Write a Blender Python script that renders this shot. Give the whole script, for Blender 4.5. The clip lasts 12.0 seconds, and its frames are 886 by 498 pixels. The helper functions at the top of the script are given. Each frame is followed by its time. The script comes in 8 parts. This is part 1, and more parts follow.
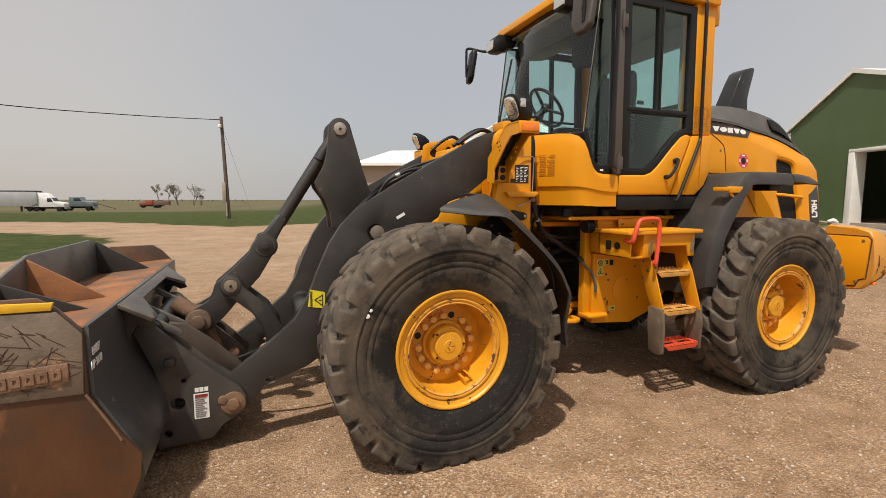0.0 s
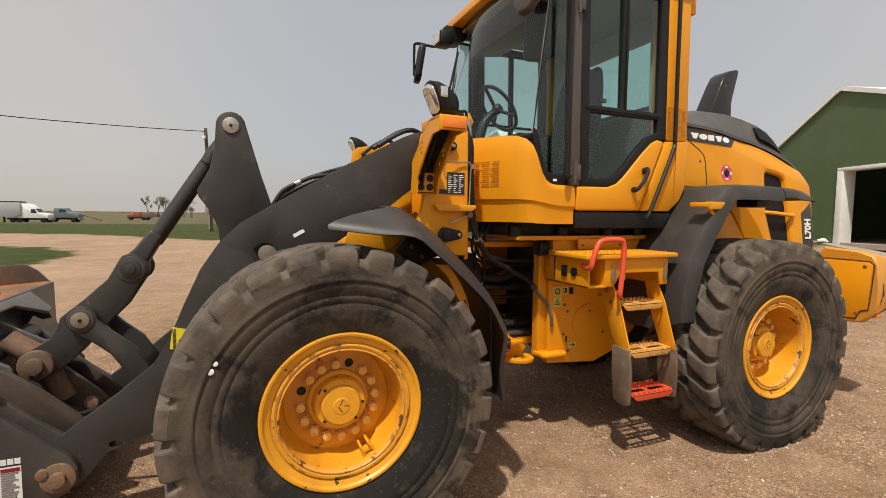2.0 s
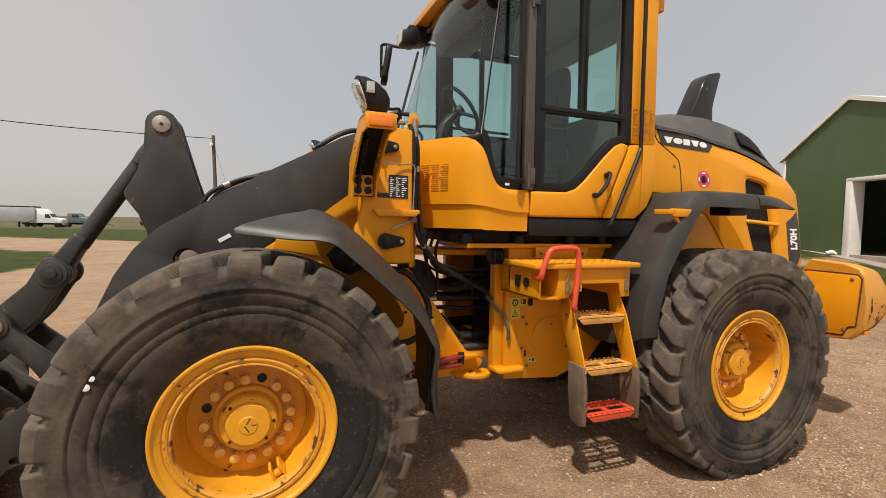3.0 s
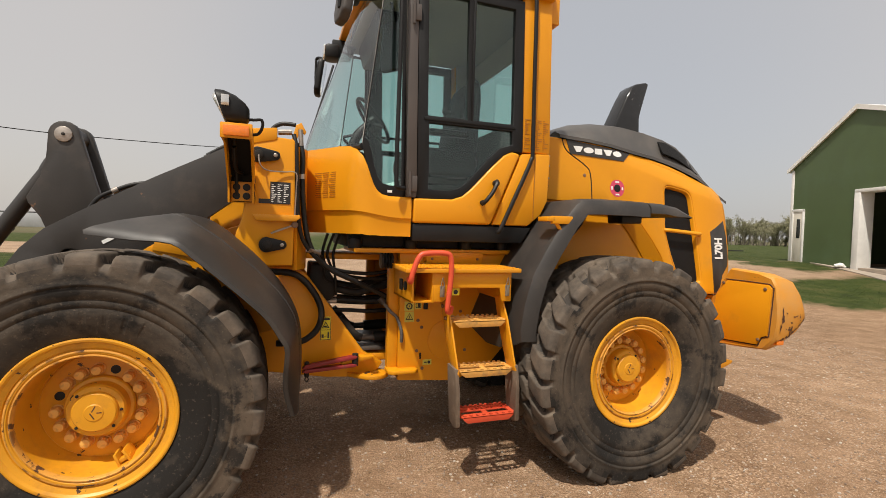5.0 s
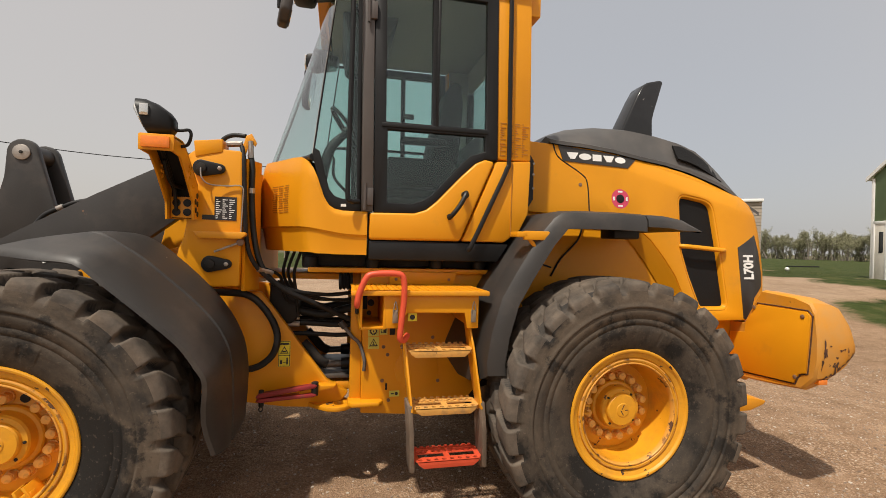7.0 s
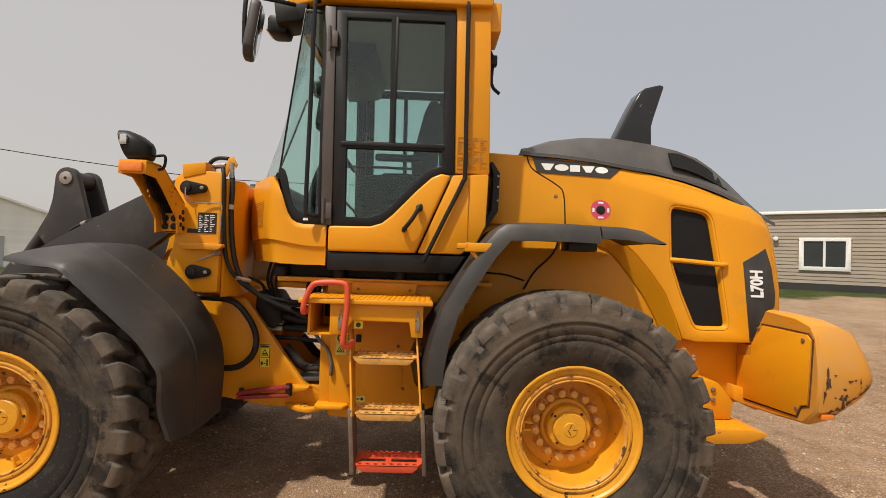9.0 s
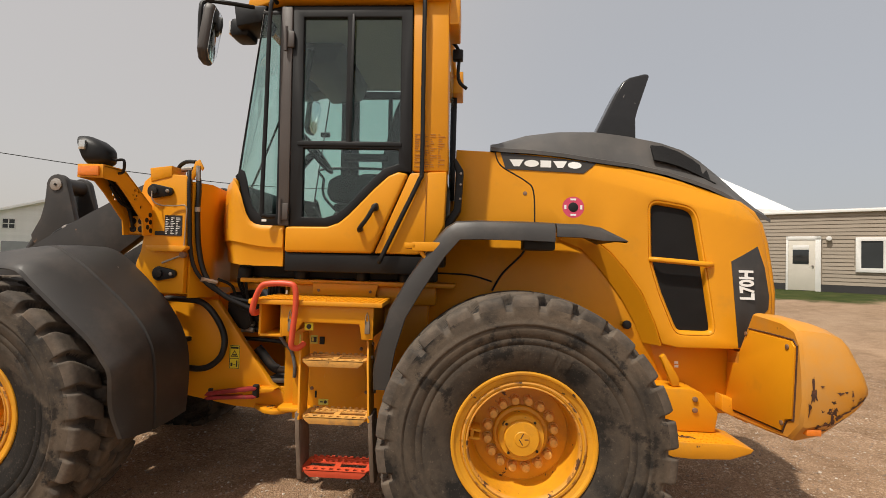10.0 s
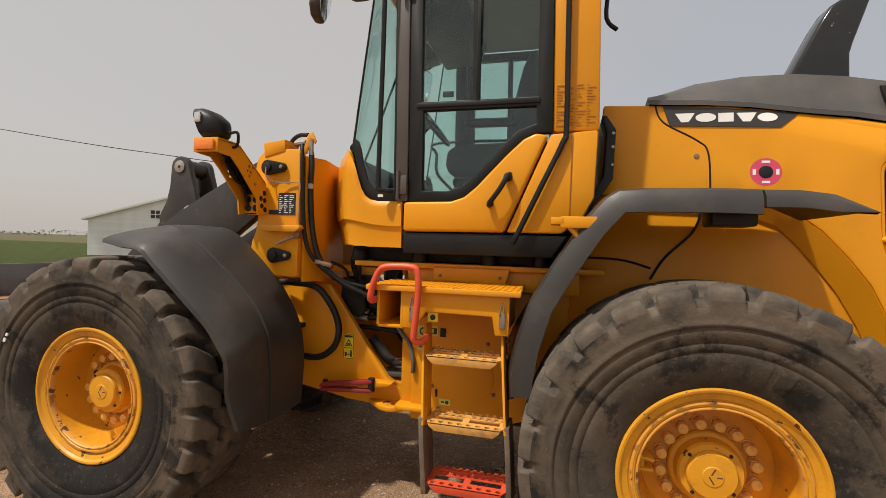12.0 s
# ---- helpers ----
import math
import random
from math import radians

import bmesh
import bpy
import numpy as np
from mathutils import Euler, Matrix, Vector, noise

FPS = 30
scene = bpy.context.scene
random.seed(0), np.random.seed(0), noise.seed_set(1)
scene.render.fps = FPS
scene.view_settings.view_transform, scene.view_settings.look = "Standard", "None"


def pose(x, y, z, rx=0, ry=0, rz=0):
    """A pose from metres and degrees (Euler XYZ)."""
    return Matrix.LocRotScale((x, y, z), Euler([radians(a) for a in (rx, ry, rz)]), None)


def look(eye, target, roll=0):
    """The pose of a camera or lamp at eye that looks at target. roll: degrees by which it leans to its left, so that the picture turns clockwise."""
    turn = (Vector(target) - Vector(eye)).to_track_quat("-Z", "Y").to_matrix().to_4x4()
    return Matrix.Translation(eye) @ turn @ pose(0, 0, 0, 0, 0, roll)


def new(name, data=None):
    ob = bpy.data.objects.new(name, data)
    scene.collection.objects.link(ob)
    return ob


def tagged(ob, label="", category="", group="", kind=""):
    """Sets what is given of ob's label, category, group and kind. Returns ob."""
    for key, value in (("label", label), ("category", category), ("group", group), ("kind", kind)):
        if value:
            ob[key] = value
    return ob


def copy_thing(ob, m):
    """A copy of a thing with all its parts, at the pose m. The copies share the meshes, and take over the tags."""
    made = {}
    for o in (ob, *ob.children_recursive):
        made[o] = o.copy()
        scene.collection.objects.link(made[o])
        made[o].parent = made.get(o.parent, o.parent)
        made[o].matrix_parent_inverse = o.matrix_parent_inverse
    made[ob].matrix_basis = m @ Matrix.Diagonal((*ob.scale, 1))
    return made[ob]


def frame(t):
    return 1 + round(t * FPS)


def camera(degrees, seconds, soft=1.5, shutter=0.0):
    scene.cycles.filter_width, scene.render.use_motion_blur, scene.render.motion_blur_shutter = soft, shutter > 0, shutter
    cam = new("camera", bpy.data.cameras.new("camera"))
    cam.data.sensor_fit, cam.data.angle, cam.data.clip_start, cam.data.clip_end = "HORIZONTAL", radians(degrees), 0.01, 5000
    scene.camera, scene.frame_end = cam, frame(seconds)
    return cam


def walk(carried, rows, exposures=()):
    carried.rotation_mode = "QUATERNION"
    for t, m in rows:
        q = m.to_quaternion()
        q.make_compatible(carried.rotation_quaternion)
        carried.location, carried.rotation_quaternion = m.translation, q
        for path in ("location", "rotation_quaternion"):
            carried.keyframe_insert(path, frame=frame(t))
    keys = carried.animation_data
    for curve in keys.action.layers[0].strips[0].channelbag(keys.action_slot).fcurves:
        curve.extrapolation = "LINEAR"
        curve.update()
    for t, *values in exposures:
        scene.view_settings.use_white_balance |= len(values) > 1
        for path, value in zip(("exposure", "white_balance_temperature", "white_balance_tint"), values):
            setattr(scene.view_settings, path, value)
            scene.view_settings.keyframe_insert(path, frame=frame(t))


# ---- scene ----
cam = camera(86.6, 12.0, soft=0.3)
PATH = [
    (0, (-1.077, -3.671, 1.574), (-0.333, -1.826, 1.367), 0.1),
    (0.5, (-0.949, -3.525, 1.58), (-0.195, -1.681, 1.395), 0.3),
    (1, (-0.772, -3.411, 1.591), (-0.011, -1.57, 1.421), 0.5),
    (1.5, (-0.553, -3.308, 1.592), (0.216, -1.469, 1.436), 0.6),
    (2, (-0.396, -3.235, 1.574), (0.378, -1.396, 1.431), 0.7),
    (2.5, (-0.218, -3.175, 1.582), (0.543, -1.33, 1.451), 1.0),
    (3, (0.032, -3.222, 1.563), (0.77, -1.366, 1.455), 1.2),
    (3.2, (0.153, -3.264, 1.563), (0.879, -1.404, 1.462), 1.2),
    (4.8, (0.711, -3.608, 1.56), (1.387, -1.727, 1.478), 1.6),
    (5, (0.791, -3.624, 1.561), (1.446, -1.736, 1.49), 1.7),
    (5.5, (1.043, -3.639, 1.583), (1.627, -1.727, 1.525), 1.8),
    (6, (1.198, -3.626, 1.601), (1.731, -1.699, 1.555), 1.7),
    (6.5, (1.288, -3.554, 1.594), (1.773, -1.614, 1.562), 1.5),
    (7, (1.409, -3.467, 1.59), (1.846, -1.515, 1.577), 1.5),
    (7.2, (1.471, -3.447, 1.579), (1.888, -1.491, 1.571), 1.5),
    (8.8, (2.129, -3.621, 1.592), (2.249, -1.624, 1.621), 1.7),
    (9, (2.206, -3.644, 1.593), (2.264, -1.646, 1.633), 1.9),
    (9.5, (2.451, -3.628, 1.59), (2.405, -1.629, 1.638), 1.8),
    (10, (2.71, -3.548, 1.587), (2.595, -1.552, 1.638), 1.6),
    (10.5, (2.803, -3.502, 1.593), (2.581, -1.515, 1.637), 1.4),
    (11, (2.787, -3.457, 1.58), (2.507, -1.477, 1.627), 1.4),
    (11.5, (2.651, -3.338, 1.574), (2.305, -1.368, 1.6), 1.6),
    (12, (2.429, -3.118, 1.542), (1.921, -1.184, 1.53), 1.8),
]
walk(cam, [(t, look(eye, target, roll)) for t, eye, target, roll in PATH],
     exposures=[(0, -0.02), (3, 0.0), (5, 0.05), (7, 0.0), (9.5, -0.03), (11, -0.08), (12, -0.06)])

# ---- light ----
SUN_TRAVEL = Vector((0.37, 0.38, -1.0))
sun_data = bpy.data.lights.new("sun", "SUN")
sun_data.energy, sun_data.angle, sun_data.color = 4.3, radians(1.6), (1.0, 0.93, 0.82)
sun = new("sun", sun_data)
sun.matrix_world = look((-8, -9, 20), Vector((-8, -9, 20)) + SUN_TRAVEL)

world = bpy.data.worlds.new("hazy_sky")
scene.world = world
world.use_nodes = True
wn, wl = world.node_tree.nodes, world.node_tree.links
sky = wn.new("ShaderNodeTexSky")
sky.sky_type, sky.sun_disc = "NISHITA", False
sky.sun_elevation, sky.sun_rotation = radians(58), radians(223)
sky.dust_density, sky.air_density, sky.ozone_density = 4.0, 1.0, 1.0
haze = wn.new("ShaderNodeRGB")
haze.outputs[0].default_value = (6.85, 6.35, 5.85, 1)
blend = wn.new("ShaderNodeMix")
blend.data_type = "RGBA"
blend.inputs["Factor"].default_value = 0.72
wl.new(sky.outputs[0], blend.inputs["A"])
# the haze is thinner and bluer to the north-east
bluer = wn.new("ShaderNodeRGB")
bluer.outputs[0].default_value = (5.15, 5.28, 5.50, 1)
turn_to, reach, veil = wn.new("ShaderNodeVectorMath"), wn.new("ShaderNodeMapRange"), wn.new("ShaderNodeMix")
turn_to.operation, turn_to.inputs[1].default_value = "DOT_PRODUCT", (0.46, 0.85, 0.25)
reach.inputs["From Min"].default_value, reach.inputs["From Max"].default_value, reach.inputs["To Max"].default_value = 0.72, 1.0, 0.75
reach.interpolation_type = "SMOOTHSTEP"
veil.data_type = "RGBA"
wl.new(wn.new("ShaderNodeTexCoord").outputs["Generated"], turn_to.inputs[0])
wl.new(turn_to.outputs["Value"], reach.inputs["Value"])
wl.new(reach.outputs["Result"], veil.inputs["Factor"])
wl.new(haze.outputs[0], veil.inputs["A"])
wl.new(bluer.outputs[0], veil.inputs["B"])
wl.new(veil.outputs["Result"], blend.inputs["B"])
background = wn["Background"]
background.inputs["Strength"].default_value = 0.104
wl.new(blend.outputs["Result"], background.inputs["Color"])


# ---- materials ----
def ramp(nodes, pos, cols):
    r = nodes.new("ShaderNodeValToRGB")
    el = r.color_ramp.elements
    el[0].position, el[1].position = pos[0], pos[-1]
    el[0].color, el[1].color = (*cols[0], 1), (*cols[-1], 1)
    for p, c in list(zip(pos, cols))[1:-1]:
        el.new(p).color = (*c, 1)
    return r


def surf(name, base, rough=0.5, metal=0.0, var=0.15, scale=3.0, fine=60.0, bump=0.1, dirt=None, dirt_at=(0.55, 0.7), dirt_scale=2.0,
         coat=0.0, speck=None, speck_at=(0.68, 0.72), speck_scale=14.0, random_tone=0.0, stretch=(1, 1, 1), bump_dist=0.01, spec=0.5):
    """A surface with large tone changes, fine grain and relief; dirt: a second colour in soft stains; speck: a third in sharp chips."""
    m = bpy.data.materials.new(name)
    m.use_nodes = True
    n, l = m.node_tree.nodes, m.node_tree.links
    b = n["Principled BSDF"]
    geo = n.new("ShaderNodeTexCoord")
    mp = n.new("ShaderNodeMapping")
    mp.inputs["Scale"].default_value = stretch
    l.new(geo.outputs["Object"], mp.inputs["Vector"])

    def noise_tex(s, detail=4.0, rgh=0.55):
        t = n.new("ShaderNodeTexNoise")
        t.inputs["Scale"].default_value, t.inputs["Detail"].default_value, t.inputs["Roughness"].default_value = s, detail, rgh
        l.new(mp.outputs["Vector"], t.inputs["Vector"])
        return t

    big, small = noise_tex(scale), noise_tex(fine, 3.0)
    lo = tuple(c * (1 - var) for c in base)
    hi = tuple(min(1, c * (1 + var)) for c in base)
    r = ramp(n, (0.3, 0.7), (lo, hi))
    l.new(big.outputs["Fac"], r.inputs["Fac"])
    col = r.outputs["Color"]

    def lay(colour, fac, amount=1.0):
        nonlocal col
        mx = n.new("ShaderNodeMix")
        mx.data_type = "RGBA"
        mx.inputs["B"].default_value = (*colour, 1)
        if amount != 1.0:
            mu = n.new("ShaderNodeMath")
            mu.operation = "MULTIPLY"
            mu.inputs[1].default_value = amount
            l.new(fac, mu.inputs[0])
            fac = mu.outputs[0]
        l.new(fac, mx.inputs["Factor"])
        l.new(col, mx.inputs["A"])
        col = mx.outputs["Result"]

    rs = ramp(n, (0.35, 0.75), ((0, 0, 0), (1, 1, 1)))
    l.new(small.outputs["Fac"], rs.inputs["Fac"])
    lay(tuple(c * 0.6 for c in base), rs.outputs["Color"], var)
    if dirt:
        d = noise_tex(dirt_scale, 6.0, 0.65)
        rd = ramp(n, dirt_at, ((0, 0, 0), (1, 1, 1)))
        l.new(d.outputs["Fac"], rd.inputs["Fac"])
        lay(dirt, rd.outputs["Color"], 0.75)
    if speck:
        d = noise_tex(speck_scale, 5.0, 0.6)
        rd = ramp(n, speck_at, ((0, 0, 0), (1, 1, 1)))
        l.new(d.outputs["Fac"], rd.inputs["Fac"])
        lay(speck, rd.outputs["Color"])
    if random_tone:
        oi = n.new("ShaderNodeObjectInfo")
        hs = n.new("ShaderNodeHueSaturation")
        mr = n.new("ShaderNodeMapRange")
        mr.inputs["To Min"].default_value, mr.inputs["To Max"].default_value = 1 - random_tone, 1 + random_tone
        l.new(oi.outputs["Random"], mr.inputs["Value"])
        l.new(mr.outputs["Result"], hs.inputs["Value"])
        l.new(col, hs.inputs["Color"])
        col = hs.outputs["Color"]
    l.new(col, b.inputs["Base Color"])
    rr = n.new("ShaderNodeMapRange")
    rr.inputs["To Min"].default_value, rr.inputs["To Max"].default_value = max(0.02, rough - 0.1), min(1, rough + 0.1)
    l.new(big.outputs["Fac"], rr.inputs["Value"])
    l.new(rr.outputs["Result"], b.inputs["Roughness"])
    b.inputs["Metallic"].default_value = metal
    b.inputs["Specular IOR Level"].default_value = spec
    b.inputs["Coat Weight"].default_value = coat
    b.inputs["Coat Roughness"].default_value = 0.15
    if bump:
        bp = n.new("ShaderNodeBump")
        bp.inputs["Strength"].default_value, bp.inputs["Distance"].default_value = bump, bump_dist
        l.new(small.outputs["Fac"], bp.inputs["Height"])
        l.new(bp.outputs["Normal"], b.inputs["Normal"])
    return m


def glass(name, tint, gloss_rough=0.02):
    m = bpy.data.materials.new(name)
    m.use_nodes = True
    n, l = m.node_tree.nodes, m.node_tree.links
    n.remove(n["Principled BSDF"])
    tr, gl, mx, lw = (n.new("ShaderNodeBsdfTransparent"), n.new("ShaderNodeBsdfGlossy"), n.new("ShaderNodeMixShader"), n.new("ShaderNodeLayerWeight"))
    tr.inputs["Color"].default_value = (*tint, 1)
    gl.inputs["Roughness"].default_value = gloss_rough
    lw.inputs["Blend"].default_value = 0.5
    pw, sc = n.new("ShaderNodeMath"), n.new("ShaderNodeMath")
    pw.operation, pw.inputs[1].default_value = "POWER", 4.0
    sc.operation, sc.inputs[1].default_value, sc.inputs[2].default_value = "MULTIPLY_ADD", 0.85, 0.055
    l.new(lw.outputs["Facing"], pw.inputs[0])
    l.new(pw.outputs[0], sc.inputs[0])
    l.new(sc.outputs[0], mx.inputs["Fac"])
    l.new(tr.outputs[0], mx.inputs[1])
    l.new(gl.outputs[0], mx.inputs[2])
    l.new(mx.outputs[0], n["Material Output"].inputs["Surface"])
    return m


YEL = (0.72, 0.295, 0.008)
yellow = surf("yellow_paint", YEL, 0.40, var=0.05, scale=2.0, fine=180, bump=0.02, dirt=(0.46, 0.225, 0.03), dirt_at=(0.60, 0.88), dirt_scale=3.0, coat=0.08, spec=0.3)
yellow_worn = surf("chipped_yellow_paint", YEL, 0.42, var=0.07, scale=2.5, fine=120, bump=0.04, dirt=(0.42, 0.22, 0.06), dirt_at=(0.55, 0.8), dirt_scale=5.0,
                   speck=(0.07, 0.035, 0.02), speck_at=(0.66, 0.675), speck_scale=9.0)
weight_paint = surf("chipped_casting_paint", (0.63, 0.262, 0.018), 0.45, var=0.06, scale=2.5, fine=120, bump=0.04, dirt=(0.52, 0.285, 0.09), dirt_at=(0.42, 0.75), dirt_scale=4.0,
                    speck=(0.060, 0.026, 0.016), speck_at=(0.65, 0.66), speck_scale=6.0)
nut_paint = surf("pale_nut_paint", (0.74, 0.39, 0.085), 0.5, var=0.12, scale=9.0, fine=120, bump=0.05, dirt=(0.36, 0.20, 0.08), dirt_at=(0.5, 0.7), dirt_scale=20.0)
yellow_rim = surf("yellow_rim_paint", (0.70, 0.315, 0.014), 0.42, var=0.08, scale=5.0, fine=150, bump=0.03, dirt=(0.38, 0.17, 0.032), dirt_at=(0.50, 0.78), dirt_scale=6.0,
                  speck=(0.075, 0.034, 0.017), speck_at=(0.665, 0.675), speck_scale=16.0)
chipped_ring = surf("chipped_ring_paint", (0.66, 0.31, 0.05), 0.5, var=0.1, scale=6.0, fine=120, bump=0.05, dirt=(0.17, 0.075, 0.028), dirt_at=(0.54, 0.60), dirt_scale=16.0, speck=(0.10, 0.046, 0.022), speck_at=(0.60, 0.62), speck_scale=12.0)
step_paint = surf("scuffed_step_paint", (0.70, 0.36, 0.085), 0.5, var=0.1, scale=8.0, fine=120, bump=0.05, dirt=(0.36, 0.21, 0.09), dirt_at=(0.50, 0.68), dirt_scale=14.0, speck=(0.09, 0.05, 0.03), speck_at=(0.66, 0.69), speck_scale=22.0)
chip_rust = surf("chip_rust", (0.085, 0.036, 0.022), 0.65, var=0.35, scale=14, fine=90, bump=0.2, dirt=(0.15, 0.055, 0.03), dirt_at=(0.5, 0.62), dirt_scale=30)
grey_arm = surf("dark_grey_paint", (0.033, 0.030, 0.028), 0.47, var=0.14, scale=4.0, fine=90, bump=0.05, dirt=(0.095, 0.075, 0.06), dirt_at=(0.55, 0.85), dirt_scale=3.0,
                speck=(0.16, 0.085, 0.045), speck_at=(0.70, 0.715), speck_scale=12.0)
plastic = surf("dark_grey_plastic", (0.034, 0.031, 0.029), 0.48, var=0.14, scale=3.0, fine=240, bump=0.12, dirt=(0.11, 0.09, 0.075), dirt_at=(0.5, 0.85), dirt_scale=2.5, bump_dist=0.002)
black = surf("black_plastic", (0.011, 0.011, 0.0115), 0.45, var=0.2, scale=6.0, fine=120, bump=0.05, bump_dist=0.003, spec=0.3)
rubber_hose = surf("black_rubber_hose", (0.012, 0.012, 0.0125), 0.5, var=0.25, scale=12.0, fine=160, bump=0.1, dirt=(0.05, 0.042, 0.034), dirt_scale=8.0, bump_dist=0.003, spec=0.35)
gloss_black = surf("gloss_black_enamel", (0.02, 0.02, 0.021), 0.14, var=0.2, scale=6.0, fine=60, bump=0.0, speck=(0.35, 0.33, 0.31), speck_at=(0.72, 0.74), speck_scale=18.0)


def tyre_material():
    """Black rubber with dust and scuffs that run round the wheel, cleaner near the rim."""
    m = bpy.data.materials.new("dusty_tyre_rubber")
    m.use_nodes = True
    n, l = m.node_tree.nodes, m.node_tree.links
    b = n["Principled BSDF"]
    co = n.new("ShaderNodeTexCoord").outputs["Object"]
    sep = n.new("ShaderNodeSeparateXYZ")
    l.new(co, sep.inputs[0])

    def calc(op, a, c):
        k = n.new("ShaderNodeMath")
        k.operation = op
        for sock, v in zip(k.inputs, (a, c)):
            if isinstance(v, float):
                sock.default_value = v
            else:
                l.new(v, sock)
        return k.outputs[0]

    rad = calc("SQRT", calc("ADD", calc("MULTIPLY", sep.outputs["X"], sep.outputs["X"]), calc("MULTIPLY", sep.outputs["Z"], sep.outputs["Z"])), 0.0)
    info = n.new("ShaderNodeObjectInfo")
    ang = calc("ARCTAN2", sep.outputs["Z"], sep.outputs["X"])
    polar = n.new("ShaderNodeCombineXYZ")
    l.new(calc("MULTIPLY", rad, 4.5), polar.inputs[0])
    l.new(calc("MULTIPLY", calc("COSINE", ang, 0.0), 1.5), polar.inputs[1])
    l.new(calc("ADD", calc("MULTIPLY", calc("SINE", ang, 0.0), 1.5), calc("MULTIPLY", info.outputs["Random"], 9.0)), polar.inputs[2])

    def tex(vec, scale, detail, rough=0.6):
        t = n.new("ShaderNodeTexNoise")
        t.inputs["Scale"].default_value, t.inputs["Detail"].default_value, t.inputs["Roughness"].default_value = scale, detail, rough
        l.new(vec, t.inputs["Vector"])
        return t.outputs["Fac"]

    def over(a, c, fac):
        x = n.new("ShaderNodeMix")
        x.data_type = "RGBA"
        for sock, v in (("A", a), ("B", c)):
            if isinstance(v, tuple):
                x.inputs[sock].default_value = (*v, 1)
            else:
                l.new(v, x.inputs[sock])
        l.new(fac, x.inputs["Factor"])
        return x.outputs["Result"]

    def step_of(fac, lo, hi):
        r = ramp(n, (lo, hi), ((0, 0, 0), (1, 1, 1)))
        l.new(fac, r.inputs["Fac"])
        return r.outputs["Color"]

    band = ramp(n, (0.36, 0.42, 0.47, 0.50, 0.58, 0.66, 0.70), ((0.42, 0.42, 0.42), (0.52, 0.52, 0.52), (0.55, 0.55, 0.55), (0.62, 0.62, 0.62), (0.75, 0.75, 0.75), (0.9, 0.9, 0.9), (1, 1, 1)))
    l.new(rad, band.inputs["Fac"])
    streak = tex(polar.outputs[0], 1.0, 6.0, 0.65)
    patch = tex(co, 5.0, 6.0, 0.65)
    dust = calc("MULTIPLY", calc("MULTIPLY", step_of(streak, 0.34, 0.62), 1.15), band.outputs["Color"])
    dust = calc("MULTIPLY", dust, calc("ADD", calc("MULTIPLY", patch, 1.0), 0.45))
    col = over((0.030, 0.0265, 0.023), (0.136, 0.103, 0.073), dust)
    col = over(col, (0.010, 0.0095, 0.009), calc("MULTIPLY", step_of(tex(polar.outputs[0], 0.50, 7.0, 0.62), 0.49, 0.555), 0.95))
    col = over(col, (0.014, 0.013, 0.012), calc("MULTIPLY", step_of(tex(co, 4.2, 7.0, 0.7), 0.54, 0.60), 0.85))
    col = over(col, (0.20, 0.155, 0.115), calc("MULTIPLY", step_of(tex(co, 60.0, 3.0), 0.60, 0.75), 0.35))
    l.new(col, b.inputs["Base Color"])
    b.inputs["Roughness"].default_value = 0.78
    b.inputs["Specular IOR Level"].default_value = 0.3
    bp = n.new("ShaderNodeBump")
    bp.inputs["Strength"].default_value, bp.inputs["Distance"].default_value = 0.35, 0.006
    l.new(tex(co, 70.0, 4.0), bp.inputs["Height"])
    l.new(bp.outputs["Normal"], b.inputs["Normal"])
    return m


tyre_mat = tyre_material()
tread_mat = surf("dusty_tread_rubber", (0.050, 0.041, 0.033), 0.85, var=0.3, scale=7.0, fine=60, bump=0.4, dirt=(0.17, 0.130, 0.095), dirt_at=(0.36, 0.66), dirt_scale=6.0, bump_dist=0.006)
# darker than the tread: shade between the lugs is put into this colour
groove_shade_mat = surf("shade_toned_rubber", (0.034, 0.029, 0.025), 0.85, var=0.3, scale=9.0, fine=60, bump=0.3, dirt=(0.12, 0.093, 0.07), dirt_at=(0.45, 0.7), dirt_scale=7.0, bump_dist=0.005)
steel = surf("worn_steel", (0.42, 0.38, 0.34), 0.4, metal=0.8, var=0.2, scale=14, fine=120, bump=0.1, dirt=(0.20, 0.12, 0.07), dirt_scale=9)
rust = surf("rusty_bucket_steel", (0.130, 0.056, 0.025), 0.40, var=0.45, scale=1.6, fine=70, bump=0.15, dirt=(0.040, 0.029, 0.023), dirt_at=(0.42, 0.62), dirt_scale=2.6,
            speck=(0.23, 0.10, 0.042), speck_at=(0.62, 0.74), speck_scale=4.0, stretch=(1, 1, 0.6))
rust_scratched = surf("scratched_grey_brown_steel", (0.165, 0.125, 0.09), 0.6, var=0.25, scale=4.0, fine=60, bump=0.25, dirt=(0.075, 0.058, 0.046), dirt_at=(0.52, 0.70), dirt_scale=3.2,
                      stretch=(1, 1, 1.15), speck=(0.30, 0.19, 0.11), speck_at=(0.62, 0.68), speck_scale=9.0)
rust_dark = surf("dark_bare_rust", (0.075, 0.032, 0.018), 0.7, var=0.3, scale=12, fine=90, bump=0.2)
rust_pin = surf("rusty_pin", (0.20, 0.115, 0.07), 0.65, var=0.3, scale=12, fine=90, bump=0.3, dirt=(0.09, 0.055, 0.04), dirt_scale=14)
red_paint = surf("orange_red_paint", (0.68, 0.085, 0.035), 0.42, var=0.1, scale=8, fine=120, bump=0.04, speck=(0.25, 0.06, 0.04), speck_at=(0.70, 0.73), speck_scale=20)
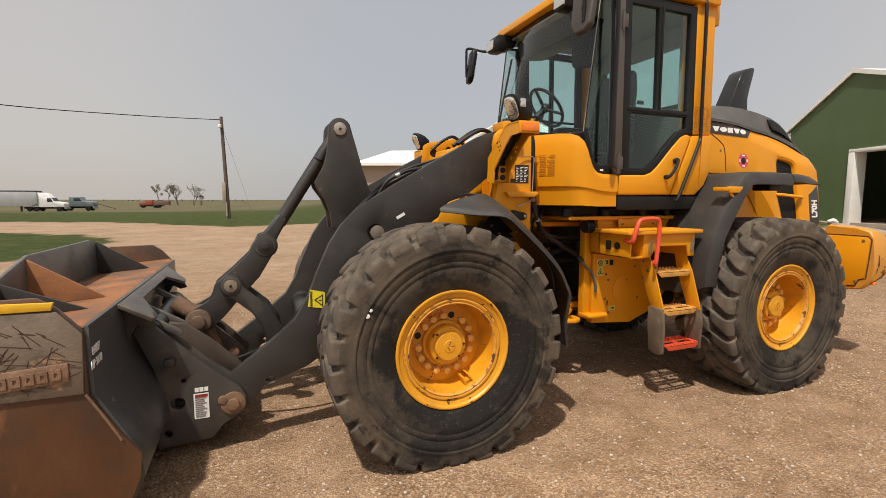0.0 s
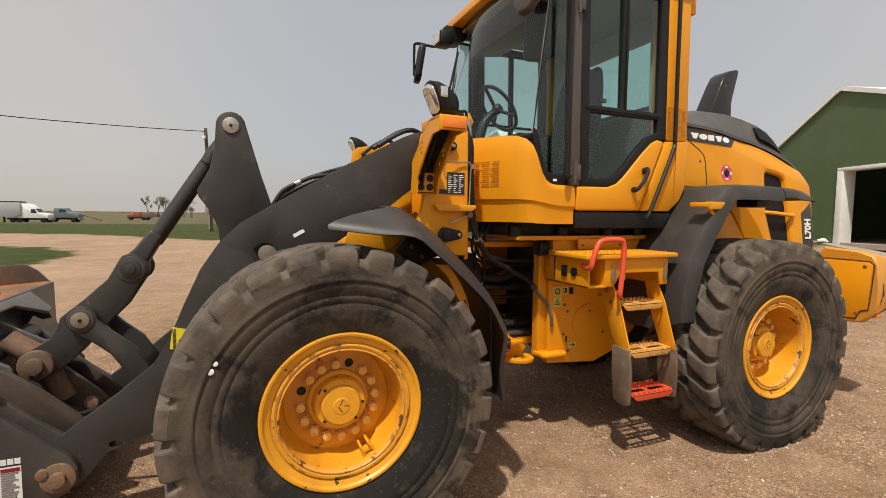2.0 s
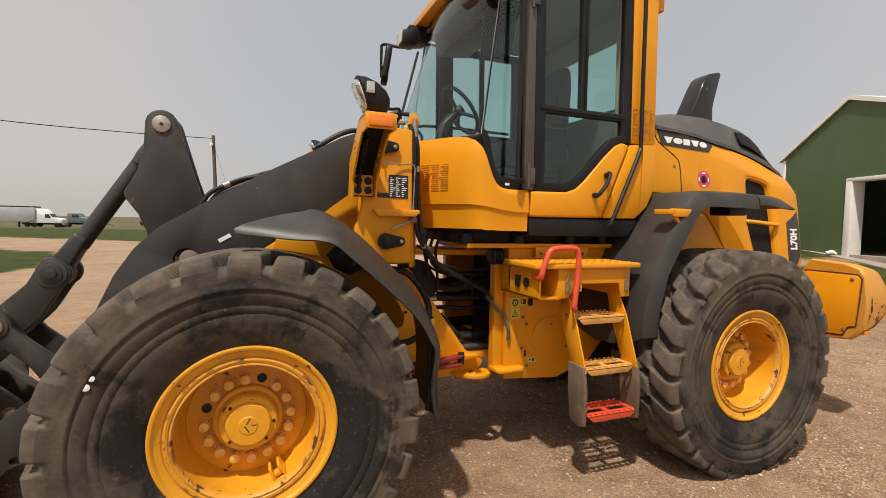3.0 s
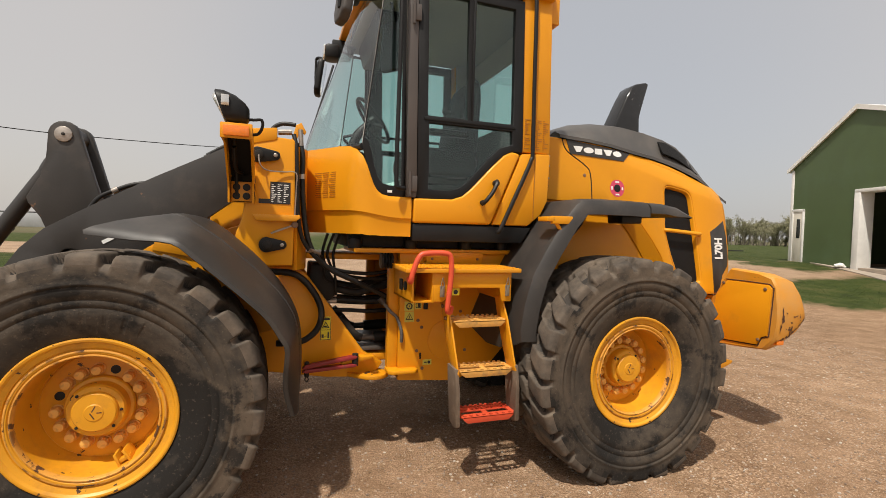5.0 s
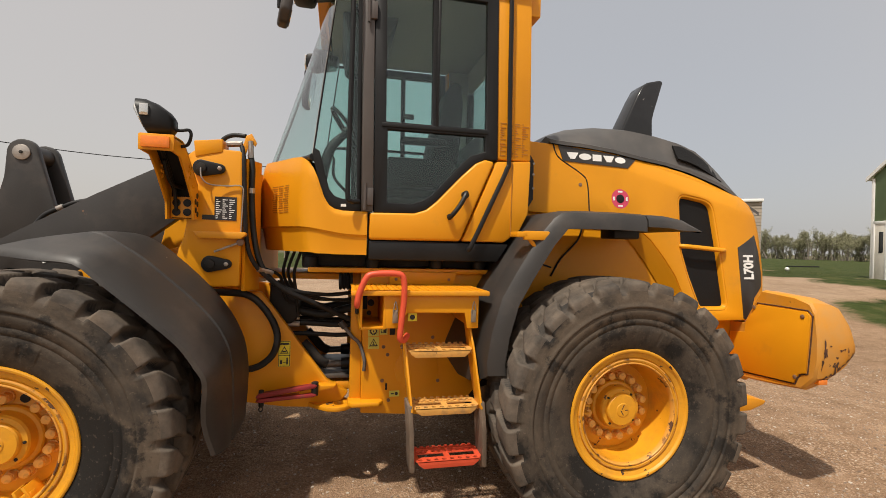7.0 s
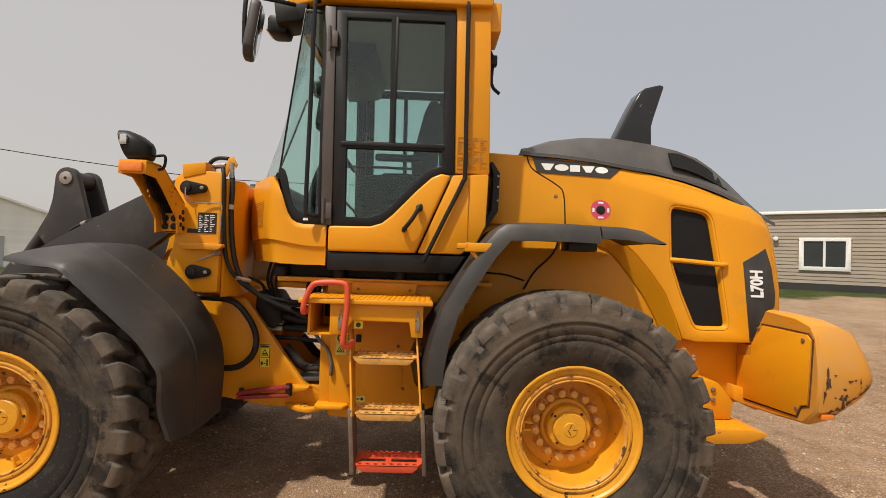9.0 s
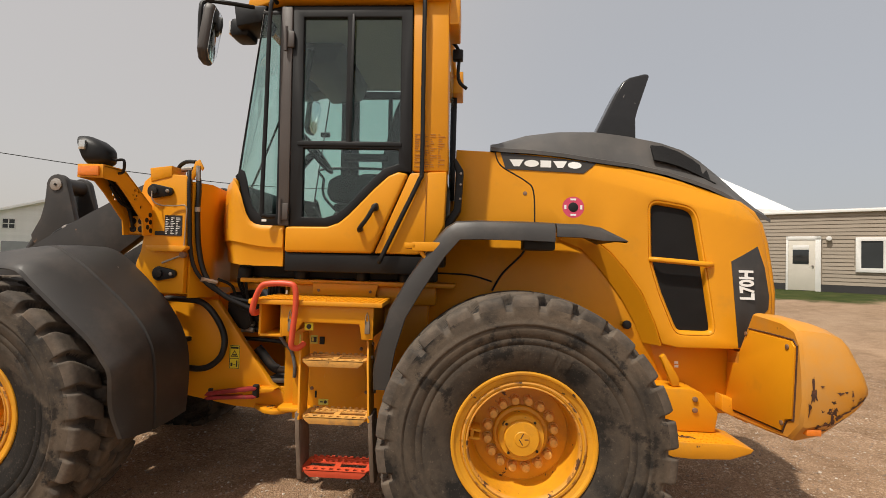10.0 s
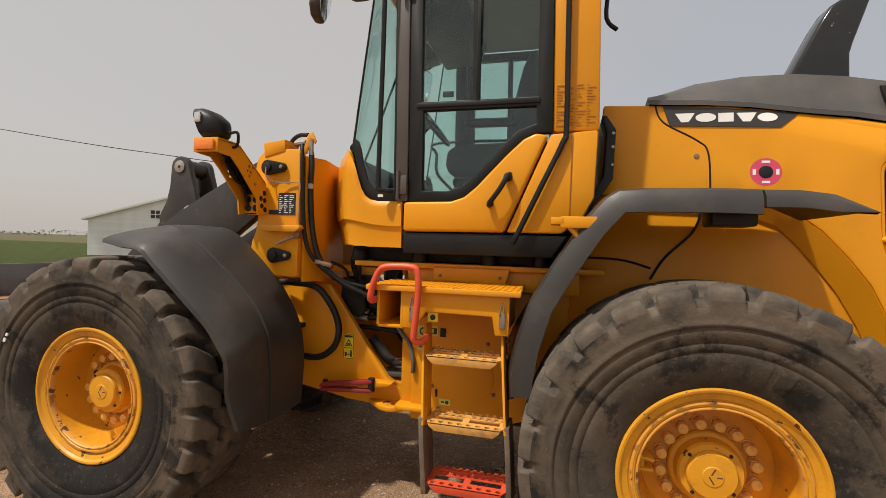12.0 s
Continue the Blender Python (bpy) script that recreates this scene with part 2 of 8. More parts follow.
red_lock = surf("dark_red_lock_paint", (0.27, 0.022, 0.025), 0.45, var=0.15, scale=8, fine=100, bump=0.05, dirt=(0.14, 0.04, 0.03), dirt_scale=8)
white_paint = surf("white_paint", (0.78, 0.77, 0.74), 0.5, var=0.05, scale=4, fine=90, bump=0.03)
print_white = surf("white_print", (0.82, 0.82, 0.80), 0.5, var=0.02, scale=4, fine=90, bump=0.0)
print_black = surf("black_print", (0.02, 0.02, 0.02), 0.5, var=0.05, scale=4, fine=90, bump=0.0)
print_brown = surf("brown_print_on_yellow", (0.42, 0.165, 0.014), 0.5, var=0.05, scale=4, fine=90, bump=0.0)
sticker_yellow = surf("safety_yellow_sticker", (0.80, 0.66, 0.03), 0.45, var=0.06, scale=20, fine=90, bump=0.0)
sticker_green = surf("pale_green_sticker", (0.64, 0.60, 0.10), 0.45, var=0.06, scale=20, fine=90, bump=0.0)
sticker_pink = surf("pink_red_sticker", (0.62, 0.06, 0.13), 0.45, var=0.06, scale=20, fine=90, bump=0.0)
orange_lens = surf("orange_lens", (0.85, 0.22, 0.02), 0.2, var=0.1, scale=40, fine=200, bump=0.1, coat=0.5)
lamp_lens = surf("ribbed_lamp_lens", (0.78, 0.77, 0.73), 0.08, metal=0.85, var=0.08, scale=10, fine=30, bump=0.25)
mirror_mat = surf("mirror_glass", (0.85, 0.86, 0.86), 0.12, metal=1.0, var=0.0, scale=4, fine=4, bump=0.0)
cab_glass = glass("green_tinted_glass", (0.80, 0.92, 0.89))
matt_black = surf("matt_black_lining", (0.008, 0.008, 0.008), 0.85, var=0.2, scale=6, fine=150, bump=0.05)
seat_cloth = surf("black_seat_cloth", (0.022, 0.022, 0.024), 0.8, var=0.2, scale=9, fine=30, bump=0.0)
cab_plastic = surf("grey_cab_plastic", (0.055, 0.055, 0.054), 0.6, var=0.12, scale=3, fine=20, bump=0.0)
cab_lining = surf("grey_cab_lining", (0.36, 0.365, 0.345), 0.7, var=0.08, scale=5, fine=20, bump=0.0)
mesh_black = surf("black_vent_mesh", (0.010, 0.0095, 0.0095), 0.6, var=0.2, scale=6, fine=320, bump=0.5, bump_dist=0.004, spec=0.2)
dusty_steel = surf("dusty_dark_steel", (0.058, 0.050, 0.044), 0.5, var=0.25, scale=5, fine=80, bump=0.1, dirt=(0.15, 0.11, 0.08), dirt_at=(0.5, 0.75), dirt_scale=4.0)
# lighter top cover plastic: dust, with the sky's reflection put into the colour
dust_sheen_plastic = surf("dusty_sky_sheen_plastic", (0.078, 0.074, 0.070), 0.45, var=0.14, scale=3.0, fine=240, bump=0.08, dirt=(0.15, 0.13, 0.115), dirt_at=(0.48, 0.8), dirt_scale=2.5, bump_dist=0.002)
hook_metal = surf("tan_dusted_steel", (0.14, 0.128, 0.115), 0.48, metal=0.2, var=0.25, scale=5, fine=80, bump=0.1, dirt=(0.20, 0.155, 0.115), dirt_at=(0.5, 0.72), dirt_scale=5.0, speck=(0.045, 0.038, 0.033), speck_at=(0.62, 0.66), speck_scale=7.0)
pin_metal = surf("dull_pin_steel", (0.27, 0.22, 0.165), 0.5, metal=0.3, var=0.2, scale=14, fine=80, bump=0.1)
guard_metal = surf("worn_grey_metal", (0.17, 0.165, 0.16), 0.42, metal=0.35, var=0.25, scale=3.0, fine=60, bump=0.1, dirt=(0.075, 0.062, 0.052), dirt_at=(0.5, 0.62), dirt_scale=2.6)
dark_iron = surf("greasy_dark_iron", (0.018, 0.016, 0.0145), 0.6, var=0.3, scale=6, fine=80, bump=0.2, dirt=(0.065, 0.05, 0.037), dirt_scale=6, spec=0.3)


# ---- building helpers ----
def part(name, bm, material, parent=None, label="", angle=38):
    """Links a bmesh as one mesh object under a thing or a part."""
    bmesh.ops.recalc_face_normals(bm, faces=bm.faces)
    me = bpy.data.meshes.new(name)
    bm.to_mesh(me)
    bm.free()
    me.materials.append(material)
    me.polygons.foreach_set("use_smooth", [True] * len(me.polygons))
    me.set_sharp_from_angle(angle=radians(angle))
    ob = new(name, me)
    if parent:
        ob.parent = parent
    if label:
        tagged(ob, label)
    return ob


def share(name, source, parent, m):
    """Another part on the same mesh."""
    ob = new(name, source.data)
    ob.parent = parent
    ob.matrix_local = m
    return ob


def thing(name, label, category, at=(0, 0, 0), group="", kind=""):
    ob = new(name)
    ob.empty_display_size = 0.2
    ob.location = at
    return tagged(ob, label, category, group, kind)


AXES = {"y": lambda a, b, c: (a, c, b), "x": lambda a, b, c: (c, a, b), "z": lambda a, b, c: (a, b, c)}


def sharp_edges(bm, least=30):
    return [e for e in bm.edges if len(e.link_faces) == 2 and e.calc_face_angle(0) > radians(least)]


def prism(outline, c0, c1, bev=0.006, axis="y", seg=2, bm=None):
    """An outline drawn square to the axis and drawn out along it, with rounded edges."""
    own = bmesh.new()
    f = AXES[axis]
    a = [own.verts.new(f(p[0], p[1], c0)) for p in outline]
    b = [own.verts.new(f(p[0], p[1], c1)) for p in outline]
    own.faces.new(a)
    own.faces.new(b[::-1])
    for i in range(len(a)):
        j = (i + 1) % len(a)
        own.faces.new((a[i], b[i], b[j], a[j]))
    bmesh.ops.recalc_face_normals(own, faces=own.faces)
    if bev:
        bmesh.ops.bevel(own, geom=sharp_edges(own), offset=bev, segments=seg, profile=0.5, affect="EDGES", clamp_overlap=True)
    return merge(bm, own)


def merge(bm, own):
    if bm is None:
        return own
    me = bpy.data.meshes.new("t")
    own.to_mesh(me)
    own.free()
    bm.from_mesh(me)
    bpy.data.meshes.remove(me)
    return bm


def box(x0, x1, y0, y1, z0, z1, bev=0.005, bm=None, m=None):
    own = bmesh.new()
    bmesh.ops.create_cube(own, size=1.0)
    bmesh.ops.scale(own, vec=(abs(x1 - x0), abs(y1 - y0), abs(z1 - z0)), verts=own.verts)
    bmesh.ops.translate(own, vec=((x0 + x1) / 2, (y0 + y1) / 2, (z0 + z1) / 2), verts=own.verts)
    if bev:
        bmesh.ops.bevel(own, geom=own.edges[:], offset=bev, segments=2, profile=0.5, affect="EDGES", clamp_overlap=True)
    if m is not None:
        own.transform(m)
    return merge(bm, own)


def panel_with_holes(outline, holes, c0, c1, bev=0.006, axis="y"):
    bm = bmesh.new()
    f = AXES[axis]
    loops = []
    for c in (c0, c1):
        edges = []
        for lp in (outline, *holes):
            vs = [bm.verts.new(f(p[0], p[1], c)) for p in lp]
            loops.append(vs)
            edges += [bm.edges.new((vs[i], vs[(i + 1) % len(vs)])) for i in range(len(vs))]
        bmesh.ops.triangle_fill(bm, use_beauty=True, use_dissolve=False, edges=edges)
    k = len(loops) // 2
    for a, b in zip(loops[:k], loops[k:]):
        for i in range(len(a)):
            j = (i + 1) % len(a)
            bm.faces.new((a[i], a[j], b[j], b[i]))
    bmesh.ops.recalc_face_normals(bm, faces=bm.faces)
    if bev:
        bmesh.ops.bevel(bm, geom=sharp_edges(bm, 60), offset=bev, segments=2, profile=0.5, affect="EDGES", clamp_overlap=True)
    return bm


def grid_sheet(rows, thick=0.0, close=False):
    """A skin through rows of points; thick: drawn out to a plate."""
    bm = bmesh.new()
    vs = [[bm.verts.new(p) for p in r] for r in rows]
    n = len(rows[0])
    for i in range(len(vs) - 1):
        for j in range(n if close else n - 1):
            k = (j + 1) % n
            bm.faces.new((vs[i][j], vs[i][k], vs[i + 1][k], vs[i + 1][j]))
    bmesh.ops.recalc_face_normals(bm, faces=bm.faces)
    if thick:
        bmesh.ops.solidify(bm, geom=bm.faces[:], thickness=thick)
    return bm


def capped(rows):
    bm = grid_sheet(rows, close=True)
    bm.verts.ensure_lookup_table()
    n = len(rows[0])
    bm.faces.new(bm.verts[:n])
    bm.faces.new(list(bm.verts)[-n:][::-1])
    return bm


def smooth_line(pts, per=6):
    pts = [Vector(p) for p in pts]
    if len(pts) < 3:
        return pts
    out = []
    for i in range(len(pts) - 1):
        p0, p1, p2, p3 = pts[max(i - 1, 0)], pts[i], pts[i + 1], pts[min(i + 2, len(pts) - 1)]
        for k in range(per):
            t = k / per
            out.append(0.5 * (2 * p1 + (p2 - p0) * t + (2 * p0 - 5 * p1 + 4 * p2 - p3) * t * t + (3 * p1 - p0 - 3 * p2 + p3) * t ** 3))
    return out + [pts[-1]]


def tube(pts, r, n=10, per=6, bm=None, closed_ends=True, r_end=None):
    path = smooth_line(pts, per)
    rows = []
    up = Vector((0.13, 0.31, 0.94))
    total = max(len(path) - 1, 1)
    for i, p in enumerate(path):
        d = (path[min(i + 1, total)] - path[max(i - 1, 0)]).normalized()
        a = d.cross(up)
        if a.length < 0.05:
            a = d.cross(Vector((1, 0, 0)))
        a.normalize()
        b = a.cross(d).normalized()
        up = b
        rad = r if r_end is None else r + (r_end - r) * i / total
        rows.append([p + rad * (math.cos(2 * math.pi * k / n) * a + math.sin(2 * math.pi * k / n) * b) for k in range(n)])
    return merge(bm, capped(rows))


def disc(centre, r, depth, axis="y", n=28, bev=0.003, bm=None):
    """A round pin, boss or lamp whose near face lies at the centre and which goes depth along the axis."""
    ring = [(r * math.cos(2 * math.pi * k / n), r * math.sin(2 * math.pi * k / n)) for k in range(n)]
    own = prism(ring, 0, depth, bev, axis, 2)
    bmesh.ops.translate(own, vec=centre, verts=own.verts)
    return merge(bm, own)


def revolve(profile, n=64, centre=(0, 0, 0)):
    """(r, y) turned round the y axis."""
    cx, cy, cz = centre
    rows = [[(cx + r * math.cos(2 * math.pi * k / n), cy + y, cz + r * math.sin(2 * math.pi * k / n)) for k in range(n)] for r, y in profile]
    return grid_sheet(rows, close=True)


def arc(cx, cz, r, a0, a1, n=8):
    return [(cx + r * math.cos(radians(a0 + (a1 - a0) * i / n)), cz + r * math.sin(radians(a0 + (a1 - a0) * i / n))) for i in range(n + 1)]


def flip(bm):
    """The far side's twin of a part on the near side."""
    own = bm.copy()
    bmesh.ops.scale(own, vec=(1, -1, 1), verts=own.verts)
    bmesh.ops.reverse_faces(own, faces=own.faces)
    return own


def both(name, bm, material, parent, label=""):
    far = flip(bm)
    a = part(name, bm, material, parent, label)
    return a, part(name, far, material, parent, label)


def bars(x0, z0, x1, z1, y, rows, gap=0.4, seed=1, axis="y", cols=1, thick=0.0015, ragged=0.35):
    """Lines of print that cannot be read, as plain bars."""
    rnd = random.Random(seed)
    bm = bmesh.new()
    h = (z1 - z0) / rows
    w = (x1 - x0) / cols
    for c in range(cols):
        for i in range(rows):
            xa = x0 + c * w
            box(xa, xa + w * (0.92 - ragged * rnd.random()), y - thick, y + thick, z0 + h * i, z0 + h * (i + 1 - gap), 0, bm) if axis == "y" else box(
                y - thick, y + thick, xa, xa + w * (0.92 - ragged * rnd.random()), z0 + h * i, z0 + h * (i + 1 - gap), 0, bm)
    return bm


# ---- ground ----
def ease(a, b, v):
    t = min(1.0, max(0.0, (v - a) / (b - a)))
    return t * t * (3 - 2 * t)


def ground_height(x, y):
    side = ease(2, 12, x)
    up = 0.8 * ease(9, 20, 0.6 * x + 0.8 * y) * side
    down = -0.9 * ease(55, 120, y) * (1 - ease(-15, 20, x)) * (1 - ease(250, 900, y))
    return up + down


def signed(poly, x, y):
    """Metres inside (positive) or outside a closed outline."""
    best, inside = 1e9, False
    n = len(poly)
    for i in range(n):
        ax, ay = poly[i]
        bx, by = poly[(i + 1) % n]
        dx, dy = bx - ax, by - ay
        t = min(1, max(0, ((x - ax) * dx + (y - ay) * dy) / (dx * dx + dy * dy)))
        best = min(best, math.hypot(x - ax - t * dx, y - ay - t * dy))
        if (ay > y) != (by > y) and x < (bx - ax) * (y - ay) / (by - ay) + ax:
            inside = not inside
    return best if inside else -best


LAWNS = [
    [(-38, 18), (-44, 60), (-600, 120), (-600, -40), (-60, 0)],
    [(-5.8, 17.5), (-8.0, 21.5), (-12.2, 24.8), (-25, 30), (-60, 36), (-60, 4), (-14, 6), (-8.2, 9), (-6.2, 13)],
    [(-400, 60), (-60, 47), (-17, 38), (-10, 35), (-2.5, 26.5), (3, 28.5), (8, 34), (40, 60), (400, 200), (400, 3000), (-400, 3000)],
    [(16.5, 2.2), (13.5, 3.0), (13.1, 4.2), (12.7, 5.3), (15.2, 6.7), (16.4, 6.5), (17.6, 6.1), (22, 4.6), (21, 0.5)],
    [(17.0, 9.3), (17.9, 7.5), (19.2, 7.0), (20.0, 7.4), (21, 9.8), (19, 10)],
    [(15.3, 11.8), (17.5, 13.3), (20.5, 13.0), (25, 20), (36, 42), (60, 90), (110, 130), (150, 90), (60, 8), (21, 9.4), (19.0, 9.6)],
    [(8.5, 16.5), (11.5, 12.6), (14.4, 10.9), (17.3, 12.2), (22, 9.4), (27, 11), (20, 17.5), (11, 24)],
    [(-3000, 60), (-60, 47), (-400, 3000), (-3000, 3000)],
]


def grass_amount(x, y):
    if math.hypot(x, y) > 420:
        return 4.0
    return max(-4.0, min(4.0, max(signed(p, x, y) for p in LAWNS)))


ground_bm = bmesh.new()
layer = ground_bm.verts.layers.float.new("lawn")
ANGLES = 300
radii = [0.0]
step_r = 0.35
while radii[-1] < 4200:
    radii.append(radii[-1] + step_r)
    step_r = max(0.35, radii[-1] * 0.035)
rings = []
for r in radii[1:]:
    ring = []
    for k in range(ANGLES):
        x, y = 1.0 + r * math.cos(2 * math.pi * k / ANGLES), r * math.sin(2 * math.pi * k / ANGLES)
        h = ground_height(x, y)
        away = min(1.0, max(0.0, (math.hypot(x - 1.5, y) - 4) / 6))
        h += 0.03 * away * noise.noise((x * 0.35, y * 0.35, 0.0))
        v = ground_bm.verts.new((x, y, h))
        v[layer] = grass_amount(x, y)
        ring.append(v)
    rings.append(ring)
mid = ground_bm.verts.new((1.0, 0, 0))
mid[layer] = -4.0
for k in range(ANGLES):
    ground_bm.faces.new((mid, rings[0][k], rings[0][(k + 1) % ANGLES]))
for a, b in zip(rings, rings[1:]):
    for k in range(ANGLES):
        j = (k + 1) % ANGLES
        ground_bm.faces.new((a[k], b[k], b[j], a[j]))


def ground_material():
    m = bpy.data.materials.new("gravel_and_grass")
    m.use_nodes = True
    n, l = m.node_tree.nodes, m.node_tree.links
    b = n["Principled BSDF"]
    b.inputs["Roughness"].default_value = 0.95
    b.inputs["Specular IOR Level"].default_value = 0.2
    co = n.new("ShaderNodeTexCoord").outputs["Object"]

    def tex(kind, scale, **kw):
        t = n.new(kind)
        t.inputs["Scale"].default_value = scale
        for k, v in kw.items():
            t.inputs[k].default_value = v
        l.new(co, t.inputs["Vector"])
        return t

    def mix(a, bb, fac, mode="MIX"):
        x = n.new("ShaderNodeMix")
        x.data_type, x.blend_type = "RGBA", mode
        for sock, val in (("A", a), ("B", bb)):
            if isinstance(val, tuple):
                x.inputs[sock].default_value = (*val, 1)
            else:
                l.new(val, x.inputs[sock])
        if isinstance(fac, float):
            x.inputs["Factor"].default_value = fac
        else:
            l.new(fac, x.inputs["Factor"])
        return x.outputs["Result"]

    # gravel: two sizes of stone on packed earth, with paler and darker worn areas
    stones = tex("ShaderNodeTexVoronoi", 85.0)
    grit = tex("ShaderNodeTexVoronoi", 210.0)
    stone_tone = ramp(n, (0.0, 0.35, 0.7, 1.0), ((0.195, 0.138, 0.095), (0.29, 0.208, 0.143), (0.37, 0.277, 0.198), (0.58, 0.485, 0.39)))
    grit_tone = ramp(n, (0.0, 0.5, 1.0), ((0.20, 0.14, 0.095), (0.30, 0.215, 0.15), (0.47, 0.37, 0.28)))
    for t, r in ((stones, stone_tone), (grit, grit_tone)):
        s = n.new("ShaderNodeSeparateColor")
        l.new(t.outputs["Color"], s.inputs["Color"])
        l.new(s.outputs[0], r.inputs["Fac"])
    patch = tex("ShaderNodeTexNoise", 0.9, Detail=6.0, Roughness=0.62)
    pr = ramp(n, (0.38, 0.62), ((0, 0, 0), (1, 1, 1)))
    l.new(patch.outputs["Fac"], pr.inputs["Fac"])
    gravel = mix(stone_tone.outputs["Color"], grit_tone.outputs["Color"], pr.outputs["Color"])
    broad = tex("ShaderNodeTexNoise", 0.22, Detail=4.0, Roughness=0.6)
    br = ramp(n, (0.3, 0.7), ((0.70, 0.66, 0.62), (1.08, 1.05, 1.02)))
    l.new(broad.outputs["Fac"], br.inputs["Fac"])
    gravel = mix(gravel, br.outputs["Color"], 1.0, "MULTIPLY")
    # damp brown and dry pale blotches, and a few larger stones
    blotch = tex("ShaderNodeTexNoise", 3.2, Detail=7.0, Roughness=0.66)
    bl = ramp(n, (0.34, 0.5, 0.66), ((0.76, 0.71, 0.65), (1.02, 1.0, 0.98), (1.22, 1.22, 1.22)))
    l.new(blotch.outputs["Fac"], bl.inputs["Fac"])
    gravel = mix(gravel, bl.outputs["Color"], 1.0, "MULTIPLY")
    lumps = tex("ShaderNodeTexVoronoi", 36.0)
    lump_tone = n.new("ShaderNodeSeparateColor")
    l.new(lumps.outputs["Color"], lump_tone.inputs["Color"])
    pick = ramp(n, (0.80, 0.83), ((0, 0, 0), (1, 1, 1)))
    l.new(lump_tone.outputs[1], pick.inputs["Fac"])
    shade = ramp(n, (0.0, 0.6, 1.0), ((0.15, 0.105, 0.073), (0.34, 0.26, 0.19), (0.56, 0.47, 0.38)))
    l.new(lump_tone.outputs[0], shade.inputs["Fac"])
    round_off = ramp(n, (0.30, 0.42), ((1, 1, 1), (0, 0, 0)))
    l.new(lumps.outputs["Distance"], round_off.inputs["Fac"])
    lump_mask = n.new("ShaderNodeMath")
    lump_mask.operation = "MULTIPLY"
    l.new(pick.outputs["Color"], lump_mask.inputs[0])
    l.new(round_off.outputs["Color"], lump_mask.inputs[1])
    gravel = mix(gravel, shade.outputs["Color"], lump_mask.outputs[0])
    # the driveway gravel beyond the yard is mixed paler
    yard = n.new("ShaderNodeSeparateXYZ")
    l.new(co, yard.inputs[0])
    packed = n.new("ShaderNodeMapRange")
    packed.inputs["From Min"].default_value, packed.inputs["From Max"].default_value = 3.0, 9.0
    packed.inputs["To Max"].default_value = 0.45
    packed.interpolation_type = "SMOOTHSTEP"
    l.new(yard.outputs["Y"], packed.inputs["Value"])
    tracks = tex("ShaderNodeTexNoise", 0.55, Detail=7.0, Roughness=0.68)
    tr = ramp(n, (0.36, 0.5, 0.66), ((0.30, 0.238, 0.182), (0.41, 0.332, 0.260), (0.52, 0.435, 0.350)))
    l.new(tracks.outputs["Fac"], tr.inputs["Fac"])
    gravel = mix(gravel, tr.outputs["Color"], packed.outputs["Result"])
    gravel = mix(gravel, (0.975, 0.888, 0.797), 1.0, "MULTIPLY")
    # grass: blades and clumps, drier far from the yard
    clump = tex("ShaderNodeTexNoise", 1.4, Detail=8.0, Roughness=0.7)
    gr = ramp(n, (0.3, 0.5, 0.72), ((0.020, 0.030, 0.006), (0.044, 0.060, 0.012), (0.100, 0.094, 0.034)))
    l.new(clump.outputs["Fac"], gr.inputs["Fac"])
    sep = n.new("ShaderNodeSeparateXYZ")
    l.new(co, sep.inputs[0])
    far = n.new("ShaderNodeMapRange")
    far.inputs["From Min"].default_value, far.inputs["From Max"].default_value = 62, 110
    far.interpolation_type = "SMOOTHSTEP"
    l.new(sep.outputs["Y"], far.inputs["Value"])
    dry = tex("ShaderNodeTexNoise", 0.05, Detail=6.0, Roughness=0.6)
    dr = ramp(n, (0.35, 0.55, 0.7), ((0.088, 0.080, 0.042), (0.128, 0.110, 0.062), (0.072, 0.090, 0.028)))
    l.new(dry.outputs["Fac"], dr.inputs["Fac"])
    grass = mix(gr.outputs["Color"], dr.outputs["Color"], far.outputs["Result"])
    # ragged meeting of the two
    att = n.new("ShaderNodeAttribute")
    att.attribute_name = "lawn"
    edge = tex("ShaderNodeTexNoise", 0.8, Detail=8.0, Roughness=0.7)
    ad = n.new("ShaderNodeMath")
    ad.operation = "MULTIPLY_ADD"
    ad.inputs[1].default_value, ad.inputs[2].default_value = 3.4, -1.7
    l.new(edge.outputs["Fac"], ad.inputs[0])
    sm = n.new("ShaderNodeMath")
    l.new(att.outputs["Fac"], sm.inputs[0])
    l.new(ad.outputs[0], sm.inputs[1])
    ms = n.new("ShaderNodeMapRange")
    ms.inputs["From Min"].default_value, ms.inputs["From Max"].default_value = -0.25, 0.35
    l.new(sm.outputs[0], ms.inputs["Value"])
    l.new(mix(gravel, grass, ms.outputs["Result"]), b.inputs["Base Color"])
    hgt = n.new("ShaderNodeMath")
    hgt.operation = "ADD"
    l.new(stones.outputs["Distance"], hgt.inputs[0])
    l.new(clump.outputs["Fac"], hgt.inputs[1])
    bp = n.new("ShaderNodeBump")
    bp.inputs["Strength"].default_value, bp.inputs["Distance"].default_value = 0.75, 0.014
    l.new(hgt.outputs[0], bp.inputs["Height"])
    l.new(bp.outputs["Normal"], b.inputs["Normal"])
    return m


ground = part("ground", ground_bm, ground_material())
tagged(ground, "packed tan gravel yard with lawns and fields beyond", "ground", kind="structure")


# ---- wheel loader ----
loader = thing("wheel_loader", "yellow articulated wheel loader with rusty bucket parked on gravel", "wheel loader")

# wheels
LUGS, AXLE = 26, 0.69


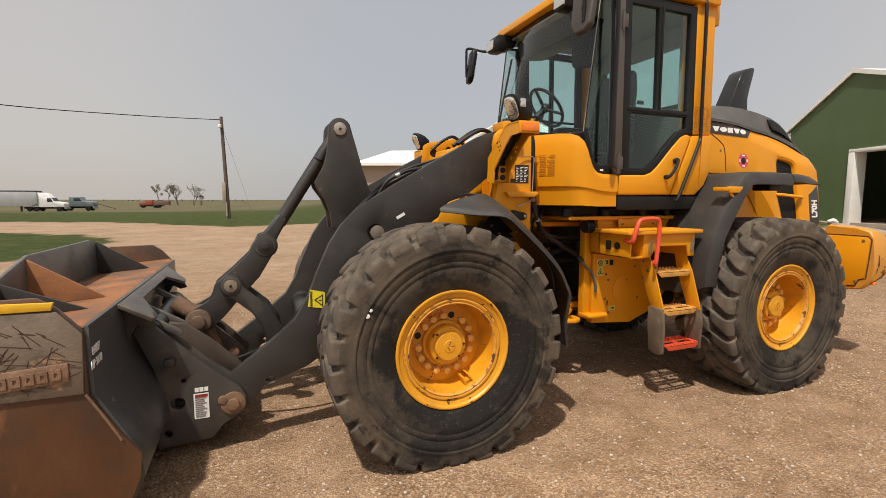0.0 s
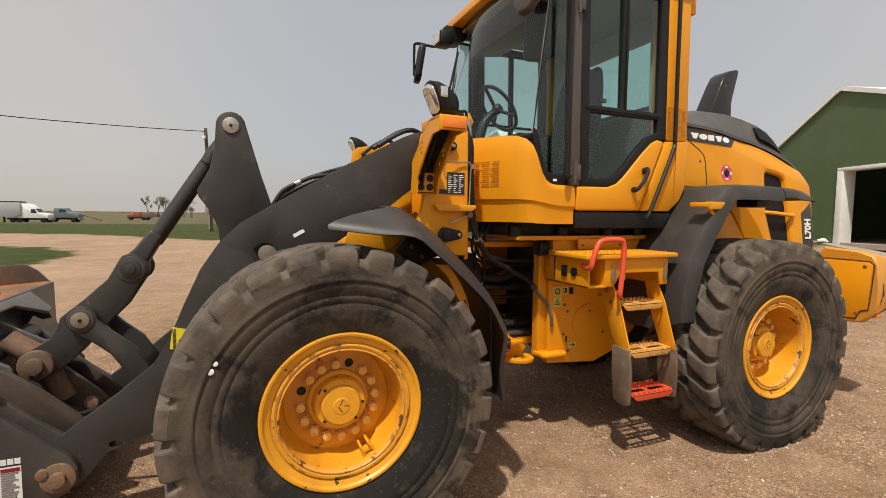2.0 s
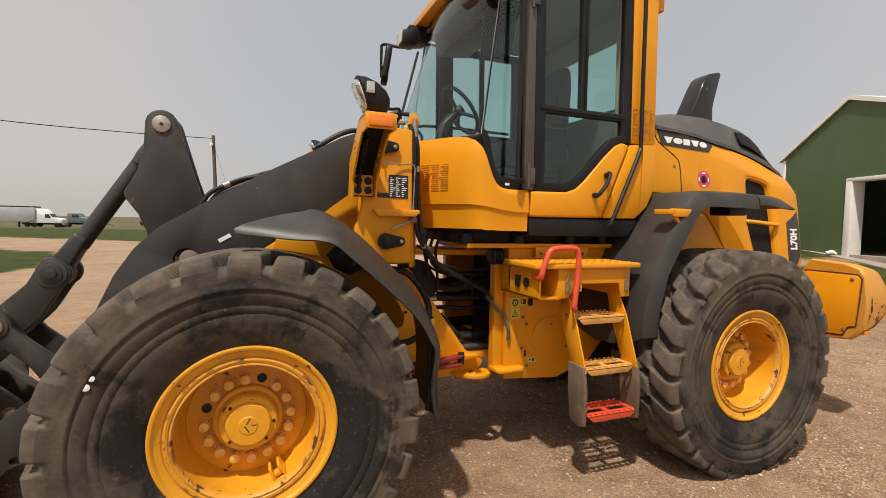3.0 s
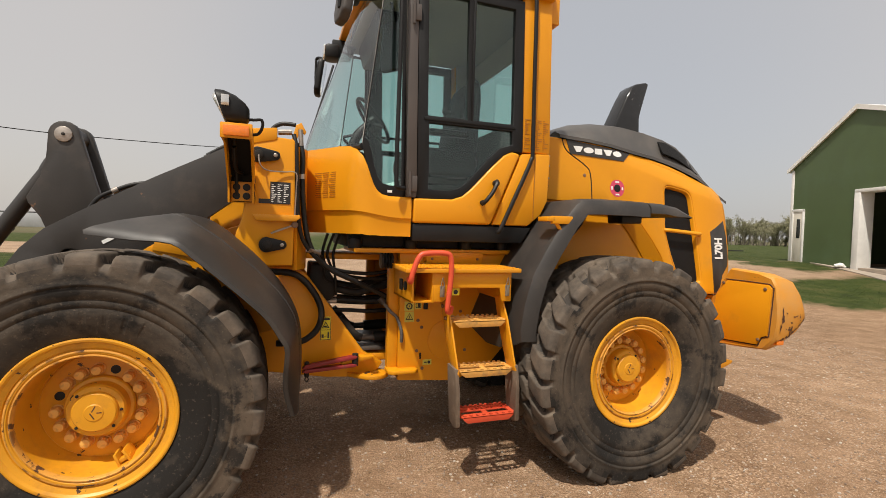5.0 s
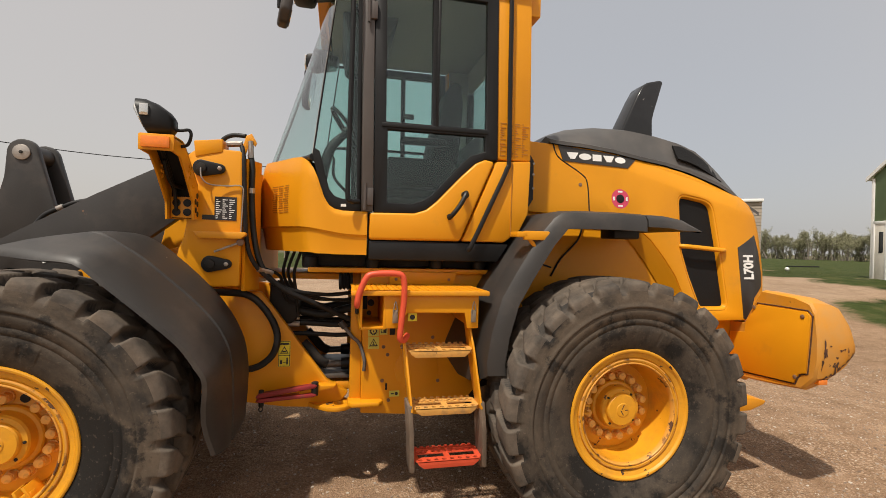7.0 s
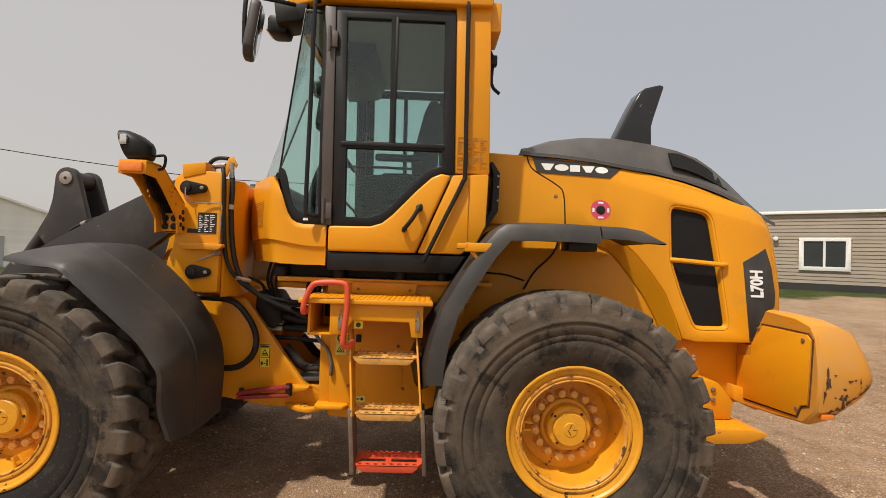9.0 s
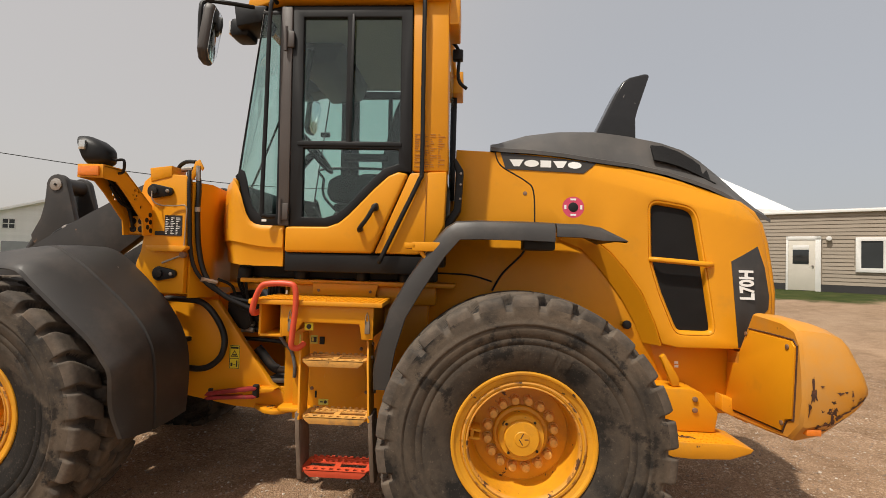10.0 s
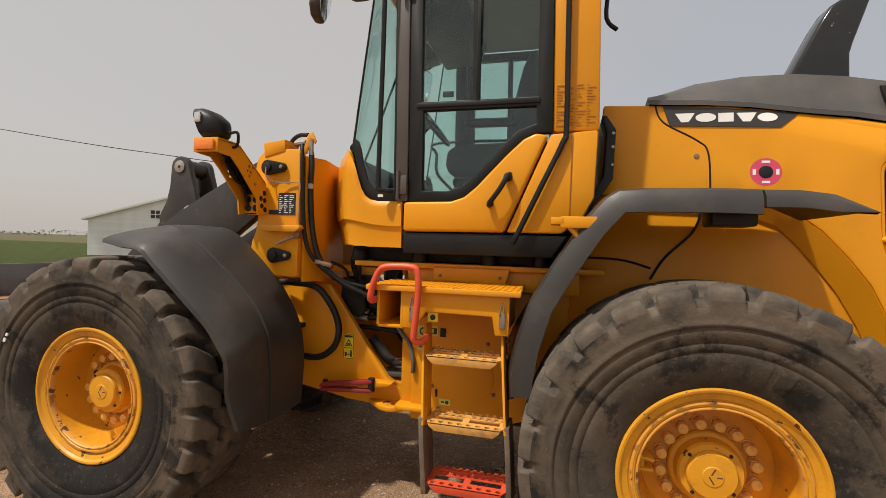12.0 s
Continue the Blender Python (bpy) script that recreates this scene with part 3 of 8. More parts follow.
def tyre_mesh():
    """One skin: the carcass profile swung round the axle, with the lugs raised and the gaps scooped out of it."""
    across, round_ = 34, LUGS * 28
    flank = [(0.325, 0.150), (0.338, 0.180), (0.349, 0.200), (0.362, 0.2135), (0.378, 0.222), (0.400, 0.231), (0.430, 0.240), (0.462, 0.248), (0.497, 0.2550), (0.4990, 0.2535), (0.5015, 0.2535), (0.503, 0.2560),
             (0.531, 0.2600), (0.5335, 0.2575), (0.537, 0.2575), (0.540, 0.2615), (0.570, 0.265), (0.590, 0.2665), (0.5935, 0.2630), (0.597, 0.2720), (0.607, 0.2735), (0.614, 0.2695), (0.632, 0.2695)]
    # from the flank over the shoulder to the middle of the tread: radius and half width, on top of the lugs and in the gaps
    top = [(0.650, 0.2685), (0.668, 0.2675), (0.686, 0.266), (0.702, 0.264), (0.714, 0.2615), (0.723, 0.257), (0.730, 0.2495), (0.7345, 0.240), (0.7365, 0.228)]
    low = [(0.650, 0.2680), (0.664, 0.2625), (0.676, 0.2540), (0.684, 0.2440), (0.688, 0.2330), (0.690, 0.2220), (0.690, 0.2120), (0.689, 0.2030), (0.688, 0.1960)]
    for k in range(1, across // 2 + 1):
        f = k / (across // 2)
        top.append((0.7365 + 0.0075 * math.sin(f * math.pi / 2), 0.228 * (1 - f)))
        low.append((0.688 - 0.003 * f, 0.196 * (1 - f)))
    th = np.linspace(0, 2 * math.pi, round_, endpoint=False)
    pitch = 2 * math.pi / LUGS
    jit = np.random.RandomState(8).uniform(-1, 1, (4, LUGS))

    def lug(y, side):
        """How far the tread stands up (0 to 1) all round at the half width y of one side."""
        out = np.zeros(round_)
        for n_set, (ys, ws, slants, shift) in enumerate((
                ((0.085, 0.10, 0.16, 0.21, 0.236, 0.27), (0.20, 0.27, 0.32, 0.34, 0.36, 0.385), (0.10, 0.16, 0.38, 0.58, 0.62, 0.62), 0.0),
                ((-0.035, -0.02, 0.02, 0.07, 0.088, 0.10), (0.12, 0.22, 0.31, 0.32, 0.24, 0.14), (0.36, 0.38, 0.46, 0.64, 0.72, 0.74), 0.05))):
            for s in (side, -side):
                yy = y if s == side else -y
                if not ys[0] <= yy <= ys[-1]:
                    continue
                w, sl = np.interp(yy, ys, ws), np.interp(yy, ys, slants)
                c = (th / pitch - shift - (0.5 if s > 0 else 0.0) - sl * 0.9)
                k = np.round(c).astype(int)
                d = np.abs(c - k) - w * (1 + 0.06 * jit[n_set + (2 if s > 0 else 0), k % LUGS])
                edge = np.clip(0.5 - d / 0.075, 0, 1)
                lip = 1.0 if n_set == 0 and yy > 0.2 else min(1.0, max(0.0, min(yy - ys[0], (ys[-1] - yy) if n_set else 9) / 0.010))
                out = np.maximum(out, edge * edge * (3 - 2 * edge) * lip)
        return out

    rows = []
    for side in (-1, 1):
        part_rows = [(np.full(round_, r), np.full(round_, side * y)) for r, y in flank]
        for (rt, yt), (rl, yl) in zip(top, low):
            h = lug(yt, side)
            part_rows.append((rl + (rt - rl) * h, side * (yl + (yt - yl) * h)))
        if side < 0:
            rows += part_rows
        else:
            rows += part_rows[-2::-1]
    # bars of moulded marks, too worn to read, and the ring of small marks by the shoulder
    marks = np.zeros((len(rows), round_))
    R = np.array([r for r, _ in rows])
    Y = np.array([y for _, y in rows])
    near = np.array([i < len(rows) // 2 for i in range(len(rows))])[:, None]
    deg = np.degrees(th)
    for a0, a1, r0, r1, n in ((62, 112, 0.42, 0.47, 5), (242, 292, 0.42, 0.47, 5)):
        u = (deg - a0) / (a1 - a0) * n
        on = (u > 0) & (u < n) & (np.mod(u, 1) < 0.76)
        marks = np.where(near & (R > r0) & (R < r1) & on[None, :], 1.0, marks)
    Y = Y - 0.0022 * marks
    X, Z = R * np.cos(th), R * np.sin(th)
    squash = Z < -AXLE
    Y = np.where(squash, Y * (1 + 0.35 * (-AXLE - Z)), np.where(Z < -0.45, Y * (1 + 0.05 * (-0.45 - Z) / 0.25), Y))
    Z = np.where(squash, -AXLE - 0.004, Z)
    n_rows = len(rows)
    co = np.stack([X, Y, Z], -1).reshape(-1, 3)
    i, k = np.meshgrid(np.arange(n_rows - 1), np.arange(round_), indexing="ij")
    j = (k + 1) % round_
    quads = np.stack([i * round_ + k, i * round_ + j, (i + 1) * round_ + j, (i + 1) * round_ + k], -1).reshape(-1, 4)
    me = bpy.data.meshes.new("tyre")
    me.from_pydata(co.tolist(), [], quads.tolist())
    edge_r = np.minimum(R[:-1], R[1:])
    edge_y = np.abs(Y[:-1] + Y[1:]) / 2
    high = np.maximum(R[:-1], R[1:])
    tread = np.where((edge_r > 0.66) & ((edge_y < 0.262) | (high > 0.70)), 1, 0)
    # groove floors get the rubber with their shade painted in
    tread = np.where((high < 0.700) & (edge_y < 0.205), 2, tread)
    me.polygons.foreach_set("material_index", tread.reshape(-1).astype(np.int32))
    me.polygons.foreach_set("use_smooth", np.ones(len(quads), dtype=bool))
    me.update()
    return me


RIM = [(0.338, -0.150), (0.342, -0.186), (0.350, -0.200), (0.3585, -0.2085), (0.3625, -0.2150), (0.3610, -0.2215), (0.3550, -0.2240), (0.3470, -0.2225), (0.3420, -0.2170), (0.3380, -0.2120),
       (0.3160, -0.2040), (0.3125, -0.1990), (0.3095, -0.1985), (0.3070, -0.2050), (0.3030, -0.2080), (0.2930, -0.2075), (0.2895, -0.2030), (0.2870, -0.2020), (0.2845, -0.2060),
       (0.2800, -0.2065), (0.2765, -0.2010), (0.2755, -0.180), (0.272, -0.10), (0.267, -0.050), (0.262, -0.032), (0.258, -0.026), (0.256, -0.020), (0.252, -0.020), (0.248, -0.026),
       (0.225, -0.029), (0.160, -0.030), (0.150, -0.034), (0.0, -0.034)]
HUB = [(0.146, -0.030), (0.146, -0.052), (0.140, -0.060), (0.126, -0.063), (0.123, -0.072), (0.121, -0.106), (0.114, -0.116), (0.094, -0.118), (0.091, -0.132), (0.085, -0.139), (0.04, -0.141), (0.036, -0.144), (0.0, -0.145)]


def nut_mesh():
    bm = prism([(0.0255 * math.cos(radians(60 * k)), 0.0255 * math.sin(radians(60 * k))) for k in range(6)], 0, -0.030, 0.003)
    disc((0, -0.028, 0), 0.0225, -0.020, n=14, bev=0.009, bm=bm)
    disc((0, 0.002, 0), 0.029, -0.007, n=16, bev=0.002, bm=bm)
    return bm


wheel_data = {}


def wheel(x, side, turn, missing=(), tab=None):
    """side -1: the near wheels, +1: the far ones."""
    place = Matrix.Translation((x, 0.97 * side, AXLE)) @ Matrix.Rotation(math.pi if side > 0 else 0.0, 4, "Z")
    if not wheel_data:
        t = tagged(new("tyre", tyre_mesh()), "worn dusty black loader tyre with deep lugs")
        t.parent = loader
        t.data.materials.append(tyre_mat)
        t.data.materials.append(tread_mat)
        t.data.materials.append(groove_shade_mat)
        wheel_data["rim"] = part("rim", revolve(RIM, 96), yellow_rim, t, "deep yellow wheel rim with chipped paint", 28)
        wheel_data["hub"] = part("hub", revolve(HUB, 48), yellow_rim, t, "", 18)
        wheel_data["ring"] = part("lock_ring", revolve([(0.3085, -0.2030), (0.3060, -0.2085), (0.3030, -0.2098), (0.2990, -0.2096)], 96), chipped_ring, t, "lock ring with chipped yellow paint over rust")
        wheel_data["seat"] = part("bead_ring", revolve([(0.2862, -0.2045), (0.2845, -0.2078), (0.2800, -0.2083), (0.2752, -0.2020), (0.2742, -0.180)], 96), chipped_ring, t, "bead ring with chipped yellow paint over rust")
        wheel_data["nut"] = part("wheel_nut", nut_mesh(), nut_paint, t)
        wheel_data["nut"].matrix_local = Matrix.Translation((0.185, -0.03, 0))
        wheel_data["bolt"] = part("hub_bolt", disc((0, 0, 0), 0.007, -0.006, n=10, bev=0.001), dark_iron, t)
        wheel_data["bolt"].matrix_local = Matrix.Translation((0.103, -0.116, 0))
        mark = bmesh.new()
        for x, z, w, a in ((0.0, 0.018, 0.030, 62), (-0.006, -0.014, 0.034, -58), (0.022, 0.0, 0.020, 2)):
            box(-w / 2, w / 2, -0.0015, 0.0015, -0.0025, 0.0025, 0, mark, Matrix.Translation((x, -0.1435, z)) @ Matrix.Rotation(radians(-a), 4, "Y"))
        wheel_data["mark"] = part("hub_mark", mark, chip_rust, t, "scratched hub mark")
        wheel_data["tyre"] = t
        first = True
    else:
        t = share("tyre", wheel_data["tyre"], loader, Matrix.Identity(4))
        tagged(t, "worn dusty black loader tyre with deep lugs")
        tagged(share("rim", wheel_data["rim"], t, Matrix.Identity(4)), "deep yellow wheel rim with chipped paint")
        share("hub", wheel_data["hub"], t, Matrix.Identity(4))
        share("lock_ring", wheel_data["ring"], t, Matrix.Identity(4))
        share("bead_ring", wheel_data["seat"], t, Matrix.Identity(4))
        share("hub_mark", wheel_data["mark"], t, Matrix.Identity(4))
        first = False
    t.matrix_local = place
    for k in range(16):
        a = radians(turn + 22.5 * k)
        m = Matrix.Rotation(-a, 4, "Y") @ Matrix.Translation((0.176, -0.031, 0))
        if k in missing:
            part("bolt_hole", disc((0, 0, 0), 0.021, -0.004, n=18, bev=0.001), black, t, "empty dark bolt hole").matrix_local = m
        elif first and k == 0:
            wheel_data["nut"].matrix_local = m
        else:
            share("wheel_nut", wheel_data["nut"], t, m)
    for k in range(4):
        if not (first and k == 0):
            share("hub_bolt", wheel_data["bolt"], t, Matrix.Rotation(-radians(turn + 40 + 90 * k), 4, "Y") @ Matrix.Translation((0.103, -0.116, 0)))
    if tab is not None:
        bm = bmesh.new()
        for o in (-5, 5):
            a = radians(tab + o)
            box(-0.03, 0.03, -0.05, 0.05, -0.006, 0.006, 0.002, bm, Matrix.Rotation(-a, 4, "Y") @ Matrix.Translation((0.246, -0.11, 0)))
        box(-0.006, 0.012, -0.02, 0.02, -0.03, 0.03, 0.002, bm, Matrix.Rotation(-radians(tab), 4, "Y") @ Matrix.Translation((0.254, -0.13, 0)))
        part("valve_guard", bm, yellow_rim, t)
    return t


wheel(0.0, -1, 4, missing=(3, 7), tab=-62)
wheel(3.0, -1, 10, tab=175)
wheel(0.0, 1, 0)
wheel(3.0, 1, 7)
for x, z, r in ((-0.530, 0.955, 0.013), (-0.512, 0.985, 0.010)):
    part("paint_dot", disc((x, -1.236, z), r, -0.006, n=14, bev=0.001), print_white, loader, "white paint dot on a tyre")

# axles and underside
bm = tube([(0, -0.72, AXLE), (0, 0.72, AXLE)], 0.13, 18, 1)
disc((0, -0.30, AXLE), 0.24, 0.6, n=28, bev=0.05, bm=bm)
part("front_axle", bm, yellow_worn, loader)
bm = tube([(3, -0.72, AXLE), (3, 0.72, AXLE)], 0.13, 18, 1)
disc((3, -0.30, AXLE), 0.24, 0.6, n=28, bev=0.05, bm=bm)
part("rear_axle", bm, yellow_worn, loader)
# plain block in place of engine and chassis, added to block light
part("chassis", prism([(1.75, 0.62), (2.3, 0.52), (2.45, 0.8), (3.6, 0.85), (3.8, 0.6), (4.3, 0.62), (4.3, 1.3), (2.6, 1.42), (1.75, 1.42)], -0.40, 0.40, 0.02), dark_iron, loader)
part("drive_shaft", tube([(0.2, 0, 0.62), (2.8, 0, 0.62)], 0.05, 12, 1), dark_iron, loader)
part("gearbox", prism([(2.0, 0.48), (2.6, 0.46), (2.75, 0.6), (2.75, 1.0), (2.0, 1.0)], -0.3, 0.3, 0.03), dark_iron, loader)

# rear hood
def drawn_in(x, z):
    """How far the hood's flank draws in: over the upper crease, and round to the back."""
    over = max(0.0, z - (2.14 - 0.259 * (x - 3.55)))
    t = max(0.0, min(1.0, (x - 3.15) / 0.5))
    return 0.36 * over * t * t * (3 - 2 * t) + 0.8 * max(0.0, x - 4.36) ** 2


def lean(bm):
    for v in bm.verts:
        v.co.y += 0.10 * (v.co.z - 1.30) + drawn_in(v.co.x, v.co.z)
    return bm


def sliced(bm):
    """Cut where the flank bends."""
    for x in (3.2, 3.3, 3.4, 3.5, 3.6, 4.36, 4.41, 4.46, 4.51, 4.56):
        bmesh.ops.bisect_plane(bm, geom=bm.verts[:] + bm.edges[:] + bm.faces[:], plane_co=(x, 0, 0), plane_no=(1, 0, 0))
    for dz in (-0.012, 0.012):
        bmesh.ops.bisect_plane(bm, geom=bm.verts[:] + bm.edges[:] + bm.faces[:], plane_co=(3.55, 0, 2.14 + dz), plane_no=(0.259, 0, 1))
    return bm


HOOD = [(2.60, 2.335), (2.84, 2.325), (3.2, 2.305), (3.52, 2.27), (3.75, 2.24), (3.92, 2.205), (4.10, 2.155), (4.25, 2.10), (4.41, 2.03), (4.50, 1.97), (4.555, 1.89), (4.59, 1.76), (4.61, 1.60),
        (4.625, 1.45), (4.615, 1.30), (4.56, 1.16), (4.50, 1.095), (4.01, 1.09), (3.915, 1.11), (3.875, 1.24), (3.80, 1.42), (3.71, 1.55), (3.61, 1.67), (3.50, 1.76), (3.36, 1.82), (2.60, 1.84)]


def rounded(loop, cut, n=4):
    """A closed outline with its corners rounded off."""
    out = []
    for i, p in enumerate(loop):
        a, b, p = Vector(loop[i - 1]), Vector(loop[(i + 1) % len(loop)]), Vector(p)
        a = p + (a - p) * min(0.45, cut / (a - p).length)
        b = p + (b - p) * min(0.45, cut / (b - p).length)
        for k in range(n + 1):
            t = k / n
            q = a * (1 - t) ** 2 + p * 2 * t * (1 - t) + b * t * t
            out.append((q.x, q.y))
    return out


VENT = rounded([(3.875, 1.975), (3.90, 1.992), (4.07, 1.965), (4.115, 1.945), (4.135, 1.90), (4.17, 1.63), (4.215, 1.21), (4.20, 1.195), (4.03, 1.195), (4.01, 1.21), (3.93, 1.42), (3.885, 1.58), (3.872, 1.65)], 0.035)
core = prism([(x if x < 4.3 else x + 0.05, z) for x, z in HOOD], -0.478, 0.478, 0.03, seg=3)
for v in core.verts:
    v.co.y *= 1 - 0.2 * (v.co.z - 1.30)
    if v.co.x > 4.35:
        v.co.y *= 1 - 0.9 * (v.co.x - 4.35) ** 2
part("engine_hood", core, yellow, loader, "smooth yellow engine hood")


def grown(loop, d):
    """A closed outline pushed outwards (given clockwise)."""
    out = []
    for i, (x, z) in enumerate(loop):
        (ax, az), (bx, bz) = loop[i - 1], loop[(i + 1) % len(loop)]
        h = math.hypot(bx - ax, bz - az)
        out.append((x - (bz - az) / h * d, z + (bx - ax) / h * d))
    return out


near_panel = lean(sliced(panel_with_holes(HOOD, [grown(VENT, 0.026)], -0.524, -0.45, 0.010)))
both("hood_side_panel", near_panel, yellow, loader)
bezel = [[(x, y, z) for x, z in grown(VENT, d)] for d, y in ((0.030, -0.500), (0.024, -0.5215), (0.014, -0.519), (0.002, -0.502), (0.0, -0.485))]
both("vent_bezel", lean(grid_sheet(bezel, close=True)), yellow, loader)
both("vent_screen", lean(prism([(x, z) for x, z in VENT], -0.492, -0.479, 0.0)), mesh_black, loader, "black mesh vent screen")
bm = lean(tube([(3.855, -0.515, 1.635), (3.90, -0.548, 1.632), (4.05, -0.55, 1.622), (4.19, -0.548, 1.612), (4.235, -0.515, 1.612)], 0.017, 10, 4))
both("vent_bar", bm, yellow, loader)
# wheel arch: slanted band and inner wall
outer_arch = [(3.915, 1.10), (3.875, 1.24), (3.80, 1.42), (3.71, 1.55), (3.61, 1.67), (3.50, 1.755), (3.36, 1.815)]
inner_arch = [(3.84, 1.10), (3.79, 1.22), (3.70, 1.38), (3.61, 1.50), (3.52, 1.61), (3.43, 1.70), (3.30, 1.75)]
bm = grid_sheet([[(x, -0.515 + 0.1 * (z - 1.3), z) for x, z in outer_arch], [(x, -0.43, z) for x, z in inner_arch]], 0.01)
both("arch_band", bm, yellow, loader)
both("wheelhouse_wall", prism([(2.42, 0.85), (2.42, 1.84), (3.5, 1.84), (3.86, 1.2), (3.95, 0.85)], -0.43, -0.40, 0.004), yellow, loader)
bm = tube([(3.10, -0.438, 1.80), (3.06, -0.438, 1.66), (2.93, -0.438, 1.52), (2.86, -0.438, 1.40)], 0.007, 6)
tube([(2.86, -0.438, 1.46), (2.70, -0.438, 1.50), (2.45, -0.438, 1.505)], 0.006, 6, bm=bm)
part("panel_seam", bm, black, loader)
bm = lean(tube([(2.86, -0.523, 2.32), (2.90, -0.523, 2.23), (3.06, -0.523, 2.13), (3.115, -0.523, 2.06), (3.125, -0.523, 1.85)], 0.005, 6))
both("hood_seam", bm, black, loader)
bm = lean(disc((3.06, -0.524, 2.045), 0.014, -0.003, n=14))
part("hood_latch", bm, rust_pin, loader)
part("drain_plug", disc((3.73, -0.438, 1.21), 0.028, -0.018, n=18), black, loader)
# top cover
cover_x = [2.83, 2.88, 2.95, 3.08, 3.31, 3.56, 3.78, 3.99, 4.14, 4.25, 4.36, 4.50, 4.66]
cover_c = [2.37, 2.415, 2.455, 2.50, 2.535, 2.54, 2.515, 2.475, 2.425, 2.35, 2.255, 2.12, 1.98]
cover_e = [2.33, 2.325, 2.32, 2.315, 2.295, 2.265, 2.24, 2.195, 2.145, 2.105, 2.055, 1.98, 1.90]
rows = []
for x, c, e in zip(cover_x, cover_c, cover_e):
    w = 0.455 - 0.10 * (e - 2.1)
    w -= drawn_in(min(x, 4.5), e)
    if x > 4.3:
        w -= 0.25 * (x - 4.3)
    half = [(-w - 0.006, e - 0.004), (-w - 0.004, e + 0.022), (-w + 0.03, e + 0.034), (-w + 0.07, e + 0.06 + 0.25 * (c - e - 0.06)), (-0.27, e + (c - e) * 0.86), (-0.15, c), (0, c + 0.006)]
    rows.append([(x, y, z) for y, z in half] + [(x, -y, z) for y, z in half[-2::-1]])
bm = grid_sheet(rows)
front_cap = [bm.verts.new(p) for p in rows[0]]
bm.faces.new(front_cap)
part("top_cover", bm, dust_sheen_plastic, loader, "dark grey plastic hood top cover")
vent_rows = []
for x, zt, zb in ((3.92, 2.415, 2.30), (4.0, 2.41, 2.285), (4.1, 2.375, 2.255), (4.2, 2.32, 2.21), (4.29, 2.25, 2.165), (4.325, 2.205, 2.15)):
    vent_rows.append([(x, -0.357 + 0.10 * (2.25 - zb), zb), (x, -0.29, zt)])
both("cover_vent", grid_sheet(vent_rows, 0.012), mesh_black, loader)
# exhaust fin
fin = prism([(3.58, 2.50), (3.89, 2.46), (3.885, 2.66), (3.90, 2.72), (3.985, 2.985), (3.95, 2.995), (3.84, 2.965), (3.79, 2.93), (3.74, 2.84)], -0.085, 0.085, 0.018, seg=3)
for v in fin.verts:
    v.co.y *= 1.15 - 0.75 * max(0, (v.co.z - 2.6)) * 0.6
part("exhaust_pipe", fin, gloss_black, loader, "glossy black fin-shaped exhaust pipe")
# marks on the hood
bm = lean(sliced(prism([(2.895, 2.318), (3.53, 2.262), (3.44, 2.185), (2.93, 2.208)], -0.5295, -0.515, 0.0)))
logo_plate = part("badge_plate", bm, plastic, loader, "dark badge plate with a row of white shapes")
bm = bmesh.new()
for i, (x0, w) in enumerate(((2.955, 0.098), (3.048, 0.104), (3.158, 0.082), (3.240, 0.098), (3.332, 0.100))):
    zm, h = 2.2485 - 0.022 * (x0 - 2.955), 0.029
    if i in (1, 4):
        prism([(x0 + w / 2 + 0.46 * w * math.cos(a), zm + 0.8 * h * math.sin(a)) for a in np.linspace(0, 2 * math.pi, 25)[:-1]], -0.5315, -0.5290, 0, bm=bm)
    elif i == 2:
        prism([(x0, zm + 0.8 * h), (x0 + 0.85 * w, zm + 0.8 * h), (x0 + 0.85 * w, zm - 0.8 * h), (x0, zm - 0.8 * h)], -0.5315, -0.5290, 0, bm=bm)
    else:
        prism([(x0, zm + 0.8 * h), (x0 + 0.95 * w, zm + 0.8 * h), (x0 + 0.66 * w, zm - 0.8 * h), (x0 + 0.30 * w, zm - 0.8 * h)], -0.5315, -0.5290, 0, bm=bm)
part("word_mark", lean(sliced(bm)), print_white, logo_plate)
bm = lean(sliced(prism([(4.352, 1.635), (4.53, 1.735), (4.575, 1.60), (4.598, 1.42), (4.585, 1.34), (4.49, 1.26), (4.43, 1.105), (4.372, 1.105)], -0.5275, -0.52, 0.002)))
decal = part("model_decal", bm, plastic, loader, "dark decal with the white letters L70H")


def lettering(name, text, size, m, material, parent, depth=0.0015, wide=1.0, bold=0.0):
    cu = bpy.data.curves.new(name, "FONT")
    cu.body, cu.size, cu.extrude, cu.offset = text, size, depth, bold
    cu.align_x, cu.align_y = "CENTER", "CENTER"
    holder = bpy.data.objects.new(name, cu)
    me = bpy.data.meshes.new_from_object(holder)
    bpy.data.objects.remove(holder)
    me.materials.clear()
    me.materials.append(material)
    ob = new(name, me)
    ob.parent = parent
    ob.matrix_local = m @ Matrix.Diagonal((wide, 1, 1, 1))
    return ob


NEAR = Matrix.Rotation(radians(90), 4, "X")  # a flat thing turned to face the near side
up_slope = Matrix.Rotation(radians(-5.7), 4, "X")
model_name = lettering("lettering", "L70H", 0.115, Matrix.Translation((4.442, -0.5085, 1.49)) @ up_slope @ NEAR @ Matrix.Rotation(radians(90), 4, "Z"), print_white, decal, 0.0018, 0.74, 0.0045)
for v in model_name.data.vertices:
    place = model_name.matrix_local @ v.co
    place.y += drawn_in(place.x, 1.5)
    v.co = model_name.matrix_local.inverted() @ place
bm = bmesh.new()
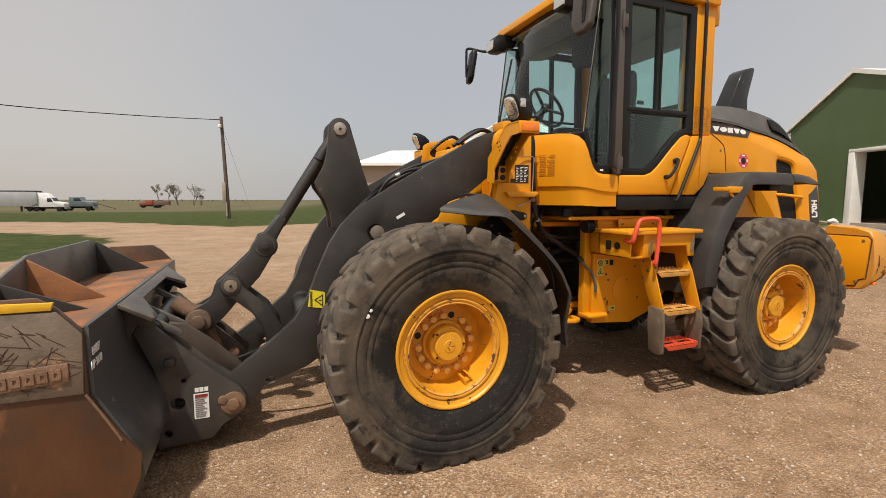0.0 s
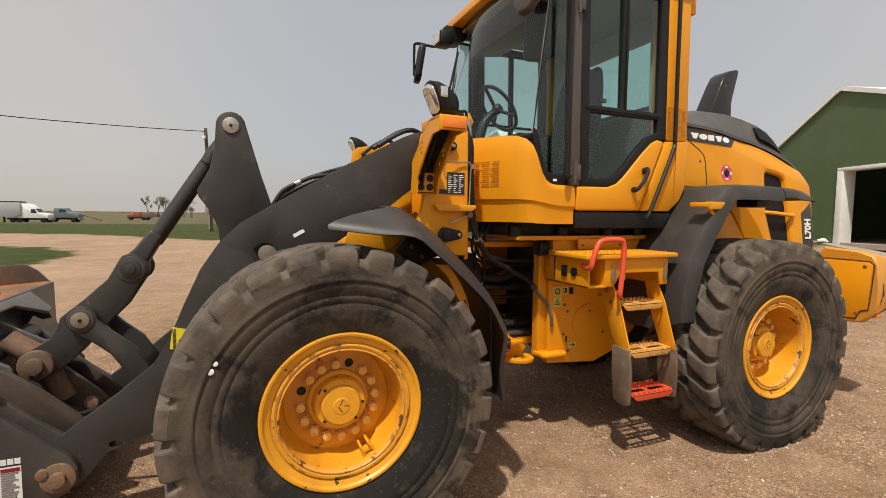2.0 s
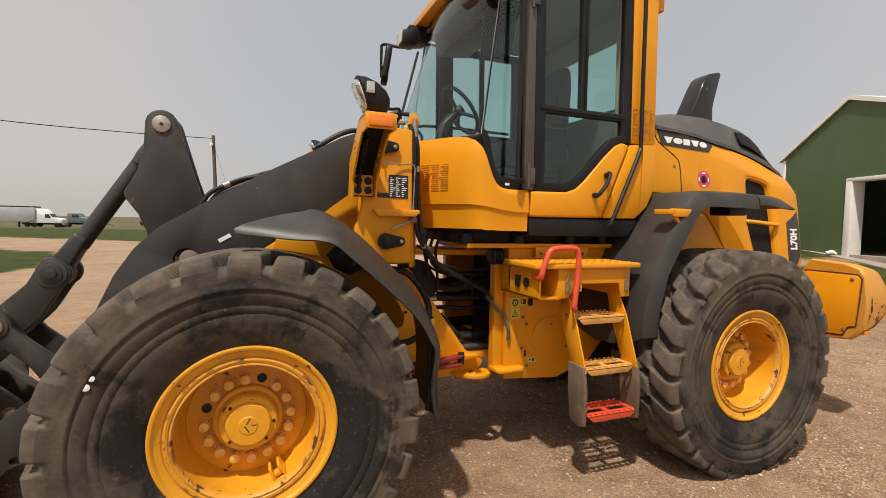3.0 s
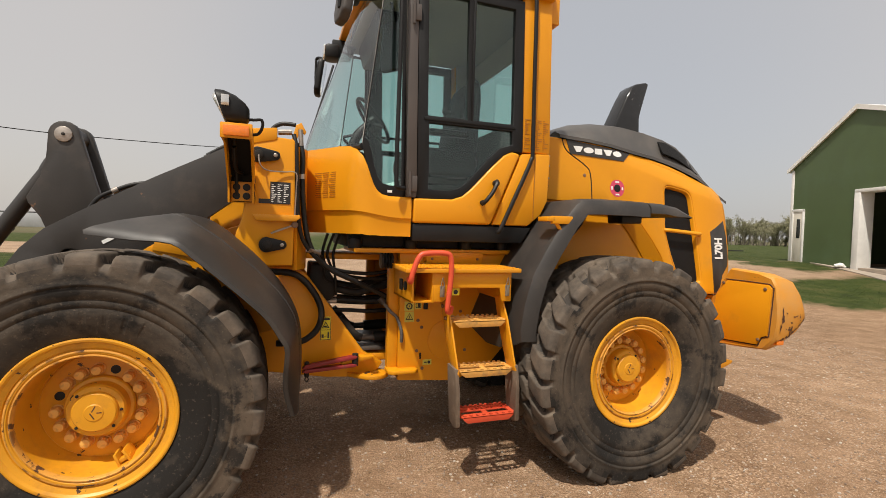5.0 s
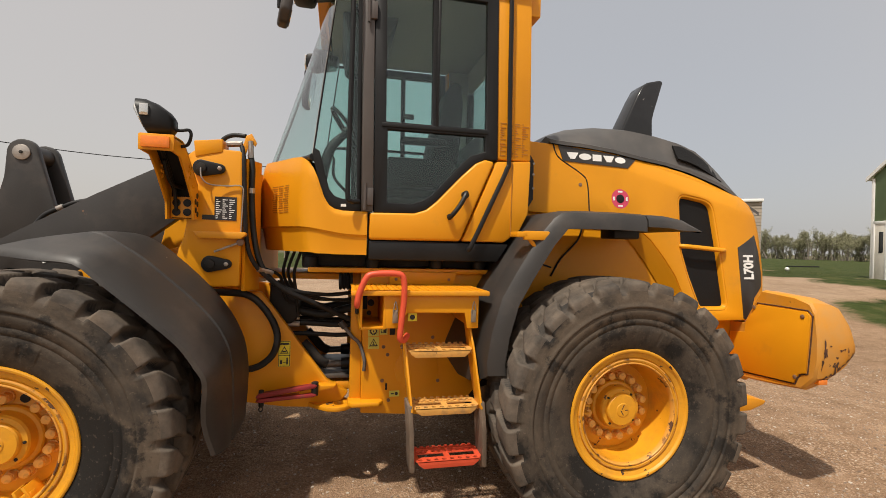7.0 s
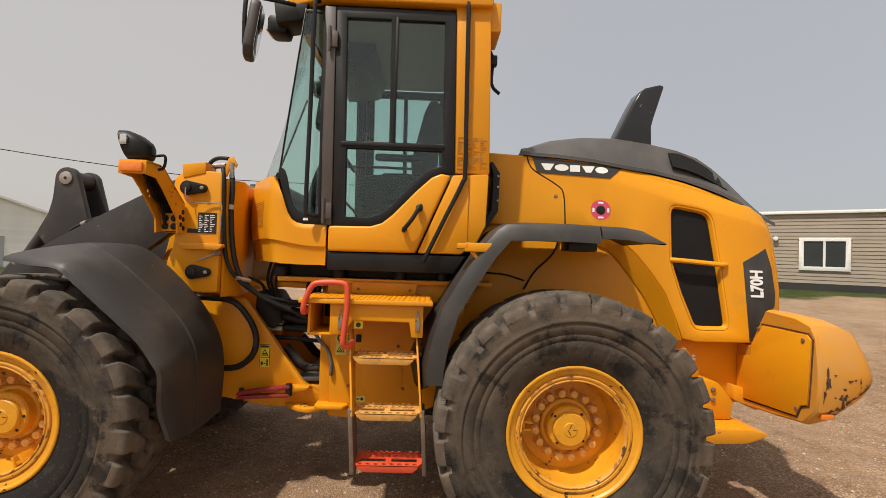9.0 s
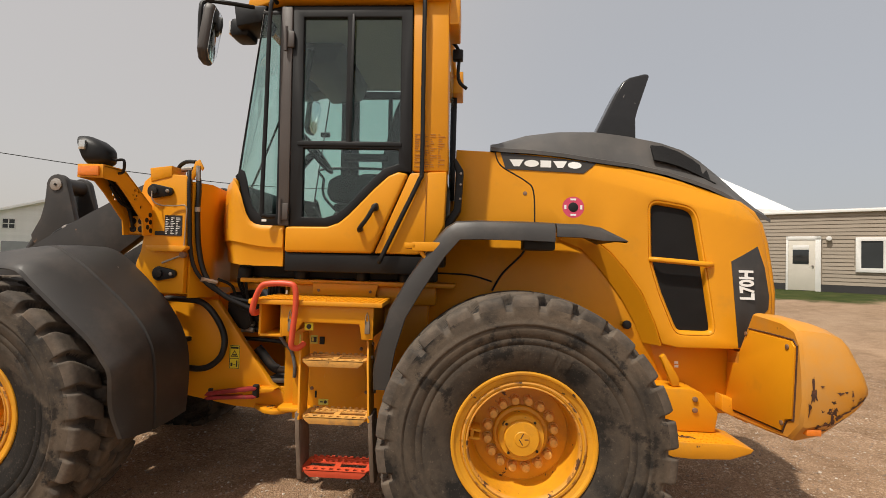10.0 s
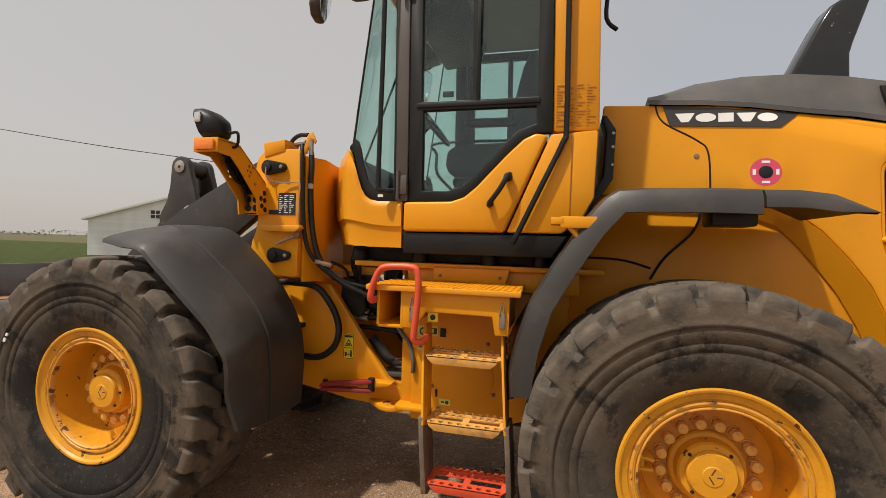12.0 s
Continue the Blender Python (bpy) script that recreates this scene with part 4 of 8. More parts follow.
ringo = [(3.372 + 0.07 * math.cos(a), 1.96 + 0.07 * math.sin(a)) for a in np.linspace(0, 2 * math.pi, 32)[:-1]]
ringi = [(3.372 + 0.032 * math.cos(a), 1.96 + 0.032 * math.sin(a)) for a in np.linspace(0, 2 * math.pi, 32)[:-1]]
lock_ring = part("filler_sticker", lean(panel_with_holes(ringo, [ringi], -0.5245, -0.521, 0)), sticker_pink, loader, "round pink-red sticker ring around the lock")
for k in range(4):
    a = math.pi / 2 * k
    w, h = (0.018, 0.006) if k % 2 else (0.007, 0.014)
    part("sticker_mark", lean(box(-w, w, -0.001, 0.001, -h, h, 0, None, Matrix.Translation((3.372 + 0.051 * math.cos(a), -0.525, 1.96 + 0.051 * math.sin(a))))), print_white, lock_ring)
part("filler_lock", lean(disc((3.372, -0.515, 1.96), 0.032, -0.012, n=20)), black, loader)

# counterweight
sec = [(-0.55, 1.08), (-0.70, 1.335), (-0.95, 1.317), (-1.055, 1.285), (-1.092, 1.22), (-1.112, 1.05), (-1.115, 0.93), (-1.095, 0.81), (-1.01, 0.715), (-0.80, 0.69), (-0.50, 0.665)]
full = sec + [(-y, z) for y, z in sec[::-1]]
rows = []
for x, sy, lo, hi in ((4.372, 0.985, 0.012, 0.012), (4.384, 0.997, 0.003, 0.003), (4.40, 1, 0, 0), (4.52, 1.0, 0.03, 0.010), (4.59, 1.0, 0.08, 0.035), (4.63, 0.998, 0.12, 0.08), (4.665, 0.992, 0.16, 0.14), (4.695, 0.975, 0.19, 0.18), (4.72, 0.94, 0.21, 0.21), (4.74, 0.88, 0.22, 0.23), (4.79, 0.62, 0.22, 0.25)):
    rows.append([(x, y * (sy if abs(y) > 0.55 else 1), z - hi * max(0, min(1, (z - 1.0) / 0.25)) + lo * max(0, min(1, (1.0 - z) / 0.25))) for y, z in full])
weight = part("counterweight", capped(rows), weight_paint, loader, "yellow cast counterweight with chipped rusty corners", 30)
bm = prism([(-0.672, 1.23), (-1.03, 1.226), (-1.056, 1.20), (-1.034, 0.831), (-0.988, 0.815), (-0.956, 0.748), (-0.43, 0.713), (-0.43, 0.995), (-0.563, 1.015), (-0.572, 1.09)], 4.362, 4.374, 0.003, "x")
part("hatch_plate", bm, yellow, weight)


def on_weight(x, u, v):
    """A place on the counterweight's near side: u from the low edge (0) up, pushed out by v."""
    for a, b in zip(rows, rows[1:]):
        if a[0][0] <= x <= b[0][0]:
            t = (x - a[0][0]) / (b[0][0] - a[0][0])
            line = [Vector(p).lerp(Vector(q), t) for p, q in zip(a[:11], b[:11])][::-1]
            k = min(int(u), 9)
            p = line[k].lerp(line[k + 1], u - k)
            out = Vector((0, p.y, p.z - 1.03)).normalized()
            return p + out * v


chip_rnd = random.Random(12)


def paint_chip(x, u, rx, ru):
    """A ragged bare patch on the counterweight's near side."""
    bm = bmesh.new()
    turn, n = chip_rnd.uniform(0, 6), 26
    edge = []
    for i in range(n):
        a = 2 * math.pi * i / n
        k = 0.72 + 0.2 * math.sin(3 * a + turn) + 0.13 * math.sin(7 * a + 2 * turn) + chip_rnd.uniform(-0.22, 0.22)
        edge.append(bm.verts.new(on_weight(max(4.384, x + rx * k * math.cos(a)), u + ru * k * math.sin(a), 0.003)))
    mid = bm.verts.new(on_weight(x, u, 0.003))
    for i in range(n):
        bm.faces.new((mid, edge[i], edge[(i + 1) % n]))
    bmesh.ops.recalc_face_normals(bm, faces=bm.faces)
    part("paint_chip", bm, chip_rust, weight, "bare rusty patch where paint chipped off")


for c in ((4.418, 4.5, 0.017, 0.62), (4.400, 3.85, 0.008, 0.34), (4.545, 4.45, 0.020, 0.09), (4.572, 4.5, 0.010, 0.07), (4.602, 4.4, 0.006, 0.24), (4.603, 4.05, 0.004, 0.08), (4.46, 4.75, 0.011, 0.06),
          (4.455, 2.95, 0.020, 0.16), (4.487, 3.05, 0.022, 0.13), (4.515, 3.15, 0.016, 0.42), (4.545, 3.22, 0.024, 0.12), (4.58, 3.35, 0.028, 0.11), (4.615, 3.48, 0.026, 0.12), (4.645, 3.62, 0.022, 0.22), (4.668, 3.75, 0.018, 0.34),
          (4.64, 4.02, 0.010, 0.06), (4.50, 2.55, 0.030, 0.10)):
    paint_chip(*c)
for y, z in ((-0.64, 1.205), (-1.005, 1.193), (-0.965, 0.79), (-0.46, 0.745)):
    part("hatch_bolt", disc((4.363, y, z), 0.014, -0.006, "x", 12, 0.002), rust_pin, weight)
bm = bmesh.new()
for pts in ([(-0.655, 1.238), (-0.85, 1.238), (-1.035, 1.234)], [(-1.035, 1.234), (-1.066, 1.205)], [(-1.066, 1.205), (-1.055, 1.0), (-1.043, 0.826)], [(-1.043, 0.826), (-0.992, 0.808), (-0.96, 0.742)], [(-0.96, 0.742), (-0.7, 0.724), (-0.44, 0.705)]):
    tube([(4.3715, y, z) for y, z in pts], 0.005, 6, 4, bm)
part("hatch_gap", bm, rust_dark, weight)
part("side_reflector", box(4.405, 4.475, -1.090, -1.04, 0.768, 0.800, 0.004), orange_lens, weight, "orange reflector")
bm = prism([(4.30, 0.70), (4.46, 0.63), (4.50, 0.66), (4.46, 0.75), (4.30, 0.80)], -0.5, 0.5, 0.008)
part("tow_beam", bm, yellow_worn, loader)

# rear frame and steps
part("rear_frame", prism([(3.70, 0.80), (3.95, 0.66), (4.38, 0.66), (4.40, 1.10), (3.70, 1.10)], -0.42, 0.42, 0.012), yellow, loader)
both("frame_bracket", prism([(3.84, 0.605), (4.20, 0.605), (4.22, 0.72), (4.12, 0.84), (4.06, 0.86), (3.84, 0.86)], -0.62, -0.42, 0.008), yellow, loader)
for z in (0.80, 0.735):
    part("bracket_bolt", disc((4.08, -0.62, z), 0.016, -0.012, n=12), rust_pin, loader)
ledge = part("rear_step", prism([(3.80, 0.602), (4.22, 0.602), (4.33, 0.575), (4.31, 0.552), (4.20, 0.515), (4.0, 0.508), (3.80, 0.52)], -0.79, -0.48, 0.005), yellow_worn, loader, "yellow diamond-plate rear step with worn edges")
bm = bmesh.new()
for i in range(13):
    for j in range(6):
        x, y = 3.83 + 0.030 * i, -0.775 + 0.045 * j
        box(-0.011, 0.011, -0.003, 0.003, 0, 0.004, 0, bm, Matrix.Translation((x, y, 0.601)) @ Matrix.Rotation(radians(45 if (i + j) % 2 else -45), 4, "Z"))
tagged(part("tread_plate", bm, yellow_worn, ledge, "raised diamond pattern"), kind="stuff")
part("rear_loop", prism([(3.885, 1.04), (3.91, 1.06), (3.96, 0.98), (4.0, 0.91), (4.0, 0.87), (3.96, 0.86), (3.93, 0.93)], -0.60, -0.56, 0.008), yellow, loader)
part("key_sticker", bars(4.02, 0.955, 4.055, 1.0, -0.474, 2, 0.3, 5), print_white, loader)

# rear fenders
RF = [(2.205, 0.815), (2.20, 0.97), (2.225, 1.13), (2.28, 1.32), (2.37, 1.48), (2.49, 1.67), (2.575, 1.77), (2.63, 1.805), (2.75, 1.812), (3.0, 1.812), (3.155, 1.808)]


def normal_of(line, i):
    a, b = Vector(line[max(i - 1, 0)]), Vector(line[min(i + 1, len(line) - 1)])
    d = (b - a).normalized()
    return Vector((-d.y, d.x))


rows = []
for y, off in ((-0.478, 0.10), (-0.70, 0.065), (-0.85, 0.03), (-1.00, 0.0), (-1.045, -0.012), (-1.068, -0.045), (-1.074, -0.105)):
    row = []
    for i, p in enumerate(RF):
        nn = normal_of(RF, i)
        if y > -0.99:
            off_i = off * (1 - ease(1, 3.2, i))
        else:
            off_i = off
        drop = 0.0
        if i == 0:
            drop = 0.08 * ease(-0.9, -1.07, y) + 0.08 * ease(-0.72, -0.48, y)
        row.append((p[0] + nn.x * off_i, y, p[1] + nn.y * off_i + drop))
    rows.append(row)
both("rear_fender", grid_sheet(rows, 0.014), plastic, loader, "dark grey plastic rear fender")
TAIL = [(3.162, 1.806), (3.30, 1.804), (3.40, 1.79), (3.525, 1.732)]
rows = [[(p[0], y, p[1] + o) for p in TAIL] for y, o in ((-0.478, 0.0), (-1.0, 0.0), (-1.045, -0.01), (-1.068, -0.035), (-1.072, -0.075))]
for r in rows[-2:]:
    r[-1] = (r[-1][0], r[-1][1], 1.715)
both("fender_tail", grid_sheet(rows, 0.014), plastic, loader)
part("fender_lamp_box", box(3.0, 3.17, -0.98, -0.82, 1.66, 1.735, 0.012), black, loader)
bm = box(2.40, 2.55, -1.065, -1.035, 1.635, 1.685, 0.005)
box(2.36, 2.42, -1.065, -0.95, 1.65, 1.68, 0.004, bm)
tube([(2.44, -1.04, 1.64), (2.50, -1.04, 1.58), (2.55, -1.04, 1.60)], 0.012, 8, 4, bm)
part("door_stop", bm, yellow, loader)

# cab shell
SIDE = -0.75
body_plan = [(1.57, -0.75), (1.50, -0.75), (1.43, -0.75), (1.385, -0.75), (1.355, -0.75), (1.33, -0.749), (1.31, -0.747), (1.29, -0.742), (1.265, -0.735), (1.236, -0.712), (1.202, -0.655), (1.152, -0.555), (1.078, -0.430), (0.965, -0.26), (0.91, 0.0)]
body_top = [1.775, 1.775, 1.776, 1.785, 1.805, 1.845, 1.90, 1.96, 2.015, 2.055, 2.08, 2.09, 2.09, 2.09, 2.09]
body_low = [1.527] * 4 + [1.53] * 4 + [1.535] * 7
# below a crease the panel steps in by a finger's width
rows = []
for k in range(17):
    row = []
    for (x, y), zt, zl in zip(body_plan, body_top, body_low):
        f = max(0, min(1, (1.36 - x) / 0.2))
        zc = 1.642 + 0.042 * ease(1.50, 1.16, x)
        z = zl if k == 0 else (zc - 0.022 if k == 1 else zc - 0.010 if k == 2 else zc + (zt - zc) * (k - 3) / 13)
        v = (z - zl) / (zt - zl)
        swell = f * (0.028 * math.sin(math.pi * min(1, v)) + 0.012 * v)
        tuck = (0.016 if k < 2 else 0.012 if k == 2 else 0.0) + 0.018 * max(0, v - 0.90) / 0.10
        sx = 1 if x < 1.25 else 0.3
        row.append((x - swell * sx + (0.012 * f if k < 3 else 0.0), y * (1 - tuck), z))
    rows.append(row + [(x, -y, z) for x, y, z in row[-2::-1]])
nose_rows = rows


def nose_skin(y, z):
    """The x of the cab front's skin at a place on its near half."""
    row = min(nose_rows[3:], key=lambda r: min(abs(q[2] - z) for q in r[:15] if abs(q[1] - y) < 0.12))
    for a, b in zip(row[:14], row[1:15]):
        if a[1] <= y <= b[1]:
            return a[0] + (b[0] - a[0]) * (y - a[1]) / max(1e-6, b[1] - a[1])
    return row[14][0]


part("cab_front", grid_sheet(rows, 0.03), yellow, loader, "rounded yellow cab front panel")
inner = [[(x + 0.045 + (0.02 if x > 1.4 else 0), y * 0.93, z - 0.01) for x, y, z in r] for r in rows[4:]]
part("cab_front_lining", grid_sheet(inner, 0.01), black, loader)
plan = [(1.262, -0.708), (1.238, -0.64), (1.17, -0.52), (1.045, -0.30), (0.95, -0.12), (0.925, 0.0)]
plan_top = [(1.388, -0.706), (1.372, -0.62), (1.342, -0.50), (1.305, -0.28), (1.29, -0.12), (1.285, 0.0)]
plan, plan_top = [p + [(x, -y) for x, y in p[-2::-1]] for p in (plan, plan_top)]
door_low = [(1.582, 1.615), (2.12, 1.62), (2.325, 2.105), (2.265, 2.118), (2.205, 2.09), (2.12, 2.01), (1.97, 1.85), (1.91, 1.80), (1.84, 1.776), (1.582, 1.772)]
door = part("cab_door", prism(door_low, SIDE - 0.004, -0.69, 0.016, seg=3), yellow, loader, "yellow cab door with a tall dark-framed window")
bm = tube([(2.045, -0.772, 1.755), (2.055, -0.80, 1.77), (2.10, -0.808, 1.83), (2.135, -0.80, 1.895), (2.145, -0.772, 1.91)], 0.0135, 8, 4)
disc((2.137, -0.762, 1.895), 0.022, -0.03, n=16, bm=bm)
disc((2.05, -0.752, 1.765), 0.016, -0.03, n=16, bm=bm)
part("door_handle", bm, black, door, "black door handle")
back_low = [(2.132, 1.62), (2.40, 1.62), (2.50, 1.70), (2.55, 1.80), (2.56, 2.125), (2.337, 2.11)]
both("cab_rear_panel", prism(back_low, SIDE, -0.62, 0.012), yellow, loader)
part("panel_joint", tube([(2.435, -0.753, 1.66), (2.44, -0.753, 2.10)], 0.003, 6, 1), print_brown, loader)
both("rear_pillar", prism([(2.345, 2.125), (2.565, 2.125), (2.545, 3.20), (2.325, 3.20)], -0.735, -0.60, 0.012), yellow, loader)
far_low = [(1.58, 1.55), (2.5, 1.62), (2.56, 2.10), (2.2, 2.08), (1.95, 1.80), (1.58, 1.775)]
part("far_door", prism(far_low, 0.70, 0.755, 0.012), yellow, loader)
part("far_door_lining", prism(far_low, 0.672, 0.698, 0.006), black, loader)
part("near_door_lining", prism([(x, z - 0.02) for x, z in door_low], -0.688, -0.675, 0.004), black, loader)
both("pillar_lining", prism([(2.35, 2.13), (2.56, 2.13), (2.54, 3.16), (2.33, 3.16)], -0.598, -0.575, 0.006), cab_lining, loader)
both("cab_sill", prism([(1.582, 1.50), (2.36, 1.50), (2.43, 1.61), (1.582, 1.61)], -0.742, -0.60, 0.008), black, loader, "dark grey sill under the cab door")
part("cab_floor", box(1.24, 2.55, -0.60, 0.60, 1.545, 1.62, 0.01), black, loader)
# filler plate, added so that the gap below the cab shows dark
part("cab_underframe", box(1.20, 2.5, -0.52, 0.30, 1.450, 1.548, 0.004), dark_iron, loader)
for x in (1.25, 1.62, 2.02, 2.30):
    part("cab_mount", disc((x, -0.55, 1.44), 0.045, 0.07, "z", 16, 0.006), black, loader)
part("rear_wall", prism([(-0.70, 1.55), (0.70, 1.55), (0.70, 2.44), (-0.70, 2.44)], 2.50, 2.525, 0.01, "x"), cab_plastic, loader)
part("side_console", prism([(1.75, 1.62), (2.46, 1.62), (2.46, 2.16), (2.0, 2.14), (1.80, 2.02)], 0.46, 0.62, 0.03, seg=3), cab_plastic, loader)
bm = lean(prism([(2.585, 2.235), (2.605, 2.245), (2.655, 2.165), (2.645, 1.91), (2.50, 1.685), (2.46, 1.69), (2.60, 1.92), (2.61, 2.15)], -0.66, -0.50, 0.004))
both("bellows_gap", bm, black, loader)
bm = bmesh.new()
for z in (1.98, 2.07, 2.14):
    disc((2.64, -0.602, z), 0.008, -0.004, n=10, bm=bm)
part("gap_rivet", bm, steel, loader)
# roof
roof_bm = prism([(1.24, 3.165), (1.52, 3.165), (2.50, 3.165), (2.545, 3.165), (2.56, 3.18), (2.54, 3.30), (2.40, 3.36), (1.52, 3.36), (1.42, 3.34), (1.25, 3.235)], -0.77, 0.77, 0.03, seg=3)
for v in roof_bm.verts:
    if v.co.x < 1.3:
        v.co.x -= 0.03 * (1 - (v.co.y / 0.77) ** 2)
        v.co.y *= 0.84
part("cab_roof", roof_bm, yellow, loader, "yellow cab roof")
part("roof_lining", prism([(1.33, 3.12), (2.52, 3.12), (2.52, 3.160), (1.33, 3.160)], -0.66, 0.66, 0.008), cab_lining, loader)
both("roof_rear_box", box(2.515, 2.612, -0.72, -0.45, 3.030, 3.22, 0.010), yellow_worn, loader)
part("rear_header", box(2.50, 2.53, -0.60, 0.60, 2.93, 3.16, 0.006), cab_lining, loader)
# door window frame
FY0, FY1 = -0.745, -0.70
WIN = [(1.605, 1.772), (1.84, 1.776), (1.91, 1.80), (1.97, 1.85), (2.12, 2.01), (2.205, 2.09), (2.265, 2.118), (2.345, 2.118), (2.325, 3.13), (1.585, 3.13)]
up_l = [(1.665, 2.300), (1.935, 2.300), (1.925, 3.065), (1.652, 3.065)]
up_r = [(1.972, 2.300), (2.268, 2.300), (2.258, 3.065), (1.962, 3.065)]
low = [(1.675, 2.255), (1.68, 1.83), (1.82, 1.83), (1.89, 1.852), (1.945, 1.89), (2.09, 2.05), (2.175, 2.135), (2.265, 2.165), (2.262, 2.255)]
frame_bm = panel_with_holes(WIN, [up_l, up_r, low], FY0, FY1, 0.005)
frame_far = flip(frame_bm)
part("window_frame", frame_bm, black, door, "black window frame")
part("window_frame", frame_far, black, loader)
for nm, ol in (("upper_pane", up_l), ("upper_pane", up_r), ("lower_pane", low)):
    b1 = prism(ol, -0.725, -0.721, 0)
    b2 = flip(b1)
    part(nm, b1, cab_glass, door).visible_shadow = False
    part(nm, b2, cab_glass, loader).visible_shadow = False
bm = box(1.955, 1.972, -0.752, -0.742, 2.29, 3.08, 0.003)
box(1.64, 2.28, -0.752, -0.742, 2.268, 2.292, 0.003, bm)
part("slide_rail", bm, black, door)
part("window_latch", box(1.77, 1.83, -0.72, -0.70, 2.33, 2.36, 0.006), black, door)
hinge_post = prism([(1.535, 1.775), (1.602, 1.775), (1.582, 3.13), (1.512, 3.13)], -0.752, -0.66, 0.008)
far_post = flip(hinge_post)
part("hinge_post", hinge_post, surf("brown_grey_post", (0.085, 0.072, 0.066), 0.45, var=0.1, scale=4, fine=150, bump=0.05), loader)
part("hinge_post", far_post, black, loader)
for z in (1.86, 2.92):
    bm = box(1.545, 1.60, -0.765, -0.745, z - 0.05, z + 0.05, 0.004)
    tube([(1.552, -0.768, z - 0.075), (1.552, -0.768, z + 0.075)], 0.009, 8, 1, bm)
    part("door_hinge", bm, bpy.data.materials["brown_grey_post"], loader)
# front corner glass and windscreen
FRONT = [(1.513, 3.12), (1.535, 1.775), (1.42, 1.775), (1.365, 1.785), (1.325, 1.82), (1.295, 1.93), (1.275, 2.02), (1.262, 2.065), (1.256, 2.085), (1.385, 3.12)]
IN = [(1.492, 3.10), (1.508, 1.845), (1.43, 1.845), (1.385, 1.858), (1.355, 1.895), (1.33, 1.98), (1.312, 2.06), (1.295, 2.11), (1.270, 2.125), (1.388, 3.10)]
seal = panel_with_holes(FRONT, [IN], -0.716, -0.70, 0.003)
seal_far = flip(seal)
part("glass_seal", seal, black, loader)
part("glass_seal", seal_far, black, loader)
corner = prism(IN, -0.712, -0.708, 0)
corner_far = flip(corner)
for c in (corner, corner_far):
    part("corner_pane", c, cab_glass, loader).visible_shadow = False
rows = []
for i in range(9):
    t = i / 8
    z = 2.07 + t * 1.07
    rows.append([(a[0] + (b[0] - a[0]) * t, a[1] + (b[1] - a[1]) * t, z) for a, b in zip(plan, plan_top)])
part("windscreen", grid_sheet(rows), cab_glass, loader, "curved green-tinted windscreen").visible_shadow = False
bm = tube([(x, y, 2.075) for x, y in plan], 0.022, 8, 4)
part("windscreen_seal", bm, black, loader)
bm = prism([(1.34, -0.64), (1.315, -0.30), (1.305, 0.0), (1.315, 0.30), (1.34, 0.64), (1.52, 0.70), (2.50, 0.70), (2.50, -0.70), (1.52, -0.70)], 3.135, 3.163, 0.004, "z")
part("roof_underside", bm, matt_black, loader)
# pale grey tube that draws the reflection line down the glass corner
both("glass_edge", tube([(1.258, -0.709, 2.09), (1.386, -0.707, 3.13)], 0.0045, 6, 1), cab_lining, loader)
# rails, lamps and mirrors
part("grab_rail", tube([(1.475, -0.735, 3.16), (1.465, -0.80, 3.10), (1.46, -0.80, 2.5), (1.455, -0.80, 1.90), (1.47, -0.795, 1.83), (1.52, -0.76, 1.83)], 0.0135, 8, 5), black, loader)
part("drain_hose", tube([(2.40, -0.74, 3.20), (2.40, -0.765, 3.12), (2.405, -0.765, 2.6), (2.41, -0.765, 2.14), (2.395, -0.77, 2.06), (2.30, -0.775, 1.85), (2.185, -0.775, 1.60), (2.17, -0.76, 1.575)], 0.014, 8, 6), black, loader,
     "black drain hose down the rear pillar")


def side_mirror(s):
    cy, cz = (0.845, 2.893) if s < 0 else (0.985, 2.965)
    m = Matrix.Translation((1.135, cy * s, cz)) @ Matrix.Rotation(radians(-12 * s), 4, "Z") @ Matrix.Rotation(radians(8), 4, "Y")
    prof = [(-0.085, 0.165), (0.065, 0.17), (0.095, 0.13), (0.085, -0.10), (0.04, -0.17), (-0.04, -0.165), (-0.09, -0.12), (-0.10, 0.12)]
    shell = prism(prof, -0.045, 0.012, 0.018, "x", 3)
    shell.transform(m)
    house = part("mirror", shell, surf("brown_grey_plastic_shell", (0.055, 0.048, 0.044), 0.5, var=0.15, scale=6, fine=120, bump=0.05) if s < 0 else black, loader, "black side mirror on a bent arm")
    gl = prism([(a * 0.86, b * 0.90) for a, b in prof], 0.012, 0.016, 0.002, "x")
    gl.transform(m)
    part("mirror_glass", gl, mirror_mat, house)
    arm = tube([(1.32, 0.72 * s, 3.14), (1.22, 0.84 * s, 3.10), (1.10, (cy + 0.03) * s, cz + 0.20), (1.085, (cy + 0.05) * s, cz + 0.13), (1.085, (cy + 0.045) * s, cz - 0.09)], 0.013, 8, 5)
    tube([(1.085, (cy + 0.045) * s, cz), (1.12, (cy + 0.01) * s, cz)], 0.018, 8, 1, arm)
    part("mirror_arm", arm, black, house)
    lp = part("roof_lamp", box(1.12, 1.25, 0.48 * s, 0.64 * s, 3.0, 3.125, 0.03), black, loader, "black roof work lamp")
    part("lens", box(1.11, 1.124, 0.495 * s, 0.625 * s, 3.02, 3.105, 0.004), lamp_lens, lp)
    part("lamp_bracket", prism([(1.20, 3.03), (1.36, 3.06), (1.40, 3.165), (1.18, 3.165)], 0.50 * s, 0.70 * s, 0.01), black, lp)


